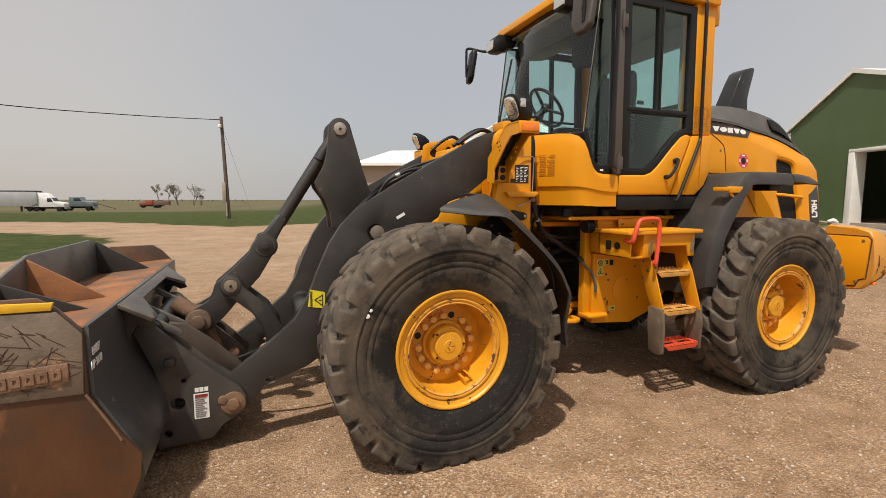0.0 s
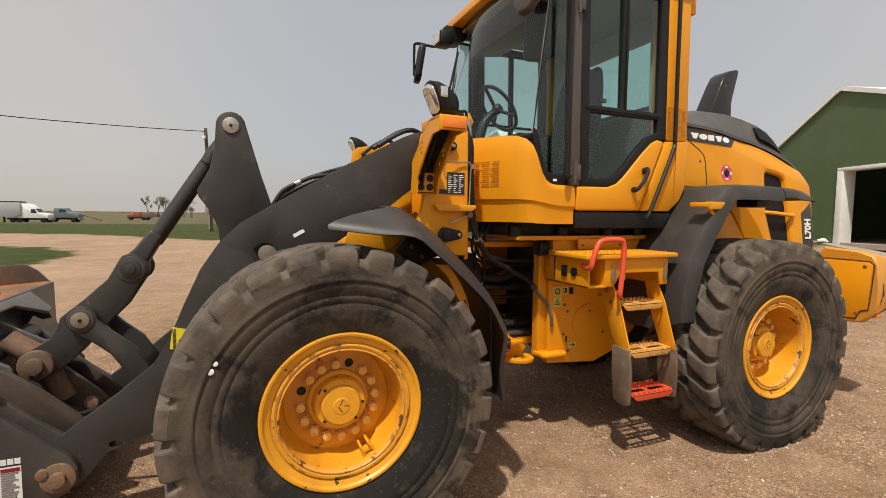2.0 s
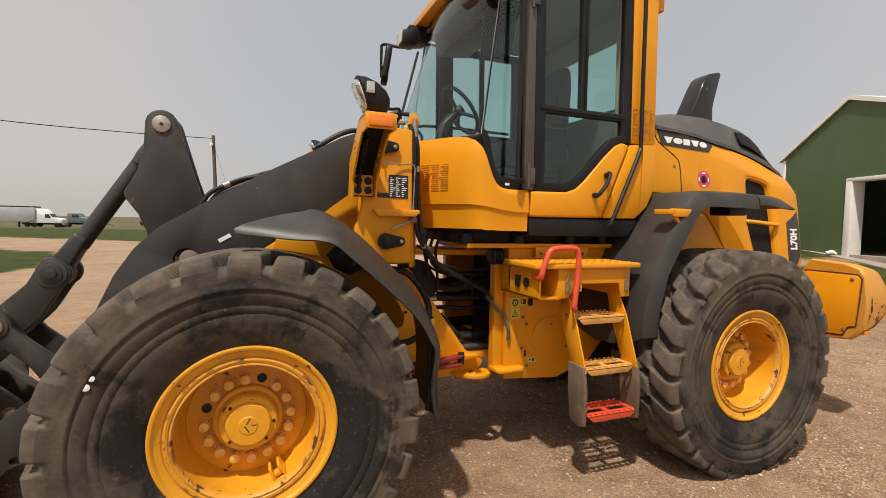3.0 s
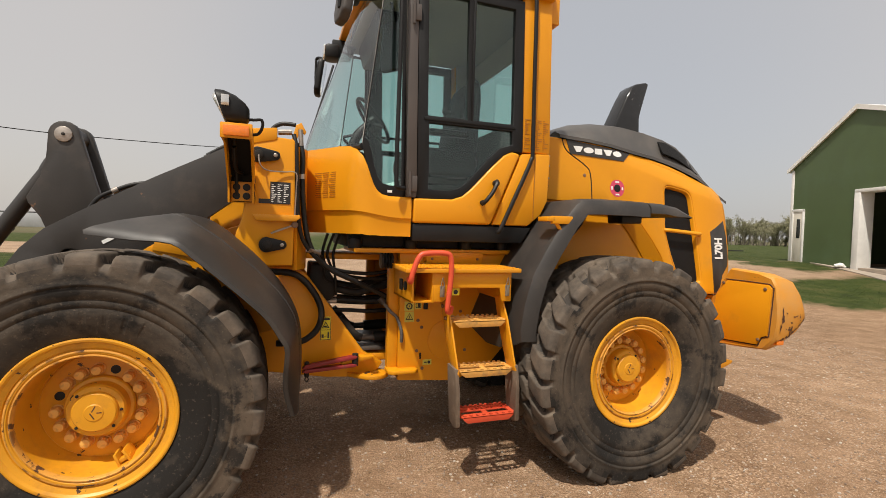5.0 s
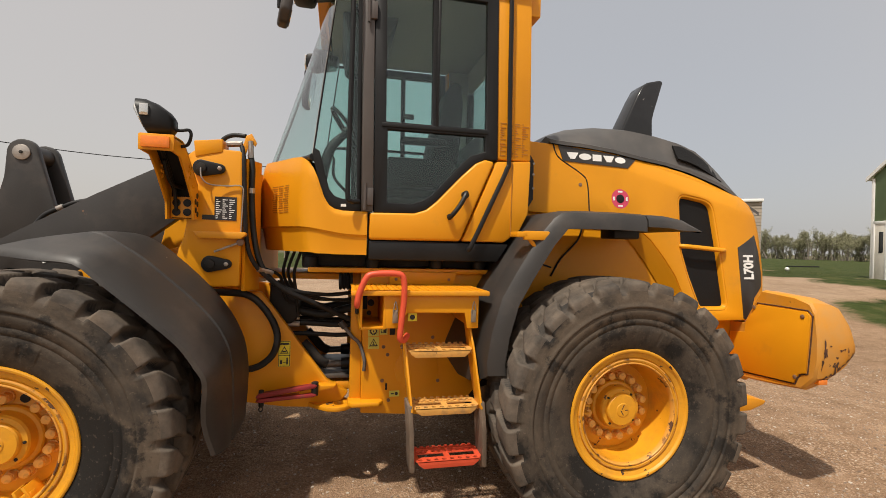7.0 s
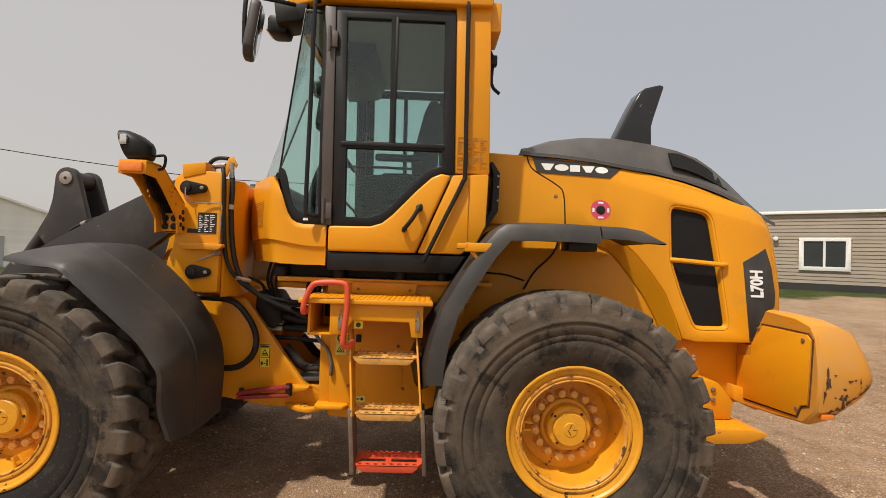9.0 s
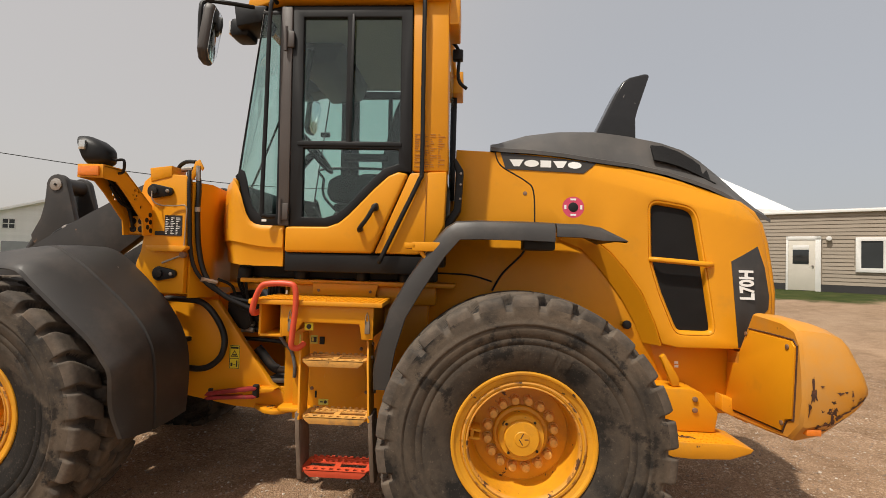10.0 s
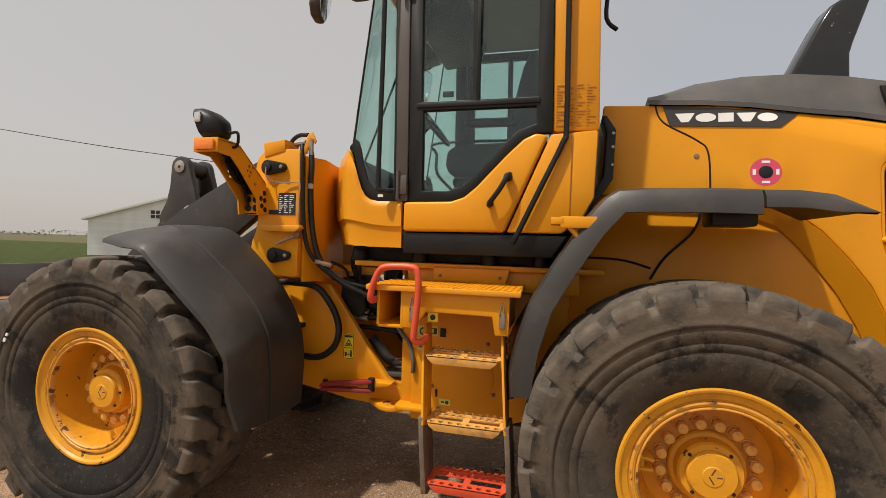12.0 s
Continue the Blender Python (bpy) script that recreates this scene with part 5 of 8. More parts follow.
side_mirror(-1)
side_mirror(1)
part("wiper", tube([(0.945, 0.10, 2.10), (1.05, 0.16, 2.45), (1.165, 0.22, 2.85)], 0.009, 6, 4), black, loader)
part("rear_post", box(2.50, 2.56, 0.56, 0.62, 2.12, 3.15, 0.008), black, loader)
bm = tube([(2.53, -0.42, 3.08), (2.60, -0.42, 3.0), (2.60, -0.40, 2.82), (2.66, -0.38, 2.76)], 0.012, 8, 4)
box(2.56, 2.63, -0.46, -0.40, 2.93, 3.0, 0.01, bm)
part("camera_bracket", bm, black, loader)
part("rear_pane", prism([(-0.60, 2.15), (0.60, 2.15), (0.60, 3.12), (-0.60, 3.12)], 2.53, 2.534, 0, "x"), cab_glass, loader).visible_shadow = False
# inside the cab
seat = part("seat", prism([(1.70, 1.99), (2.20, 2.0), (2.24, 2.10), (2.20, 2.20), (1.74, 2.185), (1.675, 2.15), (1.665, 2.05)], -0.24, 0.26, 0.03, seg=3), seat_cloth, loader, "black operator seat")
bm = box(1.72, 2.2, -0.16, 0.18, 1.62, 1.74, 0.02)
for k in range(4):
    box(1.70, 2.19, -0.18, 0.20, 1.745 + 0.062 * k, 1.80 + 0.062 * k, 0.022, bm)
part("seat_base", bm, seat_cloth, seat, "folded black bellows under the seat")
part("seat_back", prism([(2.06, 2.18), (2.24, 2.18), (2.265, 2.6), (2.255, 2.73), (2.22, 2.77), (2.175, 2.755), (2.135, 2.66), (2.09, 2.47), (2.05, 2.30)], -0.20, 0.22, 0.035, seg=3), seat_cloth, seat)
part("arm_rest", box(1.80, 2.12, -0.34, -0.27, 2.27, 2.32, 0.02), black, seat)
part("lever_console", box(1.78, 2.28, 0.30, 0.46, 1.62, 2.30, 0.03), black, loader)
part("rear_console", box(2.32, 2.50, -0.60, 0.60, 1.62, 2.36, 0.03), cab_plastic, loader)
bm = revolve([(0.195 + 0.016 * math.cos(a), 0.014 * math.sin(a)) for a in np.linspace(0, 2 * math.pi, 9)], 36)
for k in range(3):
    a = radians(90 + 120 * k)
    tube([(0, 0.02, 0), (0.192 * math.cos(a), 0, 0.192 * math.sin(a))], 0.015, 6, 1, bm)
disc((0, -0.02, 0), 0.04, 0.05, n=16, bm=bm)
bm.transform(Matrix.Translation((1.466, 0.10, 2.42)) @ Matrix.Rotation(radians(-38), 4, "Y") @ Matrix.Rotation(radians(90), 4, "Z") @ Matrix.Rotation(radians(0), 4, "X"))
wheel_top = part("steering_wheel", bm, black, loader, "black three-spoke steering wheel")
part("steering_column", tube([(1.47, 0.10, 2.42), (1.40, 0.10, 2.36), (1.33, 0.10, 2.26), (1.27, 0.09, 2.0), (1.25, 0.08, 1.60)], 0.026, 10, 4, r_end=0.05), black, wheel_top)
part("dashboard", prism([(1.10, 1.60), (1.30, 1.60), (1.30, 1.95), (1.20, 2.06), (1.06, 2.04)], -0.45, 0.45, 0.02), black, loader)
bm = prism([(-0.11, -0.17), (-0.08, -0.19), (0.08, -0.19), (0.11, -0.16), (0.12, 0.15), (0.08, 0.18), (-0.08, 0.18), (-0.12, 0.15)], -0.02, 0.02, 0.015, "x", 3)
bm.transform(Matrix.Translation((1.52, -0.38, 2.845)) @ Matrix.Rotation(radians(40), 4, "Z") @ Matrix.Rotation(radians(8), 4, "Y"))
inner_mirror = part("inside_mirror", bm, black, loader, "black rounded mirror inside the cab")
part("mirror_stem", tube([(1.52, -0.38, 3.0), (1.48, -0.40, 3.13)], 0.010, 8, 1), black, inner_mirror)
part("cab_rail", tube([(1.70, 0.66, 1.72), (1.54, 0.66, 1.96), (1.37, 0.66, 2.14), (1.36, 0.66, 2.30), (1.37, 0.66, 2.40), (2.2, 0.66, 2.40)], 0.013, 8, 4), black, loader)
part("sun_blind", prism([(1.40, 3.12), (1.78, 3.12), (1.72, 2.98), (1.45, 2.95)], -0.30, 0.55, 0.02), plastic, loader)
# print on the cab
bm = bars(-0.555, 1.765, -0.36, 1.935, 0.0, 13, 0.55, 3, axis="x", cols=3, thick=0.001)
for v in bm.verts:
    v.co.x += nose_skin(v.co.y, v.co.z) - 0.0015
part("notice_print", bm, print_brown, loader, "faded brown print block")
part("pillar_print", bars(2.36, 2.15, 2.55, 2.36, -0.7365, 15, 0.6, 8, cols=4, ragged=0.85), print_brown, loader)
part("glass_label", bars(1.42, 1.80, 1.47, 1.815, -0.7175, 1, 0.0, 2), print_white, loader)

# frame under the cab
bm = prism([(1.57, 0.53), (1.99, 0.50), (2.26, 0.60), (2.42, 0.78), (2.46, 1.40), (1.57, 1.40)], -0.50, -0.43, 0.01)
side_plate, _ = both("frame_side_plate", bm, yellow, loader)
bm = disc((1.92, -0.501, 0.80), 0.14, -0.006, n=32, bev=0.002)
part("cover_disc", bm, yellow, side_plate)
for x, z in ((1.63, 1.30), (1.705, 0.945), (1.732, 0.895), (1.701, 0.732), (1.744, 0.607), (2.06, 0.72), (2.02, 1.00), (1.93, 0.885)):
    part("frame_bolt", disc((x, -0.50, z), 0.012, -0.008, n=10), rust_pin, side_plate)
def pictogram(x0, x1, z0, z1, y, kind, parent, label, mat):
    """A sticker with a black sign on it: a wheel, a triangle with its light middle, or an open book."""
    st = part("safety_sticker", box(x0, x1, y - 0.003, y, z0, z1, 0), mat, parent, label)
    cx, cz, r = (x0 + x1) / 2, (z0 + z1) / 2, 0.36 * min(x1 - x0, z1 - z0)
    yy = y - 0.004
    if kind == "wheel":
        ring = [(cx + r * (1.12 if k % 2 else 0.9) * math.cos(k * math.pi / 12), cz + r * (1.12 if k % 2 else 0.9) * math.sin(k * math.pi / 12)) for k in range(24)]
        hole = [(cx + 0.62 * r * math.cos(a), cz + 0.62 * r * math.sin(a)) for a in np.linspace(0, 2 * math.pi, 17)[:-1]]
        bm = panel_with_holes(ring, [hole], yy, yy + 0.001, 0)
        prism([(cx - 0.25 * r, cz - 0.3 * r), (cx + 0.25 * r, cz - 0.3 * r), (cx, cz + 0.35 * r)], yy, yy + 0.001, 0, bm=bm)
    elif kind == "triangle":
        tri = lambda k: [(cx - r * k, cz - 0.75 * r * k), (cx + r * k, cz - 0.75 * r * k), (cx, cz + r * k)]
        bm = panel_with_holes(tri(1.15), [tri(0.80)], yy, yy + 0.001, 0)
        box(cx - 0.10 * r, cx + 0.10 * r, yy, yy + 0.001, cz - 0.45 * r, cz + 0.35 * r, 0, bm)
        box(cx - 0.30 * r, cx + 0.30 * r, yy, yy + 0.001, cz - 0.45 * r, cz - 0.25 * r, 0, bm)
    elif kind == "book":
        bm = panel_with_holes([(cx - r, cz - r), (cx + r, cz - r), (cx + r, cz + r), (cx - r, cz + r)], [[(cx - 0.8 * r, cz - 0.75 * r), (cx - 0.1 * r, cz - 0.75 * r), (cx - 0.1 * r, cz + 0.75 * r), (cx - 0.8 * r, cz + 0.75 * r)]], yy, yy + 0.001, 0)
    else:
        bm = box(cx - 1.6 * r, cx - 0.2 * r, yy, yy + 0.001, cz - 0.3 * r, cz + 0.3 * r, 0)
        disc((cx + 1.0 * r, yy + 0.001, cz), 0.8 * r, -0.001, n=14, bev=0, bm=bm)
    part("sticker_sign", bm, print_black, st)
    return st


for x0, x1, z0, z1, kind in ((1.607, 1.674, 1.012, 1.077, "wheel"), (1.680, 1.728, 1.022, 1.077, "book"), (1.609, 1.676, 0.934, 1.007, "triangle"), (1.748, 1.812, 0.628, 0.665, "lamp")):
    pictogram(x0, x1, z0, z1, -0.5005, kind, side_plate, "yellow-green safety sticker with a black sign", sticker_green)
part("cable_port", box(1.742, 1.775, -0.51, -0.50, 1.02, 1.07, 0.004), black, side_plate)
part("cable_port", box(1.722, 1.734, -0.506, -0.50, 0.672, 0.716, 0.003), black, side_plate)
bm = box(1.24, 2.62, -0.60, -0.05, 1.415, 1.445, 0.006)
box(1.55, 2.5, -0.56, -0.47, 1.30, 1.42, 0.01, bm)
part("cab_support_beam", bm, yellow, loader)
part("support_plate", prism([(1.72, 1.35), (2.12, 1.345), (2.14, 1.425), (1.72, 1.425)], -0.612, -0.60, 0.004), yellow, loader)
bm = bmesh.new()
for x in (1.76, 2.09):
    disc((x, -0.612, 1.38), 0.010, -0.008, n=10, bm=bm)
part("plate_bolt", bm, rust_pin, loader)
buffer = revolve([(0.02, 0.0), (0.050, 0.0), (0.055, 0.008), (0.044, 0.018), (0.055, 0.028), (0.044, 0.038), (0.055, 0.048), (0.044, 0.058), (0.055, 0.068), (0.050, 0.080), (0.0, 0.084)], 22)
buffer.transform(Matrix.Translation((1.502, -0.55, 1.362)) @ Matrix.Rotation(radians(90), 4, "Z"))
part("rubber_buffer", buffer, black, loader, "ribbed black rubber buffer")
both("hinge_post_plate", prism([(1.50, 0.58), (1.57, 0.55), (1.57, 1.41), (1.50, 1.41)], -0.47, -0.40, 0.006), yellow, loader)
part("upper_hinge", prism([(0.92, 1.355), (1.60, 1.345), (1.60, 1.385), (0.92, 1.395)], -0.27, 0.25, 0.008), yellow, loader)
part("hinge_lug", prism([(1.49, -0.545), (1.52, -0.57), (1.68, -0.57), (1.71, -0.53), (1.68, -0.44), (1.52, -0.40), (1.49, -0.43)], 0.588, 0.618, 0.01, "z"), yellow, loader)
eye = [(1.44 + 0.032 * math.cos(a), -0.385 + 0.032 * math.sin(a)) for a in np.linspace(0, 2 * math.pi, 19)[:-1]]
part("lower_hinge_plate", panel_with_holes([(1.20, -0.30), (1.30, -0.40), (1.36, -0.455), (1.42, -0.475), (1.48, -0.46), (1.525, -0.41), (1.52, -0.34), (1.46, -0.25), (1.40, 0.2), (1.22, 0.1)], [eye], 0.535, 0.565, 0.006, "z"), yellow_worn, loader, "yellow hinge plate with a round eye")
part("hinge_tongue", prism([(1.25, -0.30), (1.75, -0.28), (1.75, 0.28), (1.25, 0.30)], 0.62, 0.68, 0.012, "z"), yellow_worn, loader)

# platform and ladder
tread = part("platform", prism([(1.482, -0.985), (2.238, -0.985), (2.215, -0.56), (1.495, -0.56)], 1.318, 1.345, 0.005, "z"), yellow_worn, loader, "yellow diamond-plate platform")
bm = bmesh.new()
for i in range(25):
    for j in range(12):
        x, y = 1.502 + 0.0295 * i, -0.970 + 0.034 * j
        box(-0.0145, 0.0145, -0.0055, 0.0055, 0, 0.006, 0.002, bm, Matrix.Translation((x, y, 1.343)) @ Matrix.Rotation(radians(40 if (i + j) % 2 else -40), 4, "Z"))
tagged(part("tread_plate", bm, yellow, tread, "raised diamond pattern"), kind="stuff")
bm = prism([(1.665, 1.14), (1.73, 1.14), (1.785, 1.223), (2.105, 1.22), (2.12, 1.135), (2.185, 1.135), (2.185, 1.318), (1.665, 1.318)], -0.955, -0.935, 0.006)
box(2.15, 2.165, -0.95, -0.5, 1.135, 1.318, 0.004, bm)
box(1.53, 1.545, -0.95, -0.5, 1.135, 1.318, 0.004, bm)
box(1.53, 1.66, -0.95, -0.5, 1.135, 1.15, 0.004, bm)
box(1.53, 1.66, -0.62, -0.60, 1.135, 1.318, 0.004, bm)
box(1.655, 1.67, -0.955, -0.6, 1.135, 1.318, 0.004, bm)
locker = part("tool_locker", bm, yellow, loader, "yellow locker under the platform")
bm = box(1.555, 1.59, -0.63, -0.62, 1.20, 1.28, 0.004)
disc((1.61, -0.63, 1.24), 0.02, -0.02, n=14, bm=bm)
part("switch", bm, black, locker)
part("switch", disc((1.60, -0.63, 1.18), 0.014, -0.02, n=14), black, locker)
part("switch", disc((1.53, -0.82, 1.225), 0.028, -0.012, "x", 14, 0.003), black, locker)
part("switch", box(1.515, 1.53, -0.75, -0.70, 1.19, 1.26, 0.004), black, locker)
for x in (1.718, 2.153):
    bm = box(x - 0.014, x + 0.014, -0.966, -0.955, 1.17, 1.24, 0.003)
    tube([(x - 0.012, -0.968, 1.23), (x, -0.970, 1.29), (x + 0.012, -0.968, 1.23)], 0.003, 6, 3, bm)
    part("latch", bm, pin_metal, locker)
label = part("locker_label", box(1.79, 1.84, -0.934, -0.930, 1.176, 1.219, 0), sticker_yellow, locker, "worn yellow pictogram label")
part("sticker_sign", disc((1.815, -0.9345, 1.197), 0.014, -0.001, n=14, bev=0), print_black, label)


def raked(z):
    return 0.098 * (1.14 - z) if z > 0.65 else 0.048 + 0.05 * (0.65 - z)


def rake(bm):
    """The ladder leans back along the machine towards the ground."""
    for v in bm.verts:
        v.co.x += raked(v.co.z)
    return bm


def ladder_side(x, s):
    bm = prism([(-0.80, 1.15), (-0.90, 1.16), (-0.965, 1.02), (-1.03, 0.76), (-1.04, 0.71), (-0.93, 0.69), (-0.88, 0.82), (-0.82, 1.02)], x - 0.006, x + 0.006, 0.003, "x")
    rake(bm)
    lad = part("ladder_side", bm, yellow_worn, loader)
    bm = prism([(-0.90, 0.75), (-1.035, 0.745), (-1.045, 0.60), (-1.03, 0.39), (-0.985, 0.37), (-0.90, 0.39), (-0.885, 0.58)], x - 0.012 + 0.008 * s, x + 0.012 + 0.008 * s, 0.004, "x")
    rake(bm)
    part("rubber_strap", bm, surf("dusty_rubber_strap", (0.15, 0.108, 0.076), 0.85, var=0.25, scale=9, fine=90, bump=0.2, dirt=(0.25, 0.19, 0.14), dirt_scale=9) if s < 0 else strap_mat(), lad)
    for y, z in ((-0.93, 0.725), (-1.0, 0.725), (-0.95, 0.40), (-0.90, 1.03), (-0.86, 1.10)):
        part("bolt", rake(disc((x + 0.008 * s, y, z), 0.012, 0.012 * s, "x", 12, 0.002)), rust_pin, lad)


def strap_mat():
    return bpy.data.materials["dusty_rubber_strap"]


ladder_side(1.768, -1)
ladder_side(2.150, 1)


def step(y0, y1, z):
    """A pressed tread: turned-down lips, a row of round holes in front, two windows with a serrated bar, teeth along the edges."""
    x0, x1 = 1.772 + raked(z), 2.145 + raked(z)
    xm, ym = (x0 + x1) / 2, (y0 + y1) / 2
    holes = []
    for k in range(8):
        cx = x0 + 0.035 + (x1 - x0 - 0.07) * k / 7
        holes.append([(cx + 0.013 * math.cos(a), y0 + 0.019 + 0.012 * math.sin(a)) for a in np.linspace(0, 2 * math.pi, 11)[:-1]])
    for a, b in ((x0 + 0.028, xm - 0.016), (xm + 0.016, x1 - 0.028)):
        for c, d in ((y0 + 0.050, ym + 0.012), (ym + 0.032, y1 - 0.022)):
            holes.append([(a, c), (b, c), (b, d), (a, d)])
    bm = panel_with_holes([(x0 + 0.02, y0), (x1 - 0.02, y0), (x1, y0 + 0.03), (x1, y1 - 0.02), (x1 - 0.02, y1), (x0 + 0.02, y1), (x0, y1 - 0.02), (x0, y0 + 0.03)], holes, z - 0.007, z, 0.0, "z")
    for y in (y0, y1 - 0.006):
        prism([(x0 + 0.016, z - 0.001), (x1 - 0.016, z - 0.001), (x1 - 0.022, z - 0.018), (x1 - 0.050, z - 0.040), (x0 + 0.050, z - 0.040), (x0 + 0.022, z - 0.018)], y, y + 0.006, 0.002, bm=bm)
    for x in (x0, x1 - 0.006):
        box(x, x + 0.006, y0 + 0.03, y1 - 0.02, z - 0.030, z - 0.001, 0.002, bm)
    for k in range(10):
        xx = x0 + 0.03 + (x1 - x0 - 0.06) * k / 9
        for yy in (y1 - 0.006, ym + 0.022):
            box(xx - 0.010, xx + 0.010, yy - 0.004, yy + 0.004, z - 0.003, z + 0.010, 0.003, bm)
    return bm


part("step", step(-0.975, -0.80, 1.022), step_paint, loader, "yellow grated step with worn serrated edges")
part("step", step(-1.025, -0.86, 0.726), step_paint, loader, "yellow grated step with worn serrated edges")
part("step", step(-1.04, -0.865, 0.450), red_paint, loader, "red grated bottom step")
part("handrail", tube([(1.525, -0.90, 1.275), (1.514, -0.985, 1.268), (1.522, -1.0, 1.325), (1.556, -1.0, 1.410), (1.598, -1.0, 1.434), (1.715, -1.0, 1.437), (1.752, -1.0, 1.412), (1.758, -1.0, 1.31), (1.745, -1.0, 1.16),
                   (1.742, -0.995, 1.095), (1.768, -0.97, 1.08), (1.79, -0.93, 1.10)], 0.0165, 10, 6), red_paint, loader, "orange-red bent handrail")

# front frame and tower
body = [(0.10, 1.42), (0.64, 1.60), (0.68, 1.30), (0.95, 1.27), (1.076, 1.10), (1.22, 0.90), (1.358, 0.708), (1.50, 0.62), (1.42, 0.52), (1.10, 0.54), (0.75, 0.60), (0.30, 0.55), (-0.35, 0.55), (-0.35, 0.95)]
both("front_frame", prism(body, -0.345, -0.29, 0.012), yellow, loader)
hole_a, hole_b = [[(cx + 0.036 * math.cos(t), cz + 0.036 * math.sin(t)) for t in np.linspace(0, 2 * math.pi, 18)[:-1]] for cx, cz in ((0.475, 2.0), (0.625, 2.025))]
part("tower_ear", panel_with_holes([(0.35, 1.86), (0.78, 1.86), (0.79, 2.19), (0.74, 2.15), (0.58, 2.12), (0.42, 2.09), (0.375, 2.06)], [hole_a, hole_b], 0.405, 0.425, 0.004), yellow, loader, "yellow plate with two round holes")
# unseen plate, added to keep sun streaks off the ground underneath
part("frame_floor", box(0.05, 0.78, -0.585, 0.585, 0.98, 1.01, 0.006), dark_iron, loader)
part("front_frame_back", prism([(0.30, 0.6), (0.62, 0.6), (0.62, 2.0), (0.45, 2.0), (0.30, 1.3)], -0.30, 0.30, 0.015), yellow, loader)
tower_side = [(0.866, 1.33), (0.872, 1.65), (0.872, 2.08), (0.862, 2.097), (0.764, 2.103), (0.62, 2.09), (0.575, 2.05), (0.56, 1.98), (0.575, 1.80), (0.585, 1.68), (0.572, 1.60), (0.545, 1.53), (0.537, 1.475), (0.60, 1.41), (0.685, 1.326)]
both("tower", prism(tower_side, -0.61, -0.55, 0.012), yellow, loader, "yellow lift-arm tower plate")
both("tower", prism([(0.62, 1.30), (0.90, 1.30), (0.93, 1.62), (0.91, 2.06), (0.80, 2.08), (0.70, 1.70)], -0.36, -0.30, 0.012), yellow, loader)
bm = grid_sheet([[(0.89, -0.58, z), (0.95, -0.45, z), (0.925, -0.32, z), (0.86, 0, z)] for z in (1.30, 1.5, 1.7, 1.9, 2.06)], 0.02)
both("tower_back", bm, yellow, loader)
part("tower_cap", prism([(0.625, 2.05), (0.765, 2.085), (0.765, 2.158), (0.615, 2.14)], -0.615, -0.46, 0.006), yellow, loader)


def pin_cap(x, z, dx):
    prof = arc(x, z, 0.048, 100, 260, 8) + [(x + dx, z - 0.027)] + arc(x + dx, z, 0.027, -90, 90, 6)
    cap = part("pin_cap", prism(prof, -0.635, -0.612, 0.005), black, loader, "black pin lock plate")
    part("pin_head", disc((x, -0.635, z), 0.026, -0.014, n=20), dark_iron, cap)
    part("pin_bolt", disc((x + dx, -0.635, z), 0.013, -0.012, n=6), steel, cap)


pin_cap(0.664, 1.988, 0.094)
pin_cap(0.718, 1.456, 0.084)
part("grease_line", tube([(0.665, -0.655, 1.985), (0.672, -0.66, 1.93), (0.71, -0.645, 1.897), (0.80, -0.625, 1.895), (0.875, -0.625, 1.893), (0.878, -0.625, 1.80), (0.872, -0.625, 1.62)], 0.004, 6, 4), steel, loader)
plate = part("data_plate", box(0.730, 0.845, -0.6135, -0.61, 1.702, 1.834, 0), print_black, loader, "black data plate with white print")
part("plate_print", bars(0.737, 1.712, 0.842, 1.826, -0.6145, 10, 0.62, 6, cols=3, ragged=0.75), print_white, plate)
part("plate_strip", box(0.666, 0.7295, -0.6135, -0.61, 1.703, 1.73, 0), print_black, loader)
part("small_ledge", prism([(0.66, 1.598), (0.877, 1.599), (0.907, 1.622), (0.90, 1.638), (0.635, 1.636)], -0.66, -0.61, 0.003), yellow_worn, loader)
part("tie_rod", tube([(0.738, -0.635, 1.525), (0.873, -0.635, 1.58)], 0.0065, 8, 1), steel, loader)
part("tie_rod_end", disc((0.873, -0.645, 1.58), 0.020, 0.03, n=14), rust_pin, loader)

# lamp brackets on the tower
outer = [(-1.04, 2.085), (-0.90, 2.085), (-0.86, 2.075), (-0.62, 1.90), (-0.595, 1.72), (-0.69, 1.71), (-0.70, 1.80), (-0.86, 1.955), (-0.93, 2.01), (-1.04, 2.015)]
dots = [[(-0.79 + a + 0.010 * math.cos(t), 1.955 + b + 0.010 * math.sin(t)) for t in np.linspace(0, 2 * math.pi, 9)[:-1]] for a, b in ((0, 0), (0.03, -0.004), (0.012, 0.028), (0.044, 0.024), (0.016, -0.028))]
far_dots = [[(-0.72 + 0.012 * math.cos(t), 1.885 + 0.012 * math.sin(t)) for t in np.linspace(0, 2 * math.pi, 9)[:-1]]]


def lamp_bracket():
    a = panel_with_holes(outer, dots + far_dots, 0.585, 0.595, 0.0, "x")
    b = panel_with_holes(outer, dots, 0.455, 0.465, 0.0, "x")
    merge(a, b)
    prism([(-1.045, 2.015), (-1.035, 2.015), (-1.035, 2.09), (-1.045, 2.09)], 0.45, 0.60, 0.002, "x", bm=a)
    prism([(-1.04, 2.08), (-0.90, 2.08), (-0.86, 2.07), (-0.62, 1.895), (-0.62, 1.905), (-0.86, 2.082), (-0.90, 2.092), (-1.04, 2.092)], 0.455, 0.595, 0.0, "x", bm=a)
    prism([(-0.605, 1.715), (-0.597, 1.715), (-0.597, 1.90), (-0.605, 1.90)], 0.46, 0.60, 0.0, "x", bm=a)
    return a


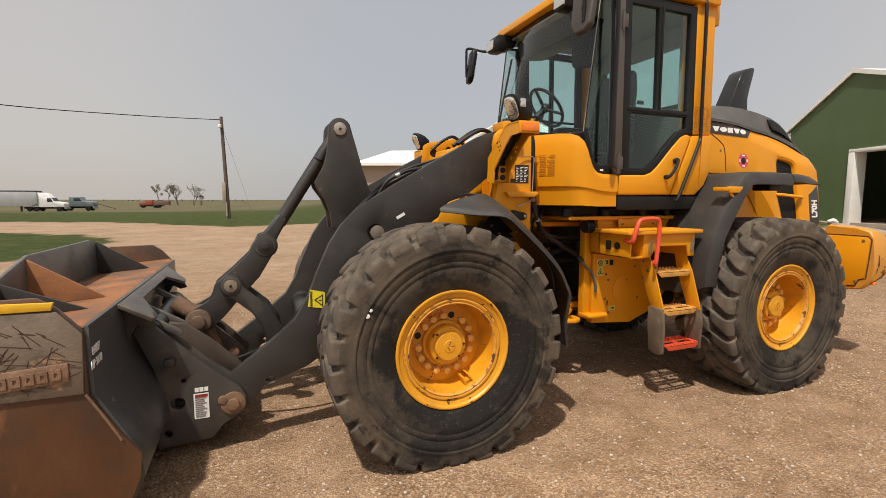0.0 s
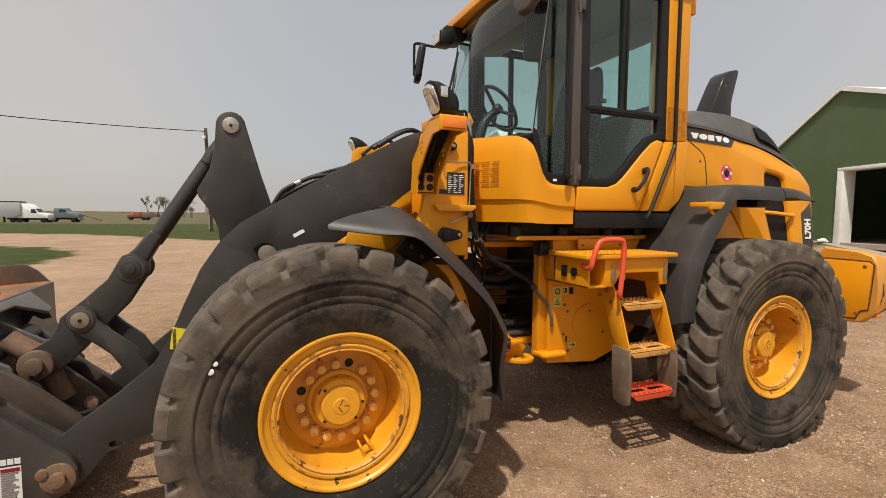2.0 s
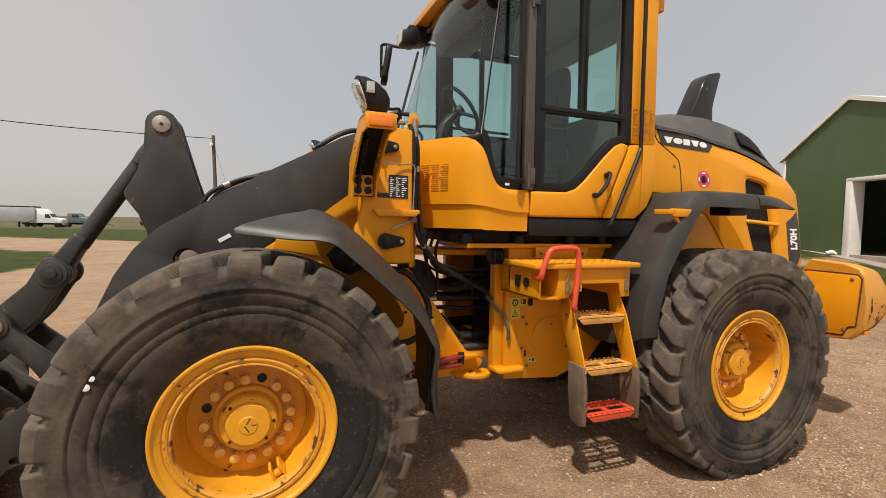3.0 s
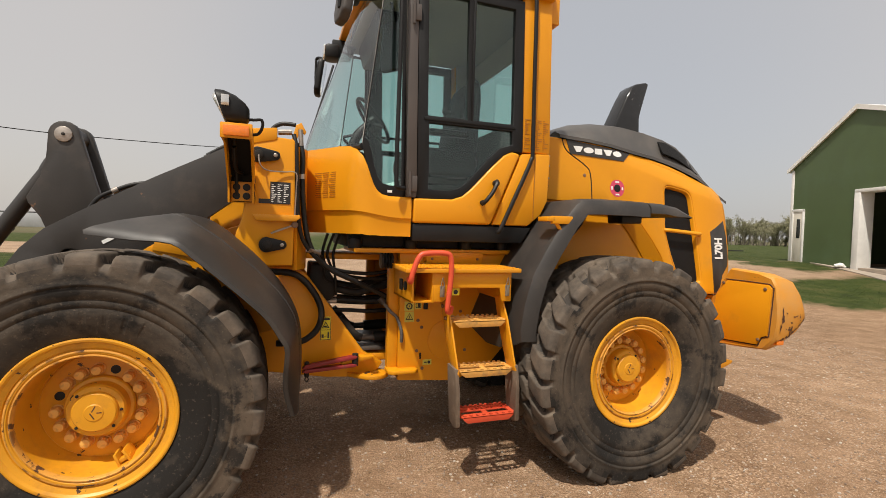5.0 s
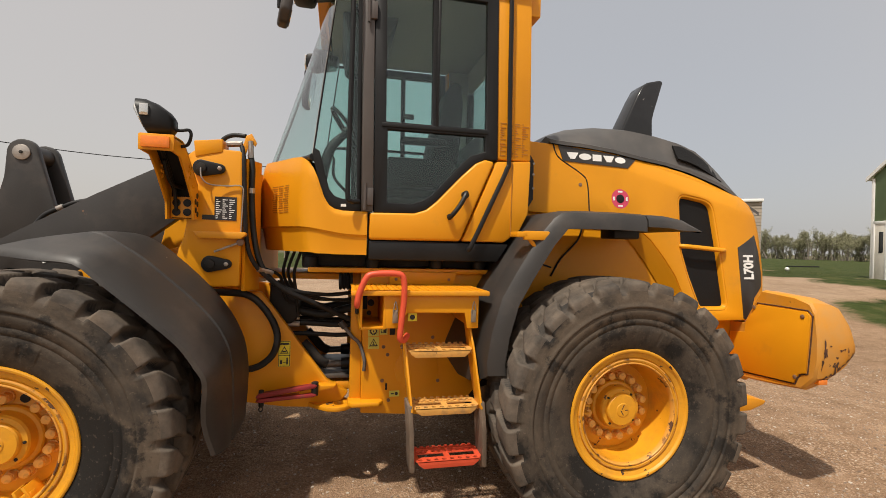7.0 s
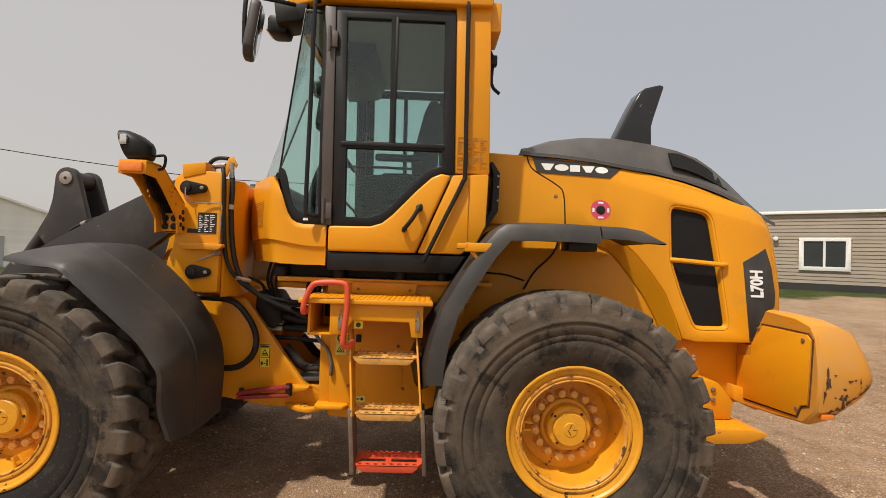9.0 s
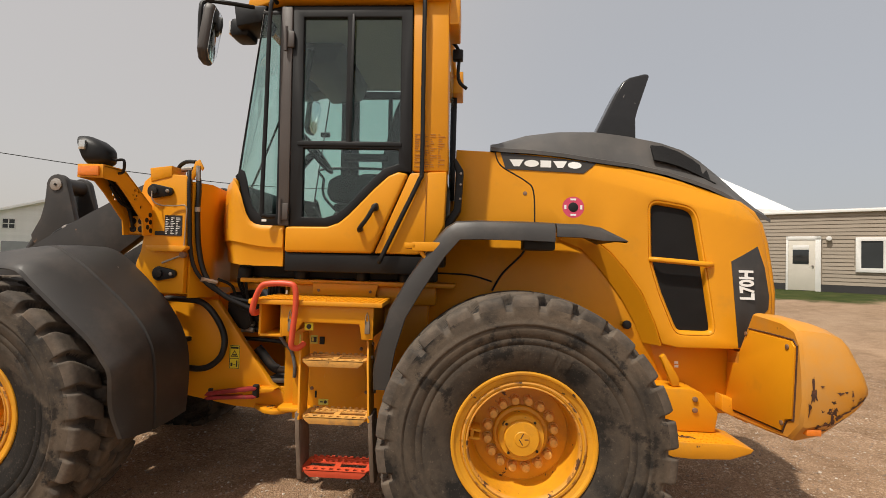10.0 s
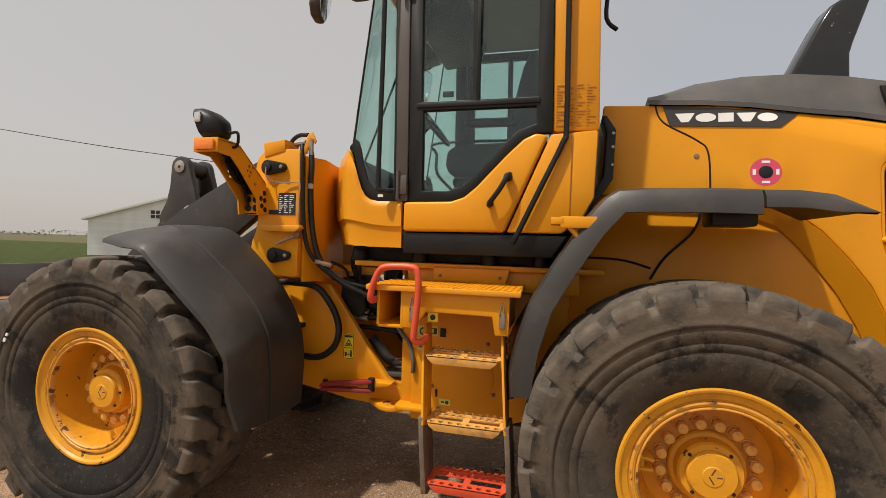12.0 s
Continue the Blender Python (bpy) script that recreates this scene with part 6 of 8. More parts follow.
br = lamp_bracket()
br_far = flip(br)
bracket = part("lamp_bracket", br, yellow, loader, "yellow folded lamp bracket")
bracket_far = part("lamp_bracket", br_far, yellow, loader, "yellow folded lamp bracket")
for s, holder in ((-1, bracket), (1, bracket_far)):
    part("marker_lamp", box(0.465, 0.585, 1.047 * s, 1.062 * s, 2.025, 2.078, 0.004), orange_lens, holder, "orange marker lamp")
    rows = []
    for dx, ry, rz, dz, shear in ((-0.052, 0.076, 0.076, 0.0, 0.36), (-0.046, 0.086, 0.087, 0.0, 0.36), (-0.010, 0.089, 0.088, -0.002, 0.30), (0.030, 0.082, 0.076, -0.010, 0.16), (0.066, 0.062, 0.054, -0.020, 0.05), (0.084, 0.035, 0.030, -0.024, 0.0)):
        ring = []
        for k in range(24):
            a = 2 * math.pi * k / 24
            c, sn = math.cos(a), math.sin(a)
            up = rz * math.copysign(abs(sn) ** 0.7, sn)
            ring.append((0.545 + dx - shear * up, 0.955 * s + ry * math.copysign(abs(c) ** 0.7, c), 2.162 + dz + up))
        rows.append(ring)
    lamp = part("work_lamp", capped(rows), black, loader, "black work lamp with a clear ribbed lens")
    lens = capped([[(x - d + 0.006, 0.955 * s + (y - 0.955 * s) * f, 2.162 + (z - 2.162) * f) for x, y, z in rows[0]] for d, f in ((0.0, 0.93), (0.012, 0.90), (0.02, 0.7))])
    part("lens", lens, lamp_lens, lamp)
    if s < 0:
        part("lamp_window", box(0.503, 0.541, -1.052, -1.036, 2.157, 2.211, 0.004), lamp_lens, lamp)
    part("lamp_arm", tube([(0.59, 0.955 * s, 2.115), (0.65, 0.95 * s, 2.118), (0.688, 0.945 * s, 2.122), (0.693, 0.94 * s, 2.09), (0.672, 0.925 * s, 2.052), (0.63, 0.92 * s, 2.045)], 0.008, 8, 4), black, lamp)
for y, z in ((-0.625, 1.745), (-0.655, 1.765), (-0.63, 1.80), (-0.665, 1.81), (-0.635, 1.845)):
    part("grommet", disc((0.598, y, z), 0.016, -0.012, "x", 14, 0.003), black, bracket)
# black sheet added under the web to make the channel's inside dark
part("channel_liner", prism([(-1.03, 2.072), (-0.90, 2.072), (-0.86, 2.06), (-0.625, 1.885), (-0.612, 1.72), (-0.62, 1.72), (-0.635, 1.875), (-0.865, 2.045), (-0.90, 2.058), (-1.03, 2.058)], 0.467, 0.583, 0.0, "x"), matt_black, bracket)
part("socket_plate", box(0.470, 0.582, -0.652, -0.642, 1.722, 1.835, 0.003), yellow_worn, bracket)
for x in (0.498, 0.552):
    for z in (1.752, 1.803):
        part("socket", disc((x, -0.651, z), 0.021, -0.008, n=16, bev=0.003), black, bracket)
part("lamp_cable", tube([(0.50, -0.9, 2.05), (0.50, -0.80, 1.97), (0.50, -0.70, 1.87), (0.50, -0.66, 1.76)], 0.010, 8, 5), black, bracket)
part("lamp_cable", tube([(0.50, -0.86, 2.0), (0.50, -0.76, 1.90), (0.53, -0.66, 1.88)], 0.010, 8, 5), black, bracket)

bracket.location = bracket_far.location = (0.05, 0, -0.015)

# hoses
for pts, r in (([(0.90, -0.54, 2.09), (0.915, -0.555, 2.0), (0.915, -0.56, 1.85), (0.935, -0.555, 1.6), (0.985, -0.53, 1.42), (1.10, -0.48, 1.30), (1.30, -0.42, 1.20), (1.50, -0.38, 1.10)], 0.017),
               ([(0.86, -0.58, 2.13), (0.875, -0.60, 2.05), (0.885, -0.60, 1.85), (0.905, -0.585, 1.55), (0.985, -0.55, 1.40), (1.12, -0.46, 1.30), (1.35, -0.38, 1.26), (1.55, -0.36, 1.28)], 0.013),
               ([(0.72, -0.50, 2.14), (0.75, -0.50, 2.185), (0.80, -0.51, 2.205), (0.87, -0.53, 2.20)], 0.013),
               ([(0.62, -0.40, 1.275), (0.742, -0.42, 1.276), (0.892, -0.42, 1.256), (1.0, -0.42, 1.149), (1.057, -0.42, 1.021), (1.041, -0.42, 0.907), (0.971, -0.42, 0.833), (0.889, -0.41, 0.805), (0.78, -0.38, 0.80)], 0.021)):
    part("hydraulic_hose", tube(pts, r, 10, 6), rubber_hose, loader)
arm_hose = part("arm_hose", tube([(-0.34, -0.40, 1.42), (-0.30, -0.41, 1.53), (-0.247, -0.42, 1.625), (-0.195, -0.42, 1.702), (-0.115, -0.42, 1.748), (-0.03, -0.42, 1.785), (0.07, -0.42, 1.802), (0.20, -0.41, 1.80), (0.34, -0.38, 1.78)], 0.0125, 10, 5), rubber_hose, loader, "black hose looping over the lift arm")
part("hose_clamp", tube([(-0.130, -0.42, 1.741), (-0.100, -0.42, 1.756)], 0.017, 10, 1), steel, arm_hose)
for y, dz in ((-0.20, 0.0), (0.02, 0.02), (0.20, -0.03)):
    part("joint_hose", tube([(1.05, y, 1.20 + dz), (1.128, y, 1.150 + dz), (1.22, y, 1.125 + dz), (1.327, y, 1.108 + dz), (1.44, y, 1.135 + dz), (1.60, y, 1.178 + dz)], 0.028, 10, 5), rubber_hose, loader, "thick black sleeved hose across the joint")
for y, z, r in ((-0.20, 1.052, 0.021), (0.12, 1.03, 0.021), (-0.18, 0.976, 0.015), (0.16, 0.985, 0.015)):
    part("joint_hose", tube([(1.07, y, z + 0.006), (1.25, y, z), (1.42, y, z - 0.012), (1.60, y, z - 0.004)], r, 10, 5), rubber_hose, loader)
for pts in ([(1.14, -0.32, 1.53), (1.10, -0.30, 1.40), (1.126, -0.26, 1.31), (1.16, -0.25, 1.27), (1.25, -0.24, 1.233), (1.40, -0.24, 1.212), (1.60, -0.26, 1.222)], [(1.10, -0.30, 1.53), (1.07, -0.28, 1.40), (1.10, -0.24, 1.30), (1.15, -0.22, 1.255), (1.26, -0.21, 1.215), (1.44, -0.21, 1.205), (1.60, -0.22, 1.205)],
            [(1.18, -0.33, 1.53), (1.14, -0.31, 1.40), (1.15, -0.30, 1.29), (1.16, -0.29, 1.20), (1.17, -0.26, 1.10)], [(0.98, -0.40, 1.42), (1.06, -0.35, 1.37), (1.075, -0.31, 1.26), (1.10, -0.29, 1.21), (1.15, -0.27, 1.19)]):
    part("joint_hose", tube(pts, 0.010, 8, 6), rubber_hose, loader)
for y in (-0.22, 0.22):
    ram = part("steering_cylinder", tube([(1.45, y, 0.778), (1.66, y, 0.785)], 0.040, 16, 1), black, loader, "black steering cylinder")
    part("piston_rod", tube([(1.33, y, 0.776), (1.46, y, 0.778)], 0.024, 14, 1), dusty_steel, ram)
    part("rod_end", tube([(1.20, y, 0.925), (1.25, y, 0.87), (1.31, y, 0.80), (1.36, y, 0.775)], 0.032, 12, 3), dark_iron, ram)
part("valve_block", prism([(0.98, 1.10), (1.12, 1.05), (1.17, 1.10), (1.17, 1.19), (1.09, 1.31), (0.99, 1.32)], -0.27, 0.10, 0.02), dark_iron, loader)
for z in (1.055, 1.10):
    part("hose_fitting", tube([(1.085, -0.235, z), (1.175, -0.235, z - 0.004)], 0.019, 8, 1), steel, loader)
part("joint_shelf", prism([(1.30, 0.70), (1.62, 0.70), (1.62, 0.725), (1.30, 0.725)], -0.30, 0.30, 0.004), dusty_steel, loader)
lever = part("drain_lever", tube([(1.448, -0.48, 1.088), (1.506, -0.49, 1.014), (1.556, -0.50, 0.965), (1.586, -0.515, 0.87), (1.586, -0.515, 0.80)], 0.0115, 8, 6), guard_metal, loader, "bent grey metal pipe beside the joint")
part("lever_knob", tube([(1.438, -0.48, 1.10), (1.465, -0.483, 1.066)], 0.021, 10, 1), dusty_steel, lever)
for a, b, r in (((0.77, -0.51, 2.15), (0.85, -0.52, 2.155), 0.017), ((0.90, -0.545, 2.17), (0.905, -0.55, 2.07), 0.015), ((0.915, -0.56, 1.895), (0.915, -0.56, 1.865), 0.020), ((0.96, -0.57, 1.425), (1.03, -0.50, 1.40), 0.016)):
    part("hose_fitting", tube([a, b], r, 8, 1), steel, loader)
part("hose_clamp", prism([(0.84, 2.08), (0.87, 2.08), (0.90, 2.17), (0.925, 2.14), (0.935, 2.16), (0.905, 2.215), (0.875, 2.20)], -0.545, -0.535, 0.002), yellow_worn, loader)
lock = part("articulation_lock", prism([(0.94, 0.612), (0.965, 0.604), (1.285, 0.626), (1.305, 0.638), (1.285, 0.648), (0.96, 0.628)], -0.445, -0.385, 0.004), red_lock, loader, "dark red folded articulation lock bar")
part("lock_arm", prism([(0.94, 0.634), (0.96, 0.658), (1.20, 0.694), (1.29, 0.706), (1.305, 0.696), (1.29, 0.680), (1.20, 0.668), (0.96, 0.630)], -0.445, -0.40, 0.004), red_lock, lock)
part("lock_pin", disc((0.972, -0.415, 0.575), 0.016, 0.10, "z", 14, 0.003), dark_iron, lock)
part("lock_pin", disc((1.29, -0.42, 0.630), 0.022, 0.085, "z", 16, 0.004), dark_iron, lock)
part("lock_ring", tube([(0.972, -0.415, 0.575), (0.960, -0.42, 0.560), (0.972, -0.425, 0.545), (0.984, -0.42, 0.560), (0.972, -0.415, 0.575)], 0.004, 6, 4), dark_iron, lock)
part("lock_tongue", prism([(1.19, 0.652), (1.30, 0.690), (1.42, 0.690), (1.40, 0.668), (1.28, 0.650), (1.20, 0.640)], -0.42, -0.335, 0.004), yellow, loader)
hz = part("crush_sticker", prism([(1.058, 0.799), (1.132, 0.799), (1.131, 0.962), (1.057, 0.962)], -0.3485, -0.3445, 0), sticker_yellow, loader, "yellow crushing hazard sticker with a black border")
bm = panel_with_holes([(1.060, 0.801), (1.130, 0.801), (1.130, 0.960), (1.060, 0.960)], [[(1.0635, 0.8045), (1.1265, 0.8045), (1.1265, 0.868), (1.0635, 0.868)], [(1.0635, 0.8715), (1.1265, 0.8715), (1.1265, 0.9565), (1.0635, 0.9565)]], -0.3495, -0.3485, 0)
merge(bm, panel_with_holes([(1.069, 0.882), (1.121, 0.882), (1.095, 0.928)], [[(1.077, 0.887), (1.113, 0.887), (1.095, 0.918)]], -0.3495, -0.3485, 0))
box(1.083, 1.107, -0.3495, -0.3485, 0.890, 0.899, 0, bm)
box(1.068, 1.122, -0.3495, -0.3485, 0.937, 0.951, 0, bm)
box(1.069, 1.083, -0.3495, -0.3485, 0.815, 0.840, 0, bm)
box(1.108, 1.118, -0.3495, -0.3485, 0.812, 0.856, 0, bm)
box(1.087, 1.104, -0.3495, -0.3485, 0.825, 0.829, 0, bm)
part("sticker_sign", bm, print_black, hz)

# front fenders
EDGE = [(-0.055, -1.08, 1.528), (0.06, -1.12, 1.518), (0.182, -1.16, 1.506), (0.335, -1.20, 1.493), (0.427, -1.21, 1.425), (0.543, -1.21, 1.325), (0.653, -1.205, 1.225), (0.75, -1.19, 1.125), (0.815, -1.175, 1.02), (0.850, -1.165, 0.94), (0.842, -1.135, 0.75), (0.88, -1.105, 0.585)]
CREASE = [(0.25, -0.96, 1.607), (0.285, -0.96, 1.612), (0.335, -0.96, 1.60), (0.405, -0.96, 1.555), (0.50, -0.955, 1.490), (0.598, -0.945, 1.402), (0.70, -0.93, 1.305), (0.79, -0.92, 1.205), (0.85, -0.915, 1.115), (0.890, -0.91, 1.0), (0.905, -0.90, 0.80), (0.90, -0.89, 0.56)]
BACK = [(0.27, -0.60, 1.612), (0.305, -0.60, 1.618), (0.35, -0.60, 1.612), (0.415, -0.60, 1.59), (0.505, -0.60, 1.53), (0.605, -0.60, 1.445), (0.715, -0.60, 1.335), (0.805, -0.60, 1.22), (0.87, -0.60, 1.11), (0.912, -0.60, 0.99), (0.928, -0.60, 0.82), (0.915, -0.60, 0.58)]
guides = [smooth_line(g, 3) for g in (BACK, CREASE, EDGE)]
rows = []
# inner edge, over the grooved crease, down to the outer lip: guide, share of the way to the next, push out, sideways
for g, f, out, aside in ((0, 0.0, 0.0, 0), (0, 0.5, 0.006, 0), (0, 0.96, 0.003, 0), (0, 0.975, -0.010, 0), (0, 1.0, -0.012, 0), (1, 0.02, -0.010, 0), (1, 0.05, 0.004, 0), (1, 0.30, 0.010, 0), (1, 0.60, 0.012, 0), (1, 0.88, 0.006, 0), (1, 1.0, -0.004, 0), (1, 1.0, -0.024, -0.006)):
    row = []
    for k in range(len(guides[0])):
        p = guides[g][k].lerp(guides[g + 1][k], f)
        d = (guides[1][min(k + 1, len(guides[1]) - 1)] - guides[1][max(k - 1, 0)])
        d.y = 0
        d.normalize()
        row.append((p.x - d.z * out, p.y + aside, p.z + d.x * out))
    rows.append(row)
both("front_fender", grid_sheet(rows, 0.012), plastic, loader, "dark grey plastic front fender")
part("fender_bracket", prism([(0.135, 1.479), (0.11, 1.414), (0.372, 1.367), (0.492, 1.471), (0.43, 1.56), (0.30, 1.595), (0.20, 1.56)], -0.612, -0.602, 0.003), yellow_worn, loader)
hanger = prism([(0.361, 1.392), (0.43, 1.473), (0.502, 1.452), (0.615, 1.356), (0.481, 1.286), (0.404, 1.319)], -0.80, -0.792, 0.003)
prism([(0.40, 1.36), (0.47, 1.43), (0.50, 1.41), (0.43, 1.34)], -0.795, -0.60, 0.003, bm=hanger)
hanger = part("fender_hanger", hanger, black, loader)
for x, z in ((0.44, 1.40), (0.50, 1.345)):
    part("hanger_bolt", disc((x, -0.80, z), 0.012, -0.010, n=10, bev=0.002), rust_pin, hanger)
for x, z in ((0.528, 1.478), (0.666, 1.340), (0.80, 1.06)):
    part("fender_bolt", disc((x, -0.75, z), 0.011, 0.016, "z", 10, 0.003), steel, loader)
part("inner_fender_wall", prism([(0.05, 1.40), (0.30, 1.57), (0.46, 1.51), (0.57, 1.40), (0.65, 1.293), (0.75, 1.198), (0.843, 1.016), (0.831, 0.957), (0.62, 0.9), (0.3, 1.2)], -0.60, -0.585, 0.004), yellow, loader)

# lift arms
ARM = [(0.775, 2.045), (0.72, 2.08), (0.66, 2.09), (0.56, 2.068), (0.48, 2.035), (0.10, 1.83), (-0.20, 1.655), (-0.42, 1.52), (-0.53, 1.41), (-0.615, 1.28), (-0.695, 1.10), (-0.762, 0.93), (-0.845, 0.79), (-1.0, 0.66), (-1.24, 0.48), (-1.32, 0.36),
       (-1.32, 0.25), (-1.24, 0.20), (-1.14, 0.26), (-1.05, 0.375), (-0.93, 0.42), (-0.78, 0.47), (-0.64, 0.56), (-0.50, 0.70), (-0.38, 0.92), (-0.22, 1.14), (0.05, 1.35), (0.50, 1.70), (0.72, 1.86), (0.80, 1.98)]
hole = [(-0.30 + 0.062 * math.cos(a), 1.35 + 0.062 * math.sin(a)) for a in np.linspace(0, 2 * math.pi, 20)[:-1]]
slot = [(-1.01 + 0.030 * math.cos(a), 0.414 + 0.020 * math.sin(a)) for a in np.linspace(0, 2 * math.pi, 14)[:-1]]
arm_bm = panel_with_holes(ARM, [hole, slot], -0.51, -0.44, 0.006)
lift_arm, _ = both("lift_arm", arm_bm, grey_arm, loader, "dark grey bent lift arm")
both("arm_pin", disc((-0.285, -0.506, 1.352), 0.050, 0.06, n=22), surf("pale_pin_steel", (0.21, 0.17, 0.135), 0.55, metal=0.2, var=0.2, scale=14, fine=80, bump=0.1), loader)
bm = prism([(-0.764, 0.872), (-0.655, 0.852), (-0.652, 0.962), (-0.748, 0.985)], -0.5135, -0.5105, 0)
ws = part("warning_sticker", bm, sticker_yellow, lift_arm, "yellow warning sticker")
lettering("lettering", "WARNING", 0.022, Matrix.Translation((-0.741, -0.5155, 0.924)) @ NEAR @ Matrix.Rotation(radians(90), 4, "Z"), print_black, ws, 0.001)
bm = panel_with_holes([(-0.724, 0.915), (-0.666, 0.866), (-0.664, 0.950)], [[(-0.713, 0.914), (-0.672, 0.879), (-0.671, 0.939)]], -0.515, -0.5135, 0)
box(-0.695, -0.676, -0.515, -0.5135, 0.906, 0.913, 0, bm)
part("warning_triangle", bm, print_black, ws)
part("small_sticker", box(-0.155, -0.09, -0.5135, -0.511, 1.455, 1.475, 0, m=Matrix.Translation((-0.12, 0, 1.465)) @ Matrix.Rotation(radians(-30), 4, "Y") @ Matrix.Translation((0.12, 0, -1.465))), print_white, lift_arm)
part("cross_tube", tube([(-0.72, -0.46, 0.72), (-0.72, 0.46, 0.72)], 0.085, 18, 1), grey_arm, loader)
part("upper_cross_tube", tube([(-0.30, -0.46, 1.42), (-0.30, 0.46, 1.42)], 0.075, 18, 1), grey_arm, loader)
both("lift_cylinder", tube([(0.35, -0.38, 0.75), (-0.28, -0.38, 1.33)], 0.055, 16, 1), grey_arm, loader)
# centre bracket with its pin
TOP = arc(-0.465, 2.09, 0.082, 5, 170, 8) + [(-0.555, 1.97), (-0.56, 1.93), (-0.585, 1.83), (-0.655, 1.70), (-0.645, 1.665), (-0.585, 1.58), (-0.545, 1.48), (-0.535, 1.36), (-0.30, 1.36), (-0.235, 1.60), (-0.30, 1.80)]
for y0, y1 in ((-0.135, -0.085), (0.085, 0.135)):
    part("linkage_bracket", prism(TOP, y0, y1, 0.008), grey_arm, loader, "dark grey linkage bracket with a steel pin")
part("bracket_boss", tube([(-0.465, -0.09, 2.09), (-0.465, 0.09, 2.09)], 0.062, 20, 1), grey_arm, loader)
for y, d in ((-0.145, 0.02), (0.145, -0.02)):
    part("pin", disc((-0.465, y, 2.09), 0.047, d, n=24), steel, loader)
part("grease_nipple", disc((-0.465, -0.152, 2.09), 0.010, 0.01, n=10), dark_iron, loader)
# tilt rod and bell crank
part("tilt_cylinder", tube([(-0.47, 0, 2.07), (-0.575, 0, 1.92), (-0.60, 0, 1.87)], 0.045, 14, 1), grey_arm, loader)
bm = tube([(-0.565, 0.02, 1.93), (-0.90, 0.02, 1.40)], 0.047, 16, 1)
part("tilt_rod", bm, grey_arm, loader)
bm = prism(arc(-1.005, 1.245, 0.078, 150, 380, 12) + [(-0.845, 1.43), (-0.905, 1.475), (-0.99, 1.36)], -0.055, 0.085, 0.018, seg=3)
part("rod_eye", bm, grey_arm, loader)
CRANK = arc(-1.005, 1.245, 0.088, -60, 120, 8) + [(-1.12, 1.19), (-1.24, 1.075), (-1.345, 0.985), (-1.36, 0.93), (-1.39, 0.87), (-1.54, 0.78)] + arc(-1.455, 0.735, 0.09, 160, 300, 6) + [(-1.37, 0.68), (-1.29, 0.75), (-1.18, 0.88), (-1.05, 1.02)]
for y0, y1 in ((-0.07, -0.03), (0.11, 0.15)):
    part("bell_crank", prism(CRANK, y0, y1, 0.008), grey_arm, loader, "dark grey bell crank plate")
LINK = arc(-1.24, 0.975, 0.075, 0, 200, 9) + [(-1.27, 0.90), (-1.21, 0.86), (-1.11, 0.77), (-1.04, 0.66), (-1.02, 0.55), (-0.90, 0.55), (-0.91, 0.66), (-0.99, 0.80), (-1.10, 0.90)]
for y0, y1 in ((-0.115, -0.075), (0.155, 0.195)):
    part("crank_link", prism(LINK, y0, y1, 0.008), grey_arm, loader)
for y in (-0.13, 0.20):
    part("link_pin", disc((-1.24, y, 0.975), 0.044, 0.03, n=22), pin_metal, loader)
part("pin_boss", disc((-1.24, -0.122, 0.975), 0.064, 0.02, n=26), dusty_steel, loader)
part("pin_boss", disc((-1.005, -0.078, 1.245), 0.074, 0.02, n=26), dusty_steel, loader)
part("grease_nipple", disc((-1.24, -0.137, 0.975), 0.010, 0.01, n=10), dark_iron, loader)
bm = disc((-1.005, -0.085, 1.245), 0.052, 0.03, n=22)
disc((-1.005, -0.095, 1.245), 0.028, 0.03, n=18, bm=bm)
part("crank_pin", bm, grey_arm, loader)
bm = disc((-1.455, -0.10, 0.735), 0.082, 0.32, n=24, bev=0.008)
disc((-1.455, -0.135, 0.735), 0.045, 0.06, n=18, bm=bm)
part("rusty_pin", bm, surf("dusty_brown_pin", (0.135, 0.085, 0.055), 0.7, var=0.3, scale=12, fine=90, bump=0.3, dirt=(0.20, 0.15, 0.11), dirt_scale=10), loader, "rusty pin boss")
bm = tube([(-1.455, 0.04, 0.735), (-1.62, 0.04, 0.86)], 0.06, 12, 1)
tube([(-1.455, 0.04, 0.73), (-1.36, 0.04, 0.5)], 0.05, 10, 1, bm)
part("tilt_link", bm, rust_pin, loader)
# hoses along the arms
bm = bmesh.new()
hoses = []
for y, o in ((-0.36, 0.0), (-0.30, 0.03), (-0.24, 0.0)):
    hoses.append([(0.55, y, 2.00), (0.30, y, 1.90), (0.02, y, 1.78 + o), (-0.14, y, 1.70 + o), (-0.26, y + 0.12, 1.60), (-0.40, y + 0.15, 1.46)])
hoses.append([(0.70, -0.36, 2.06), (0.60, -0.38, 2.105), (0.50, -0.38, 2.08), (0.36, -0.40, 1.99)])
hoses.append([(0.70, -0.30, 2.06), (0.62, -0.31, 2.12), (0.50, -0.33, 2.09), (0.34, -0.36, 1.98)])
hoses.append([(0.72, 0.30, 2.08), (0.62, 0.30, 2.14), (0.52, 0.30, 2.10), (0.42, 0.3, 2.02)])
for h in hoses:
    part("arm_hose", tube(h, 0.014, 8, 6), rubber_hose, loader)
tube([(-0.76, -0.38, 0.88), (-0.90, -0.36, 0.70), (-1.08, -0.30, 0.55), (-1.35, -0.2, 0.45)], 0.014, 8, 6, bm)
part("arm_hose", bm, rubber_hose, loader)

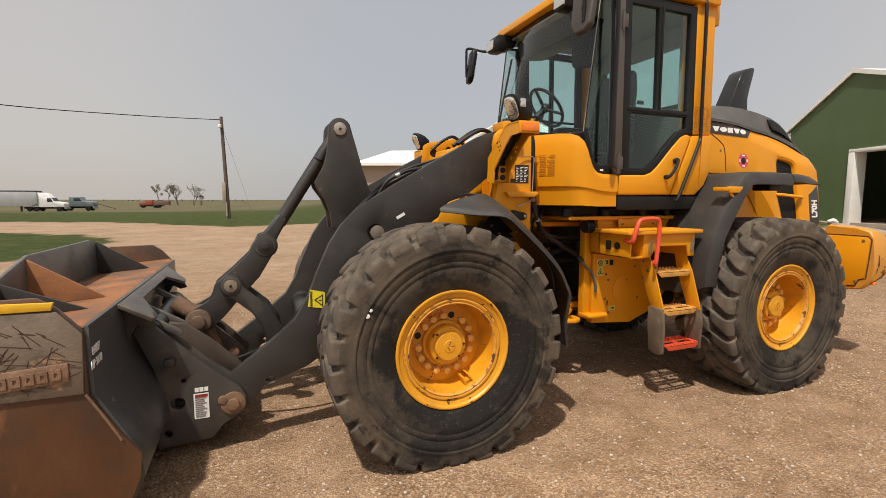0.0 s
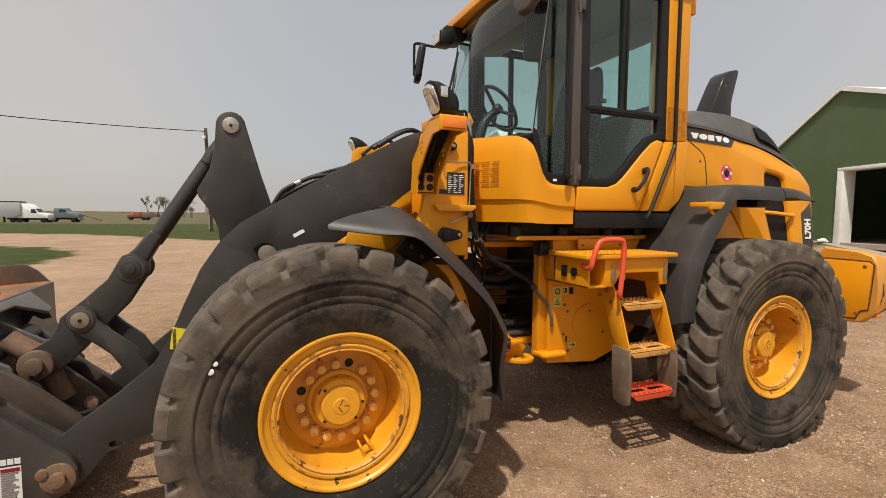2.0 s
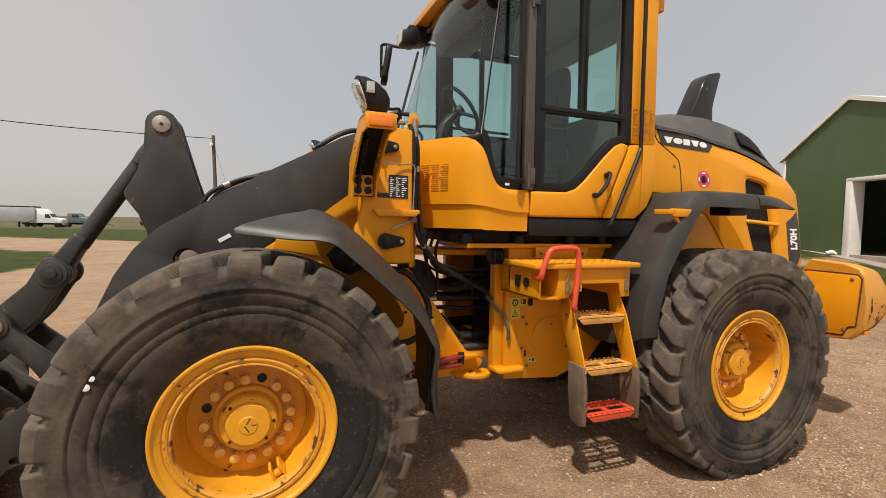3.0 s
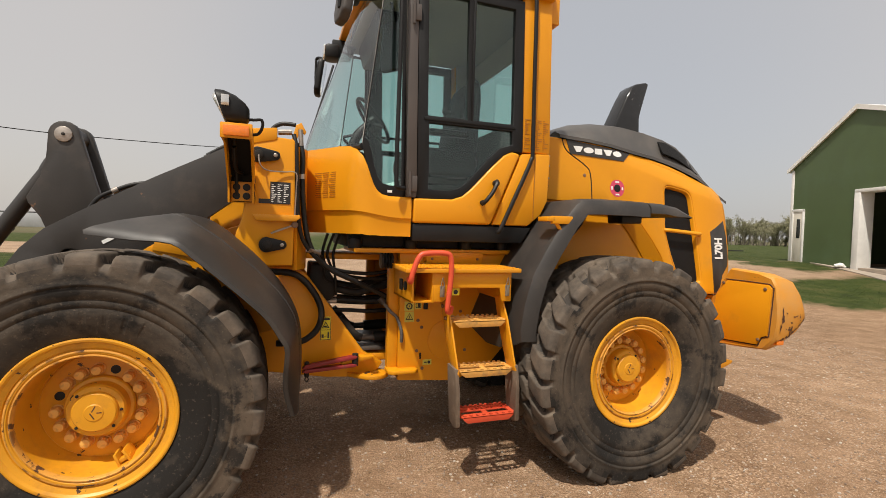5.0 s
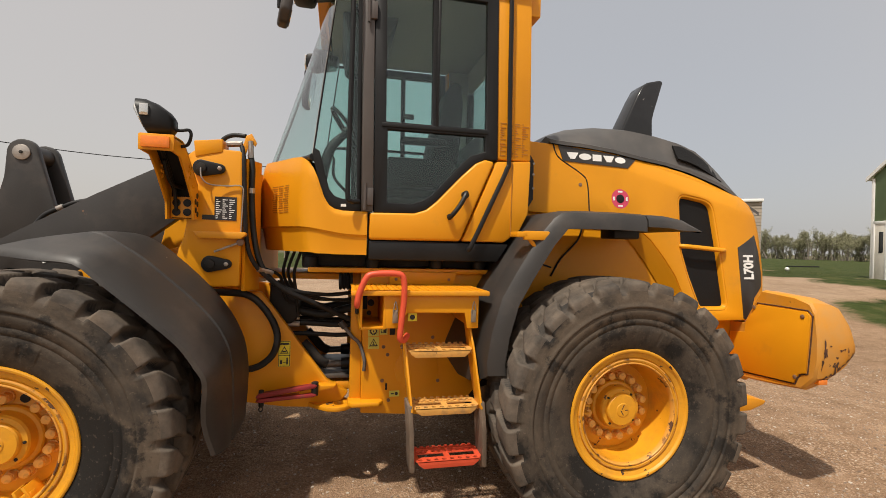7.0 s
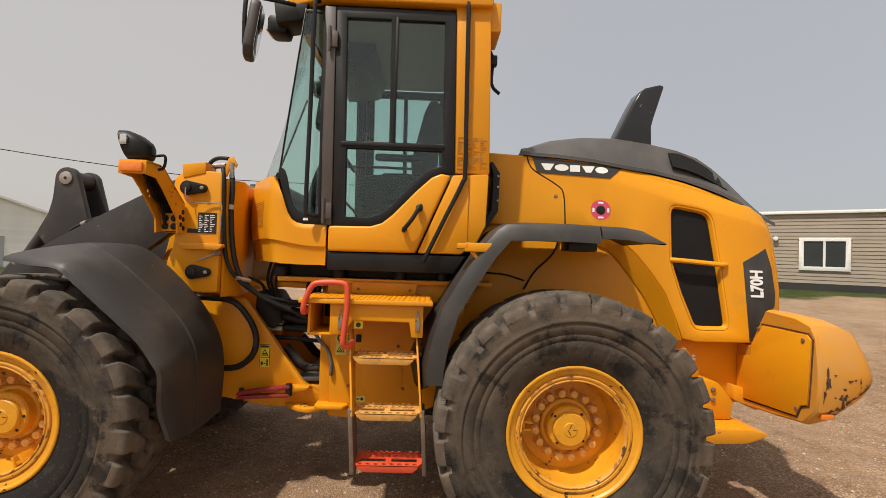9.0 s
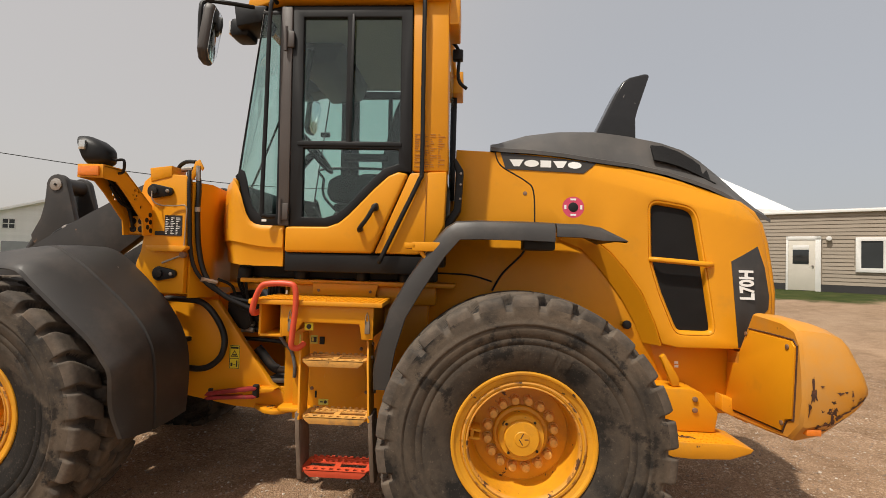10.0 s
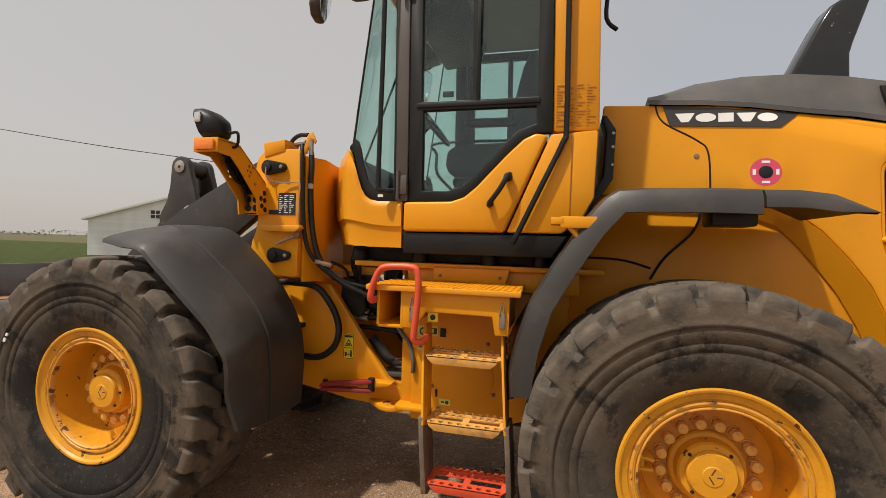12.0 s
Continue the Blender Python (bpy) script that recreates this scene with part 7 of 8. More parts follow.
# quick coupler
coupler_brown = surf("dusty_brown_coupler_steel", (0.060, 0.042, 0.030), 0.65, var=0.3, scale=5, fine=80, bump=0.15, dirt=(0.13, 0.085, 0.055), dirt_at=(0.5, 0.72), dirt_scale=4.0)
QC = [(-1.745, 0.80), (-1.735, 0.835), (-1.70, 0.85), (-1.64, 0.835), (-1.56, 0.75), (-1.38, 0.565), (-1.20, 0.41), (-1.16, 0.345), (-1.16, 0.27), (-1.20, 0.225), (-1.30, 0.17), (-1.36, 0.095), (-1.655, 0.075), (-1.66, 0.15), (-1.625, 0.28), (-1.625, 0.43), (-1.66, 0.58)]
qh1 = [(-1.54 + 0.040 * math.cos(a), 0.345 + 0.036 * math.sin(a)) for a in np.linspace(0, 2 * math.pi, 18)[:-1]]
qh2 = [(-1.60 + 0.022 * math.cos(a), 0.165 + 0.022 * math.sin(a)) for a in np.linspace(0, 2 * math.pi, 14)[:-1]]
qh3 = [(-1.505 + 0.014 * math.cos(a), 0.485 + 0.014 * math.sin(a)) for a in np.linspace(0, 2 * math.pi, 12)[:-1]]
for y0, y1 in ((-0.545, -0.50), (-0.41, -0.37), (0.37, 0.41), (0.50, 0.545)):
    cp = part("coupler_plate", panel_with_holes(QC, [qh1, qh2, qh3], y0, y1, 0.007), dusty_steel, loader, "dark grey quick coupler side plate")
    if y0 < -0.54:
        near_plate = cp
bm = disc((-1.235, -0.56, 0.305), 0.072, 0.03, n=24)
disc((-1.235, -0.585, 0.305), 0.036, 0.04, n=18, bm=bm)
disc((-1.295, -0.565, 0.335), 0.026, 0.03, n=14, bm=bm)
part("coupler_pin", bm, rust_pin, near_plate)
bm = prism([(-1.60, 0.585), (-1.54, 0.585), (-1.535, 0.64), (-1.60, 0.635)], -0.585, -0.54, 0.012)
part("coupler_lug", bm, grey_arm, near_plate)
bm = bars(-1.447, 0.245, -1.377, 0.375, -0.5475, 11, 0.4, 9)
lab = part("coupler_label", box(-1.455, -1.372, -0.5465, -0.5455, 0.235, 0.395, 0), print_white, near_plate, "white maker's label with lines of print")
part("label_print", bm, surf("grey_print", (0.25, 0.22, 0.20), 0.6, var=0.05, scale=4, fine=60, bump=0), lab)
part("label_head", box(-1.447, -1.377, -0.5480, -0.5466, 0.37, 0.388, 0), red_lock, lab)
bm = bmesh.new()
for i in range(3):
    prism([(-1.447 + 0.026 * i, 0.405), (-1.425 + 0.026 * i, 0.405), (-1.425 + 0.026 * i, 0.432), (-1.447 + 0.026 * i, 0.432)], -0.5475, -0.5455, 0, bm=bm)
part("maker_mark", bm, print_white, near_plate)
bm = tube([(-1.66, -0.5, 0.80), (-1.66, 0.5, 0.80)], 0.05, 16, 1)
tube([(-1.24, -0.5, 0.305), (-1.24, 0.5, 0.305)], 0.04, 16, 1, bm)
box(-1.62, -1.56, -0.5, 0.5, 0.20, 0.62, 0.01, bm)
part("coupler_cross", bm, grey_arm, loader)

# bucket
belly_paint = surf("smooth_bucket_grey", (0.062, 0.063, 0.064), 0.36, var=0.18, scale=2.0, fine=60, bump=0.04, dirt=(0.13, 0.10, 0.075), dirt_at=(0.56, 0.8), dirt_scale=3.0, speck=(0.16, 0.15, 0.14), speck_at=(0.70, 0.71), speck_scale=10.0)
side_out = [(-1.775, 1.01), (-1.86, 1.115), (-1.93, 1.165), (-2.25, 1.16), (-2.55, 1.00), (-2.95, 0.30), (-3.05, 0.06), (-2.80, 0.02), (-2.0, 0.02), (-1.78, 0.04), (-1.66, 0.15), (-1.60, 0.30), (-1.59, 0.42), (-1.66, 0.52), (-1.77, 0.72)]
bucket = part("bucket", prism([(-1.60, 0.42), (-1.585, 0.30), (-1.65, 0.14), (-1.78, 0.03), (-2.0, 0.0), (-3.10, 0.0), (-3.10, 0.03), (-2.0, 0.035), (-1.79, 0.07), (-1.69, 0.17), (-1.635, 0.30), (-1.64, 0.42), (-1.70, 0.52),
                               (-1.80, 0.72), (-1.81, 1.02), (-1.76, 1.03), (-1.755, 0.72), (-1.65, 0.52)], -1.235, 1.235, 0.006), belly_paint, loader, "large dark steel loader bucket with a rusty worn face")
for y0, y1, m in ((-1.262, -1.236, rust), (1.236, 1.262, rust)):
    part("bucket_side", prism(side_out, y0, y1, 0.006), m, bucket, "rusty bucket side plate")
wear = [(-1.775, 1.0), (-1.86, 1.105), (-2.3, 1.11), (-2.5, 0.98), (-2.62, 0.74), (-1.785, 0.735)]
part("wear_plate", prism(wear, -1.275, -1.263, 0.004), rust_scratched, bucket, "scratched grey-brown wear plate")
part("cast_badge", prism([(-1.83, 0.80), (-1.83, 0.885), (-2.10, 0.865), (-2.10, 0.78)], -1.284, -1.275, 0.006), rust_pin, bucket, "rusty cast badge")
bm = bmesh.new()
for i in range(5):
    x = -1.855 - 0.046 * i
    merge(bm, panel_with_holes([(x, 0.815 - 0.004 * i), (x, 0.862 - 0.004 * i), (x - 0.036, 0.860 - 0.004 * i), (x - 0.036, 0.813 - 0.004 * i)],
                               [[(x - 0.012, 0.828 - 0.004 * i), (x - 0.012, 0.848 - 0.004 * i), (x - 0.024, 0.846 - 0.004 * i), (x - 0.024, 0.826 - 0.004 * i)]], -1.289, -1.284, 0))
part("badge_mark", bm, rust_pin, bucket)
part("yellow_stripe", prism([(-1.875, 1.112), (-1.865, 1.145), (-2.25, 1.155), (-2.25, 1.112)], -1.279, -1.262, 0.003), surf("scuffed_stripe_yellow", (0.72, 0.42, 0.02), 0.5, var=0.1, scale=8, fine=80, bump=0.1,
     speck=(0.10, 0.07, 0.04), speck_at=(0.62, 0.64), speck_scale=14), bucket, "scuffed yellow stripe")
bm = grid_sheet([[(-1.775, y, 1.02), (-1.80, y, 1.035), (-2.20, y, 1.0)] for y in (-1.235, 0.0, 1.235)], 0.02)
part("top_plate", bm, surf("orange_rust_plate", (0.30, 0.125, 0.05), 0.65, var=0.3, scale=4, fine=60, bump=0.2, dirt=(0.11, 0.085, 0.07), dirt_at=(0.46, 0.60), dirt_scale=3.0), bucket, "rust-orange top plate")
GU = [(-1.235, 0.98), (1.235, 0.98), (1.235, 1.10), (0.55, 1.275), (-0.52, 1.275), (-1.235, 1.10)]
part("spill_guard", prism(GU, -2.225, -2.205, 0.006, "x"), guard_metal, bucket, "worn grey metal spill guard")
for y, h in ((-0.86, 1.178), (-0.545, 1.258), (0.66, 1.255)):
    part("gusset", prism([(-2.205, 1.0), (-1.86, 1.03), (-2.205, h)], y - 0.008, y + 0.008, 0.003), bpy.data.materials["orange_rust_plate"] if -0.8 < y < 0 else grey_arm, bucket, "upright stiffening gusset")
part("inner_back", grid_sheet([[(-2.21, y, 1.0), (-1.95, y, 0.75), (-1.85, y, 0.45), (-1.9, y, 0.2), (-2.1, y, 0.05)] for y in (-1.235, 1.235)], 0.02), rust, bucket)
bm = prism([(-0.78, 0), (0.78, 0), (0.70, 0.18), (0.60, 0.19), (0.42, 0.06), (-0.42, 0.06), (-0.60, 0.19), (-0.70, 0.18)], 0, 0.022, 0.004, "z")
for v in bm.verts:
    y, d, up = v.co
    v.co = (-1.768 + d * 0.80 + up * 0.6, y, 1.008 - d * 0.60 + up * 0.8)
part("coupler_hook", bm, hook_metal, bucket, "dark steel coupler hook with bare edges")
for y in (-0.65, 0.65):
    part("hook_plate", prism([(-1.76, 1.0), (-1.62, 0.90), (-1.60, 0.86), (-1.65, 0.85), (-1.70, 0.88), (-1.755, 0.78)], y - 0.012, y + 0.012, 0.003), grey_arm, bucket)
for y, z in ((-0.30, 0.70), (0.24, 0.70)):
    part("coupler_line", tube([(-1.55, y, z), (-1.46, y + 0.02, z - 0.06), (-1.36, y + 0.03, z - 0.18), (-1.22, y + 0.02, z - 0.28)], 0.008, 8, 4), rubber_hose, loader)
FRAME = [(-1.60, 0.80), (-1.50, 0.78), (-1.36, 0.66), (-1.22, 0.52), (-1.14, 0.42), (-1.17, 0.36), (-1.34, 0.30), (-1.55, 0.40)]
for y0, y1 in ((0.06, 0.10), (0.28, 0.33), (-0.33, -0.28)):
    part("coupler_frame", prism(FRAME, y0, y1, 0.006), coupler_brown, loader, "dark brown dusty coupler frame plate")
part("coupler_floor", prism([(-1.58, 0.60), (-1.20, 0.36), (-1.22, 0.33), (-1.60, 0.57)], -0.36, 0.36, 0.004), coupler_brown, loader)
part("frame_pin", disc((-1.245, 0.055, 0.455), 0.036, -0.03, n=18), rust_pin, loader)
for y in (-0.44, -0.22, 0.30):
    part("hook_bar", prism([(-1.76, 0.93), (-1.52, 0.78), (-1.50, 0.75), (-1.54, 0.745), (-1.765, 0.885)], y - 0.014, y + 0.014, 0.004), hook_metal, bucket)
REAR = Matrix.Rotation(radians(90), 4, "Z") @ Matrix.Rotation(radians(90), 4, "X")  # a flat thing turned to face the loader
for text, z in (("L6407", 0.91), ("HP 3170", 0.85)):
    lettering("bucket_print", text, 0.055, Matrix.Translation((-1.7535, -1.185, z)) @ REAR, print_white, bucket, 0.0015, 0.8)
part("back_seam", tube([(-1.66, -1.27, 0.50), (-1.72, -1.27, 0.62), (-1.78, -1.27, 0.73)], 0.006, 6, 3), rust_pin, bucket)

rnd = random.Random(21)
bm = bmesh.new()
for _ in range(60):
    x, z = rnd.uniform(-2.2, -1.82), rnd.uniform(0.77, 1.07)
    ln, a = rnd.uniform(0.02, 0.13), rnd.choice((rnd.uniform(-35, 25), rnd.uniform(-80, 80), rnd.uniform(20, 60)))
    box(-ln / 2, ln / 2, -0.0012, 0.0012, -0.0011, 0.0011, 0, bm, Matrix.Translation((x, -1.2755, z)) @ Matrix.Rotation(radians(a), 4, "Y"))
tagged(part("scratch", bm, rust_dark, bucket, "dark scratches in the wear plate"), kind="stuff")


# ---- surroundings ----
green_siding = surf("dark_green_siding", (0.074, 0.112, 0.042), 0.55, var=0.07, scale=1.5, fine=40, bump=0.04, dirt=(0.09, 0.14, 0.07), dirt_scale=0.8, dirt_at=(0.5, 0.9))
beige_siding = surf("beige_siding", (0.34, 0.285, 0.225), 0.7, var=0.06, scale=1.5, fine=60, bump=0.05, random_tone=0.05)
white_siding = surf("white_siding", (0.86, 0.855, 0.83), 0.6, var=0.06, scale=1.2, fine=40, bump=0.05, random_tone=0.04)
white_metal = surf("white_metal_roof", (0.80, 0.80, 0.79), 0.4, var=0.05, scale=1.0, fine=30, bump=0.03)
skirt_mat = surf("dark_skirting", (0.035, 0.033, 0.033), 0.7, var=0.2, scale=3, fine=60, bump=0.1)
concrete = surf("pale_concrete", (0.36, 0.30, 0.24), 0.9, var=0.15, scale=2, fine=50, bump=0.15)
shade_and_plank_mat = surf("barn_shade_and_plank_dark", (0.02, 0.02, 0.02), 0.9, var=0.2, scale=2, fine=20, bump=0.0)
window_glass = surf("dark_window_glass", (0.03, 0.035, 0.037), 0.08, var=0.2, scale=1, fine=4, bump=0.0)
door_paint = surf("pale_door_paint", (0.66, 0.62, 0.54), 0.5, var=0.04, scale=3, fine=50, bump=0.03)


# green barn: gable along its own x, from the left corner
barn = thing("green_barn", "dark green metal barn with white trim and an open doorway", "barn", (20.5, 10.0, 0.75))
BROT = math.atan2(-0.942, -0.336)
barn.rotation_euler = (0, 0, BROT)
wall = [(0.13, -0.2), (3.35, -0.2), (3.35, 2.62), (6.6, 2.62), (6.6, -0.2), (8.2, -0.2), (8.2, 3.85), (3.03, 5.50), (0.13, 3.78)]
part("gable_wall", prism(wall, 0.0, 0.22, 0.0), green_siding, barn)
part("side_wall", box(0.13, 0.33, 0.22, 14, -0.2, 3.76, 0), green_siding, barn)
part("far_wall", box(8.0, 8.2, 0.22, 14, -0.2, 3.85, 0), green_siding, barn)
# near-black back wall: the barn's inner shade is put into its colour
part("back_wall", box(0, 8.2, 14, 14.2, -0.2, 3.85, 0), shade_and_plank_mat, barn)
part("barn_floor", box(0.2, 8.0, 0.0, 14, -0.15, 0.02, 0), concrete, barn)
bm = prism([(-0.12, 3.65), (3.03, 5.50), (8.4, 3.78), (8.4, 3.87), (3.03, 5.63), (-0.12, 3.77)], -0.07, 14.3, 0.0)
part("roof", bm, white_metal, barn, "pale metal roof")
bm = prism([(-0.13, 3.62), (3.03, 5.47), (8.4, 3.76), (8.4, 3.88), (3.03, 5.64), (-0.13, 3.765)], -0.10, -0.07, 0.0)
part("rake_trim", bm, white_paint, barn)
part("corner_trim", box(0.08, 0.20, -0.03, 0.25, -0.2, 3.70, 0.005), white_paint, barn)
bm = box(3.12, 3.36, -0.06, 0.42, -0.2, 2.62, 0.006)
box(6.58, 6.74, -0.06, 0.35, -0.2, 2.62, 0.006, bm)
box(3.12, 6.74, -0.06, 0.42, 2.58, 2.70, 0.006, bm)
part("doorway_trim", bm, white_paint, barn)
sd = part("side_door", box(0.30, 0.78, -0.04, 0.0, 0.0, 2.04, 0.006), door_paint, barn, "white walk-in door with a narrow window")
part("door_window", box(0.50, 0.68, -0.05, -0.038, 1.0, 1.75, 0.003), window_glass, sd)
bm = box(0.22, 0.30, -0.06, 0.0, 0.0, 2.14, 0.004)
box(0.78, 0.85, -0.06, 0.0, 0.0, 2.14, 0.004, bm)
box(0.22, 0.85, -0.06, 0.0, 2.04, 2.14, 0.004, bm)
part("door_trim", bm, white_paint, barn)
part("barrel_inside", revolve([(0, 0), (0.28, 0), (0.29, 0.45), (0.28, 0.9), (0, 0.9)], 20), dark_iron, barn).matrix_local = Matrix.Translation((4.6, 3.0, 0.02)) @ Matrix.Rotation(radians(90), 4, "X")
for o in [c for c in barn.children if c.name.startswith("barrel_inside")]:
    o.name = "drum"
rows = []
along, inward = Vector((math.cos(BROT), math.sin(BROT), 0)), Vector((-math.sin(BROT), math.cos(BROT), 0))
for i in range(15):
    x = 1.3 + 0.48 * i
    depth = min(0.8, 0.17 * (x - 1.15))
    row = []
    for k in range(5):
        p = Vector((20.5, 10.0, 0)) + along * x - inward * (0.02 + depth * k / 4)
        row.append((p.x, p.y, ground_height(p.x, p.y) + 0.012 - 0.002 * k))
    rows.append(row)
apron = part("apron", grid_sheet(rows, 0.03), concrete)
tagged(apron, "pale concrete apron before the barn", "paving", kind="structure")

bag = thing("white_lump", "small crumpled white bag at the foot of the barn wall", "bag", tuple(Vector((20.5, 10.0, 0.78)) + along * 2.84 - inward * 0.17))
bm = bmesh.new()
bmesh.ops.create_icosphere(bm, subdivisions=3, radius=0.15)
for v in bm.verts:
    v.co *= 1 + 0.35 * noise.noise(v.co * 9)
    v.co.x *= 1.25
    v.co.z = max(-0.03, v.co.z * 0.8)
part("bag_skin", bm, white_paint, bag)
ball = thing("lawn_ball", "small white ball lying on the lawn", "ball", (23.0, 15.4, ground_height(23.0, 15.4) + 0.09))
bm = bmesh.new()
bmesh.ops.create_icosphere(bm, subdivisions=3, radius=0.10)
part("ball_skin", bm, white_paint, ball)
plank = thing("dark_plank", "dark weathered plank lying in the grass", "plank", (31.0, 21.3, ground_height(31.0, 21.3) + 0.03))
part("board", prism([(-1.25, -0.10), (1.20, -0.13), (1.25, 0.08), (-1.2, 0.12)], 0.0, 0.07, 0.01, "z"), shade_and_plank_mat, plank)

# beige wing with a door and a window
wing = thing("beige_house_wing", "low beige house wing with lap siding, white trimmed window and door", "house", (17.045, 15.39, 0.72))
wing.rotation_euler = (0, 0, -radians(37))
part("wall", box(-4.6, 3.02, 0.02, 0.2, 0.35, 3.2, 0), beige_siding, wing)
part("side_wall", box(-4.6, -4.4, 0.2, 7, 0.3, 3.2, 0), beige_siding, wing)
part("side_wall", box(2.82, 3.02, 0.2, 7, -0.4, 3.2, 0), beige_siding, wing)
part("skirting", box(-4.6, 3.02, -0.01, 0.2, -0.4, 0.36, 0), skirt_mat, wing)
part("roof_trim", box(-4.7, 3.07, -0.12, 0.3, 3.17, 3.27, 0.01), white_paint, wing)
part("roof", prism([(-0.1, 3.25), (7, 3.6), (7, 3.68), (-0.1, 3.30)], -4.7, 3.07, 0.0, "x"), white_metal, wing)
lap = None
for i in range(19):
    z = 0.36 + 0.148 * i
    for xa, xb in ((-4.6, -1.79), (-0.62, 0.32), (2.02, 3.02)) if z < 2.1 and z > 0.2 else ((-4.6, 3.02),):
        if z > 0.3 and z < 1.0 and xa == -0.62:
            xb = 2.02
        if lap is None or abs(lap_len - (xb - xa)) > 1e-6:
            lap = part("siding_board", prism([(-0.016, 0.0), (0.018, 0.0), (0.018, 0.148), (0.004, 0.148)], 0, xb - xa, 0, "x"), beige_siding, wing)
            lap_len = xb - xa
            lap.matrix_local = Matrix.Translation((xa, 0, z))
        else:
            share("siding_board", lap, wing, Matrix.Translation((xa, 0, z)))
hd = part("house_door", box(-1.70, -0.84, -0.05, 0.03, 0.10, 2.12, 0.008), door_paint, wing, "pale door with a curtained window")
part("door_pane", box(-1.56, -1.04, -0.062, -0.045, 1.15, 1.90, 0.004), window_glass, hd)
part("curtain", box(-1.56, -1.04, -0.066, -0.060, 1.72, 1.90, 0.002), white_paint, hd)
part("door_knob", disc((-0.92, -0.05, 1.08), 0.035, -0.05, n=14), steel, hd)
bm = box(-1.78, -1.70, -0.07, 0.03, 0.05, 2.26, 0.006)
box(-0.84, -0.66, -0.07, 0.03, 0.05, 2.26, 0.006, bm)
box(-1.78, -0.66, -0.07, 0.03, 2.12, 2.26, 0.006, bm)
part("door_trim", bm, white_paint, hd)
hw = part("house_window", panel_with_holes([(0.36, 0.88), (1.98, 0.88), (1.98, 2.20), (0.36, 2.20)], [[(0.52, 1.04), (1.13, 1.04), (1.13, 2.06), (0.52, 2.06)], [(1.21, 1.04), (1.82, 1.04), (1.82, 2.06), (1.21, 2.06)]], -0.07, 0.03, 0.006), white_paint, wing, "white framed slider window")
part("pane", box(0.50, 1.15, -0.03, -0.02, 1.02, 2.08, 0), window_glass, hw)
part("pane", box(1.19, 1.84, -0.03, -0.02, 1.02, 2.08, 0), window_glass, hw)
bm = disc((-0.42, -0.16, 2.16), 0.09, 0.14, n=16, bev=0.02)
part("porch_lamp", bm, white_paint, wing)
part("door_step", box(-2.2, -0.3, -1.0, 0.0, -0.3, 0.06, 0.01), concrete, wing)

# white roofed main house behind the wing, and a second one farther off
def metal_roof_house(name, label, at, rot, w, eave, ridge, depth, wall_mat, hip=0.0):
    h = thing(name, label, "house", at)
    h.rotation_euler = (0, 0, rot)
    part("wall", box(0, w, 0.3, 2 * depth - 0.3, -0.5, eave, 0), wall_mat, h)
    roof = prism([(-0.25, eave - 0.12), (depth, ridge), (2 * depth + 0.25, eave - 0.12), (2 * depth + 0.25, eave + 0.02), (depth, ridge + 0.12), (-0.25, eave + 0.02)], -0.35, w + 0.35, 0, "x")
    for v in roof.verts:
        if v.co.x < 0 and v.co.z > eave + 0.3:
            v.co.x += hip
    part("roof", roof, white_metal, h)
    bm = bmesh.new()
    sl = math.atan2(ridge - eave + 0.1, depth + 0.25)
    for i in range(int(hip / 0.4), int(w / 0.4)):
        box(-0.015, 0.015, 0, math.hypot(depth + 0.25, ridge - eave + 0.1), 0, 0.03, 0, bm, Matrix.Translation((0.2 + 0.4 * i, -0.25, eave + 0.02)) @ Matrix.Rotation(sl, 4, "X"))
    part("roof_seam", bm, white_metal, h)
    part("fascia", box(-0.37, w + 0.37, -0.29, -0.24, eave - 0.16, eave + 0.03, 0), white_paint, h)
    return h


metal_roof_house("white_roofed_house", "beige house with a white metal roof", (12.3, 17.2, 0.7), radians(2), 3.7, 3.42, 6.4, 7.0, beige_siding, 3.2)
metal_roof_house("far_house", "pale house with a white metal roof behind the loader", (6.0, 30.0, 0.95), radians(-24), 9.0, 3.20, 4.5, 5.0, beige_siding, 2.0)

# white barn
wb = thing("white_barn", "white clapboard barn with a small four-pane window", "barn", (-28.6, 29.4, 0.0))
wb.rotation_euler = (0, 0, radians(37))
part("gable_wall", prism([(-6.6, -0.3), (6.6, -0.3), (6.6, 2.85), (0, 5.15), (-6.6, 2.85)], 0.0, 0.2, 0), white_siding, wb)
part("side_wall", box(-6.6, -6.4, 0.2, 16, -0.3, 2.85, 0), white_siding, wb)
part("roof", prism([(-6.95, 2.72), (0, 5.15), (6.95, 2.72), (6.95, 2.86), (0, 5.32), (-6.95, 2.86)], -0.3, 16, 0), white_metal, wb)
for i in range(26):
    z = 0.0 + 0.2 * i
    half = 6.6 if z < 2.85 else 6.6 * (5.1 - z) / 2.25
    if half > 0.3:
        part("clapboard", prism([(-0.02, 0.0), (0.0, 0.0), (0.0, 0.2)], -half, half, 0, "x"), white_siding, wb).matrix_local = Matrix.Translation((0, 0, z))
def pane_at(x0, z0):
    return [(x0, z0), (x0 + 0.29, z0), (x0 + 0.29, z0 + 0.29), (x0, z0 + 0.29)]


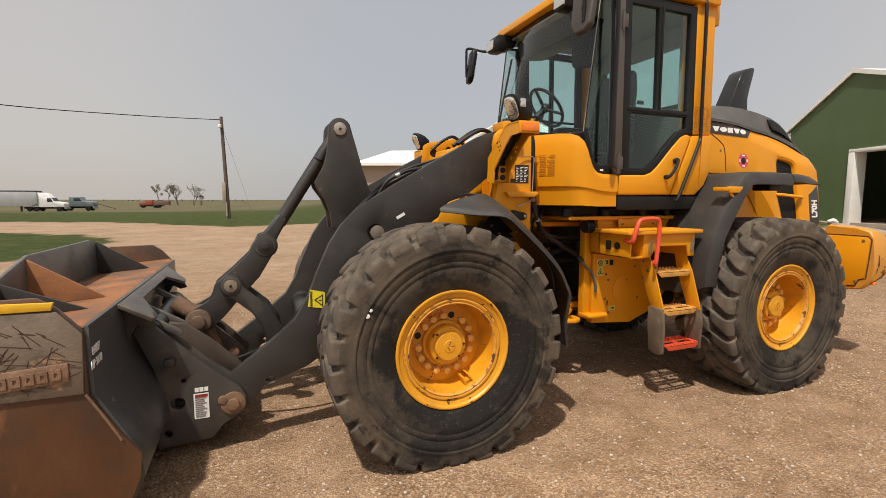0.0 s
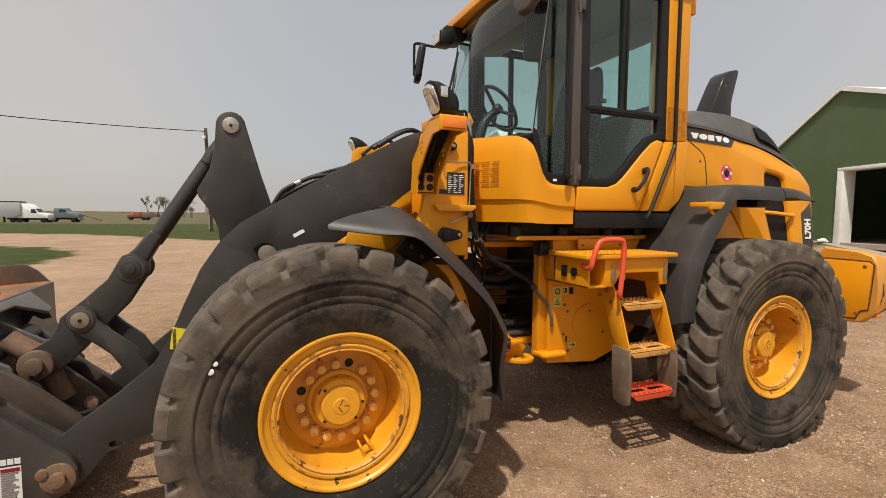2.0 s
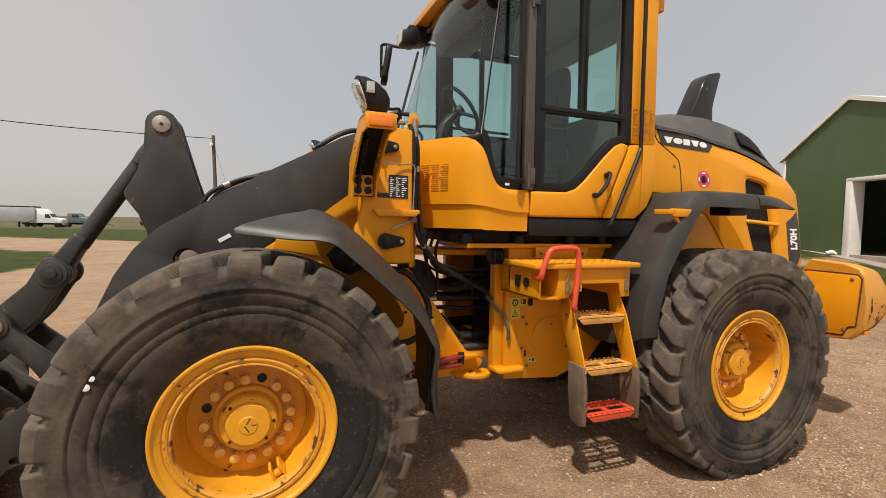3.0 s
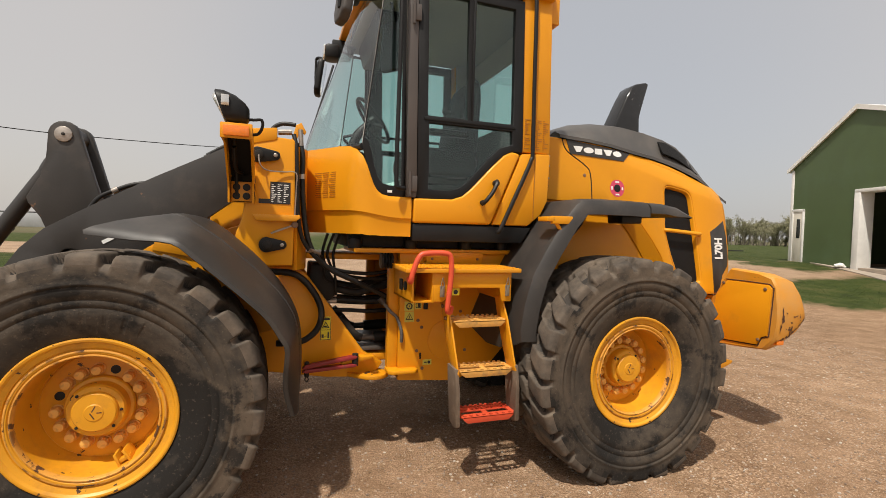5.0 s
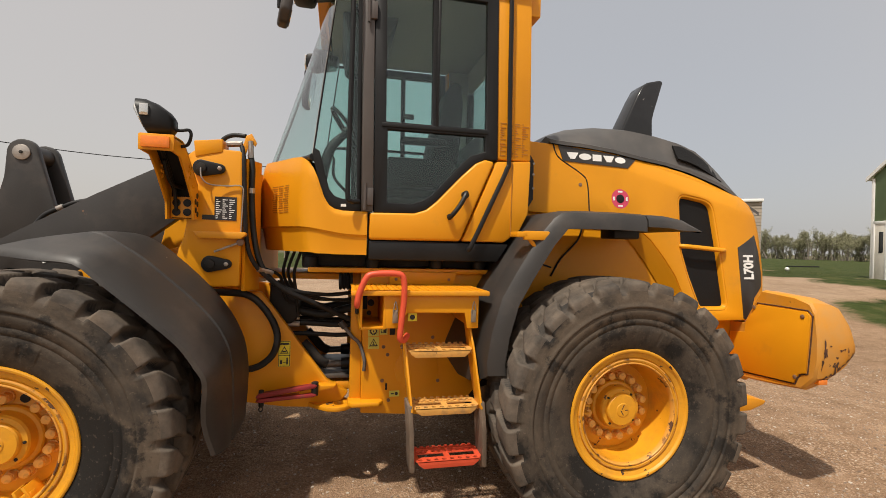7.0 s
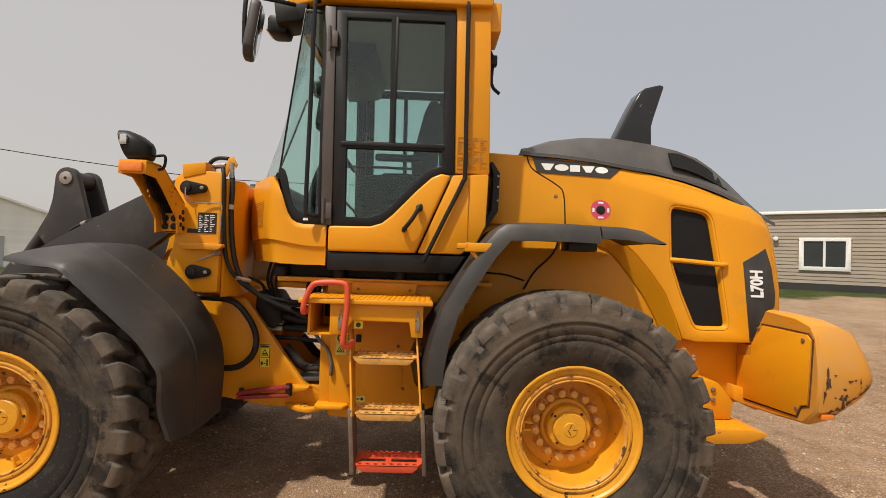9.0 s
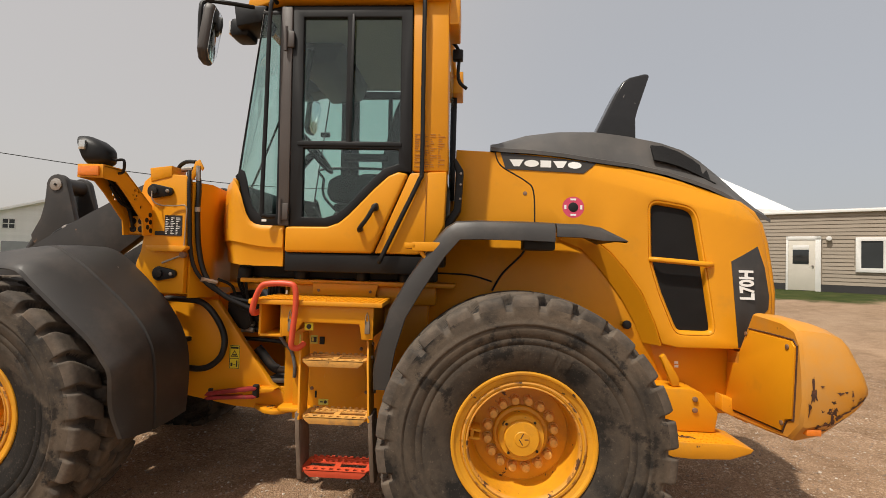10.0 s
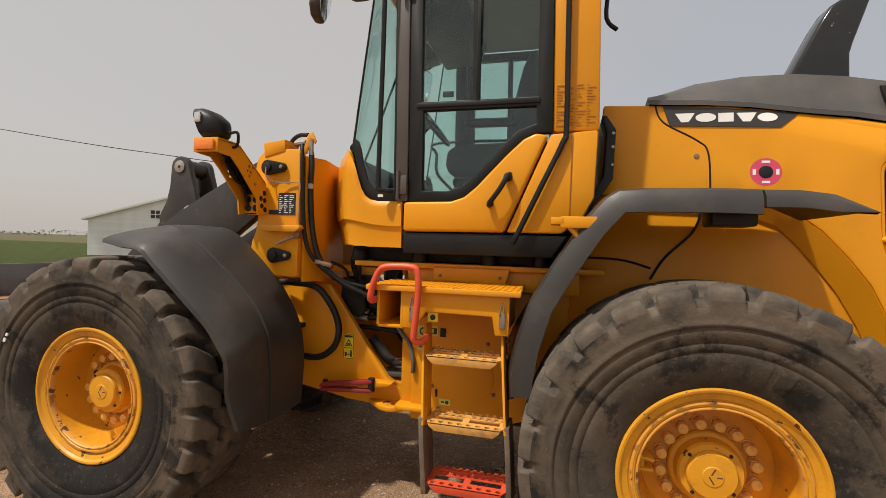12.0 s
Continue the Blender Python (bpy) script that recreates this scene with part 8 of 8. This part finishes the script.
win = part("barn_window", panel_with_holes([(-2.45, 3.0), (-1.65, 3.0), (-1.65, 3.8), (-2.45, 3.8)], [pane_at(-2.37, 3.08), pane_at(-2.02, 3.08), pane_at(-2.37, 3.43), pane_at(-2.02, 3.43)], -0.06, -0.02, 0.0), white_paint, wb)
part("pane", box(-2.4, -1.7, -0.035, -0.022, 3.03, 3.77, 0), window_glass, win)
part("roll_door", box(-2.4, 1.3, -0.05, 0.0, 0.0, 2.15, 0.0), surf("grey_door", (0.36, 0.37, 0.38), 0.6, var=0.08, scale=2, fine=40, bump=0.05), wb)

# grain bin
bn = thing("grain_bin", "small corrugated metal grain bin beyond the yard", "grain bin", (-23.0, 40.0, 0))
bm = revolve([(2.2, 0)] + [(2.2 + (0.03 if k % 2 else 0), 0.12 * k) for k in range(1, 22)] + [(2.3, 2.65), (0.3, 4.0), (0, 4.1)], 40)
bm.transform(Matrix.Rotation(radians(90), 4, "X"))
part("bin_wall", bm, surf("galvanised_metal", (0.45, 0.46, 0.47), 0.4, metal=0.5, var=0.1, scale=3, fine=40, bump=0.1), bn)

# utility pole with its wire
pole_mat = surf("weathered_pole_wood", (0.11, 0.088, 0.07), 0.9, var=0.25, scale=5, fine=40, bump=0.3, stretch=(1, 1, 0.15))
pole = thing("utility_pole", "leaning weathered wooden utility pole with a meter box", "utility pole", (-2.95, 39.5, 0.1))
part("pole_shaft", tube([(0, 0, -0.3), (-0.26, 0, 8.2)], 0.17, 12, 1, r_end=0.12), pole_mat, pole)
part("meter_box", box(-0.42, -0.14, -0.25, 0.05, 1.2, 2.9, 0.02), concrete, pole)
part("conduit", tube([(-0.12, -0.22, 0.1), (-0.12, -0.22, 1.3)], 0.06, 8, 1), concrete, pole)
bm = disc((-0.38, -0.25, 7.3), 0.13, 0.25, "z", 14, 0.02)
part("insulator", bm, white_paint, pole)
part("guy_wire", tube([(-0.20, 0, 7.4), (1.9, 0.6, 0.0)], 0.011, 6, 1), steel, pole)
wire = part("power_line", tube([(-3.25, 39.45, 8.05), (-8.5, 36.4, 7.55), (-14.6, 32.9, 7.18), (-20.5, 29.4, 7.3), (-26.3, 26.1, 7.68), (-35.8, 20.6, 8.70), (-60, 6.5, 12.2)], 0.028, 6, 8), black)
tagged(wire, "black overhead power line strung from the pole", "power line")

# trucks in the far field
def truck(name, label, at, rot, body, sleeper, size=1.0):
    t = thing(name, label, "truck", at)
    t.rotation_euler = (0, 0, rot)
    if sleeper:
        prof = [(-3.6, 0.9), (2.4, 0.9), (2.5, 1.6), (2.3, 1.85), (0.6, 2.1), (0.1, 2.95), (-0.8, 3.75), (-1.4, 3.95), (-3.5, 3.95), (-3.6, 3.7)]
    else:
        prof = [(-1.8, 0.9), (2.6, 0.9), (2.6, 1.7), (2.4, 1.95), (0.7, 2.1), (0.3, 2.85), (-0.2, 2.95), (-1.7, 2.95), (-1.8, 2.8)]
    part("cab_body", prism(prof, -1.15, 1.15, 0.08), body, t)
    part("side_window", prism([(0.0, 2.0), (0.45, 2.05), (0.1, 2.8), (-0.6, 2.8), (-0.65, 2.0)] if sleeper else [(-0.9, 2.05), (0.45, 2.1), (0.2, 2.7), (-0.9, 2.7)], -1.17, -1.15, 0.01), window_glass, t)
    part("windscreen", prism([(0.62, 2.12), (0.66, 2.12), (0.18, 2.92), (0.12, 2.92)], -1.0, 1.0, 0), window_glass, t)
    for x in ((1.5, -2.6, -3.9) if sleeper else (1.6, -2.4, -3.6)):
        for y in (-1.2, 0.85):
            part("wheel", disc((x, y, 0.5), 0.5, 0.35, n=20, bev=0.04), black, t)
    part("frame_rail", box(-5.2, 2.5, -0.45, 0.45, 0.55, 0.92, 0.02), dark_iron, t)
    part("bumper", box(2.45, 2.7, -1.15, 1.15, 0.45, 0.9, 0.04), steel, t)
    t.scale = (size, size, size)
    return t


white_truck_paint = surf("white_truck_paint", (0.78, 0.78, 0.78), 0.35, var=0.04, scale=1, fine=20, bump=0.0)
truck("semi_truck", "white sleeper-cab semi truck hitched to a trailer", (-38.3, 114.0, -0.80), radians(-8), white_truck_paint, True, 0.93)
truck("day_cab_truck", "blue-grey truck beside a white semi", (-35.2, 119.5, -0.83), radians(-6), surf("blue_grey_paint", (0.15, 0.18, 0.20), 0.35, var=0.06, scale=1, fine=20, bump=0.0), False)
# the red is muted to put the far field's haze into the paint
red_truck = truck("grain_truck", "small orange-red grain truck parked in the far field", (-30.0, 160.0, -0.86), radians(174), surf("haze_dulled_red_paint", (0.26, 0.062, 0.035), 0.5, var=0.1, scale=1, fine=20, bump=0.0), False, 0.8)
part("grain_box", box(-7.2, -2.0, -1.2, 1.2, 1.1, 2.5, 0.03), surf("dull_brown_box", (0.16, 0.09, 0.07), 0.8, var=0.2, scale=1, fine=20, bump=0.1), red_truck)
trailer = thing("grain_trailer", "long silver grain trailer", "trailer", (-46.6, 115.0, -0.80))
trailer.rotation_euler = (0, 0, radians(-8))
part("trailer_box", prism([(-7.5, 1.0), (5.0, 1.0), (6.2, 1.4), (6.2, 3.85), (-7.5, 3.85)], -1.25, 1.25, 0.05), surf("dull_aluminium", (0.42, 0.43, 0.44), 0.45, metal=0.3, var=0.1, scale=0.6, fine=20, bump=0.05), trailer)
part("tarp", prism([(-7.5, 3.83), (6.2, 3.83), (6.0, 4.1), (-7.3, 4.1)], -1.2, 1.2, 0.08), dark_iron, trailer)
for x in (-6.3, -5.0):
    for y in (-1.25, 0.9):
        part("wheel", disc((x, y, 0.5), 0.5, 0.35, n=20, bev=0.04), black, trailer)
part("landing_gear", box(3.2, 3.5, -0.9, -0.7, 0.0, 1.25, 0.01), dark_iron, trailer)
aug = part("auger", tube([(-34.0, 121.0, 1.1), (-29.4, 121.5, -0.5)], 0.09, 10, 1), pole_mat)
tagged(aug, "long pale grain auger leaning beside the trucks", "auger")

# trees
# bark and leaves are coloured lighter, with the distance haze painted in
bark = surf("grey_brown_bark", (0.20, 0.17, 0.14), 0.9, var=0.25, scale=3, fine=20, bump=0.3)
leaf_young = surf("young_spring_leaves", (0.27, 0.26, 0.15), 0.7, var=0.25, scale=1.5, fine=6, bump=0.0)
leaf_dark = surf("dull_green_leaves", (0.17, 0.165, 0.12), 0.7, var=0.25, scale=1.5, fine=6, bump=0.0)


def tree_mesh(seed, height, spread, leaves, leaf_size, bushy=False):
    rnd = random.Random(seed)
    wood, crown = bmesh.new(), bmesh.new()
    tips = []

    def limb(p, d, length, r, depth):
        pts = [p]
        for _ in range(3):
            d = (d + Vector((rnd.uniform(-0.25, 0.25), rnd.uniform(-0.25, 0.25), rnd.uniform(-0.08, 0.2)))).normalized()
            p = p + d * length / 3
            pts.append(p)
        tube(pts, r, 5, 2, wood, r_end=r * 0.55)
        if depth == 0 or (bushy and depth < 3):
            tips.extend(pts[1:])
        if depth == 0:
            return
        for _ in range(rnd.choice((2, 3, 3))):
            side = Vector((rnd.uniform(-1, 1), rnd.uniform(-1, 1), rnd.uniform(0.1, 0.8))) * spread
            limb(pts[rnd.choice((2, 3, 3))], (d + side).normalized(), length * rnd.uniform(0.55, 0.8), r * 0.55, depth - 1)

    wide = 1.1 if bushy else 0.3
    for k in range(6 if bushy else rnd.choice((1, 2, 3))):
        low = 0.15 if k > 3 else 0.36 if bushy else 0.40
        limb(Vector((rnd.uniform(-wide, wide), rnd.uniform(-wide, wide), -0.2)), Vector((rnd.uniform(-0.3, 0.3), rnd.uniform(-0.3, 0.3), 1)).normalized(), height * low, height * (0.014 if bushy else 0.022), 3 if k < 4 else 2)
    for _ in range(leaves):
        c = rnd.choice(tips) + Vector((rnd.gauss(0, 0.22), rnd.gauss(0, 0.22), rnd.gauss(0, 0.18))) * height * 0.12
        a = Vector((rnd.gauss(0, 1), rnd.gauss(0, 1), rnd.gauss(0, 1))).normalized()
        b = a.cross(Vector((rnd.gauss(0, 1), rnd.gauss(0, 1), rnd.gauss(0, 1)))).normalized()
        s = leaf_size * rnd.uniform(0.5, 1.3)
        crown.faces.new([crown.verts.new(c + a * s * u + b * s * v) for u, v in ((-1, -0.4), (0.2, -0.7), (1, 0.1), (0.1, 0.7))])
    return wood, crown


row_tree = []
for i in range(4):
    t = thing("bare_tree", "half-bare budding tree in a shelterbelt row", "tree", group="shelterbelt trees")
    w, c = tree_mesh(20 + i, 6.6, 0.5, 4600, 0.075, True)
    part("trunk", w, bark, t)
    part("crown", c, leaf_young, t)
    row_tree.append(t)
rnd = random.Random(9)
n_row = 46
for k in range(n_row):
    bearing = radians(41.5 + 16.0 * k / (n_row - 1))
    dist = 108 + rnd.uniform(-5, 6)
    x, y = 1.3 + dist * math.sin(bearing), -3.5 + dist * math.cos(bearing)
    m = Matrix.Translation((x, y, ground_height(x, y) - 0.1)) @ Matrix.Rotation(rnd.uniform(0, 6.28), 4, "Z")
    s = rnd.uniform(0.62, 1.0)
    if k < 4:
        o = row_tree[k]
    else:
        o = copy_thing(row_tree[k % 4], m)
    o.matrix_basis = m @ Matrix.Diagonal((s, s, s, 1))
post = thing("grass_post", "short grey post in the grass", "post", (33.0, 17.5, 0.8))
part("post_shaft", box(-0.06, 0.06, -0.06, 0.06, -0.1, 0.9, 0.01), pole_mat, post)
for i, (bearing, dist, h, s) in enumerate(((-9.0, 230, 9.0, 31), (-8.1, 235, 10.5, 32), (-7.3, 232, 10.0, 35), (-5.9, 238, 10.0, 33), (-5.2, 236, 6.0, 34))):
    b = radians(bearing)
    x, y = -1 + dist * math.sin(b), -3.6 + dist * math.cos(b)
    t = thing("field_tree", "gnarled sparse tree far out in the field", "tree", (x, y, ground_height(x, y) - 0.2), group="far field trees")
    w, c = tree_mesh(s, h, 1.05, 1300 if i < 3 else 600, 0.12)
    part("trunk", w, bark, t)
    part("crown", c, leaf_dark, t)
bm = bmesh.new()
rnd = random.Random(15)
for k in range(900):
    b = radians(rnd.uniform(-62, -49)) if k < 600 else radians(rnd.uniform(-20, 20))
    dist = rnd.uniform(560, 640)
    x, y = dist * math.sin(b), dist * math.cos(b)
    hump = 3.0 + 3.0 * max(0, math.sin(b * 90)) + 3.0 * max(0, math.sin(b * 47 + 1))
    z = rnd.uniform(0, hump if k < 600 else 1.2)
    a = Vector((rnd.gauss(0, 1), rnd.gauss(0, 1), rnd.gauss(0, 1))).normalized()
    c = a.cross(Vector((0.3, 0.2, 1))).normalized()
    s = rnd.uniform(0.4, 1.2)
    bm.faces.new([bm.verts.new(Vector((x, y, z)) + a * s * u + c * s * v) for u, v in ((-1, -0.5), (0.3, -0.8), (1, 0.2), (0, 0.8))])
wood_line = part("far_woods", bm, leaf_dark)
tagged(wood_line, "distant line of trees on the horizon", "woods", kind="stuff")

# loose stones of the yard
proto = bmesh.new()
bmesh.ops.create_icosphere(proto, subdivisions=1, radius=1.0)
proto.verts.ensure_lookup_table()
pv = np.array([v.co[:] for v in proto.verts])
pf = np.array([[v.index for v in f.verts] for f in proto.faces])
proto.free()
rs = np.random.RandomState(3)
N = 60000
px = rs.uniform(-3.4, 9.0, N)
py = -3.0 + 7.5 * rs.uniform(0, 1, N) ** 1.3
size = 0.003 + 0.0095 * rs.uniform(0, 1, N) ** 4
turn = rs.uniform(0, 6.28, N)
verts, faces = [], []
base = pv[None, :, :] * rs.uniform(0.65, 1.15, (N, len(pv), 1)) * size[:, None, None]
base[:, :, 2] *= 0.65
cs, sn = np.cos(turn)[:, None], np.sin(turn)[:, None]
xx = base[:, :, 0] * cs - base[:, :, 1] * sn + px[:, None]
yy = base[:, :, 0] * sn + base[:, :, 1] * cs + py[:, None]
hz0 = np.array([ground_height(a, b) for a, b in zip(px, py)])
zz = base[:, :, 2] + (size * 0.25 + hz0)[:, None]
allv = np.stack([xx, yy, zz], -1).reshape(-1, 3)
allf = (pf[None] + (np.arange(N) * len(pv))[:, None, None]).reshape(-1, 3)
me = bpy.data.meshes.new("gravel")
me.from_pydata(allv.tolist(), [], allf.tolist())
me.update()


def stone_material():
    m = bpy.data.materials.new("loose_stones")
    m.use_nodes = True
    n, l = m.node_tree.nodes, m.node_tree.links
    g = n.new("ShaderNodeNewGeometry")
    r = ramp(n, (0.0, 0.5, 0.85, 1.0), ((0.17, 0.12, 0.09), (0.30, 0.225, 0.165), (0.42, 0.35, 0.28), (0.58, 0.53, 0.46)))
    l.new(g.outputs["Random Per Island"], r.inputs["Fac"])
    l.new(r.outputs["Color"], n["Principled BSDF"].inputs["Base Color"])
    n["Principled BSDF"].inputs["Roughness"].default_value = 0.9
    return m


me.materials.append(stone_material())
gravel = new("gravel", me)
tagged(gravel, "loose tan and grey gravel stones strewn over the yard", "gravel", kind="stuff")

# grass blades along the lawns' near edges
rs = np.random.RandomState(5)
gv, gf = [], []
count = 0
while count < 34000:
    if rs.rand() < 0.5:
        x, y = rs.uniform(-16, -4.5), rs.uniform(6, 28)
    else:
        x, y = rs.uniform(9, 24), rs.uniform(1, 18)
    if grass_amount(x, y) + 1.2 * noise.noise((x * 0.8, y * 0.8, 2.0)) < 0.1:
        continue
    z = ground_height(x, y)
    h = rs.uniform(0.006, 0.030)
    a = rs.uniform(0, 6.28)
    dx, dy = 0.007 * math.cos(a), 0.007 * math.sin(a)
    lx, ly = rs.uniform(-0.06, 0.06, 2)
    k = len(gv)
    gv += [(x - dx, y - dy, z - 0.02), (x + dx, y + dy, z - 0.02), (x + lx, y + ly, z + h)]
    gf.append((k, k + 1, k + 2))
    count += 1
me = bpy.data.meshes.new("grass")
me.from_pydata(gv, [], gf)
me.update()
me.materials.append(surf("grass_blades", (0.052, 0.078, 0.015), 0.6, var=0.35, scale=0.9, fine=6, bump=0.0))
lawn = new("grass", me)
tagged(lawn, "short green spring grass on the lawns", "grass", kind="stuff")
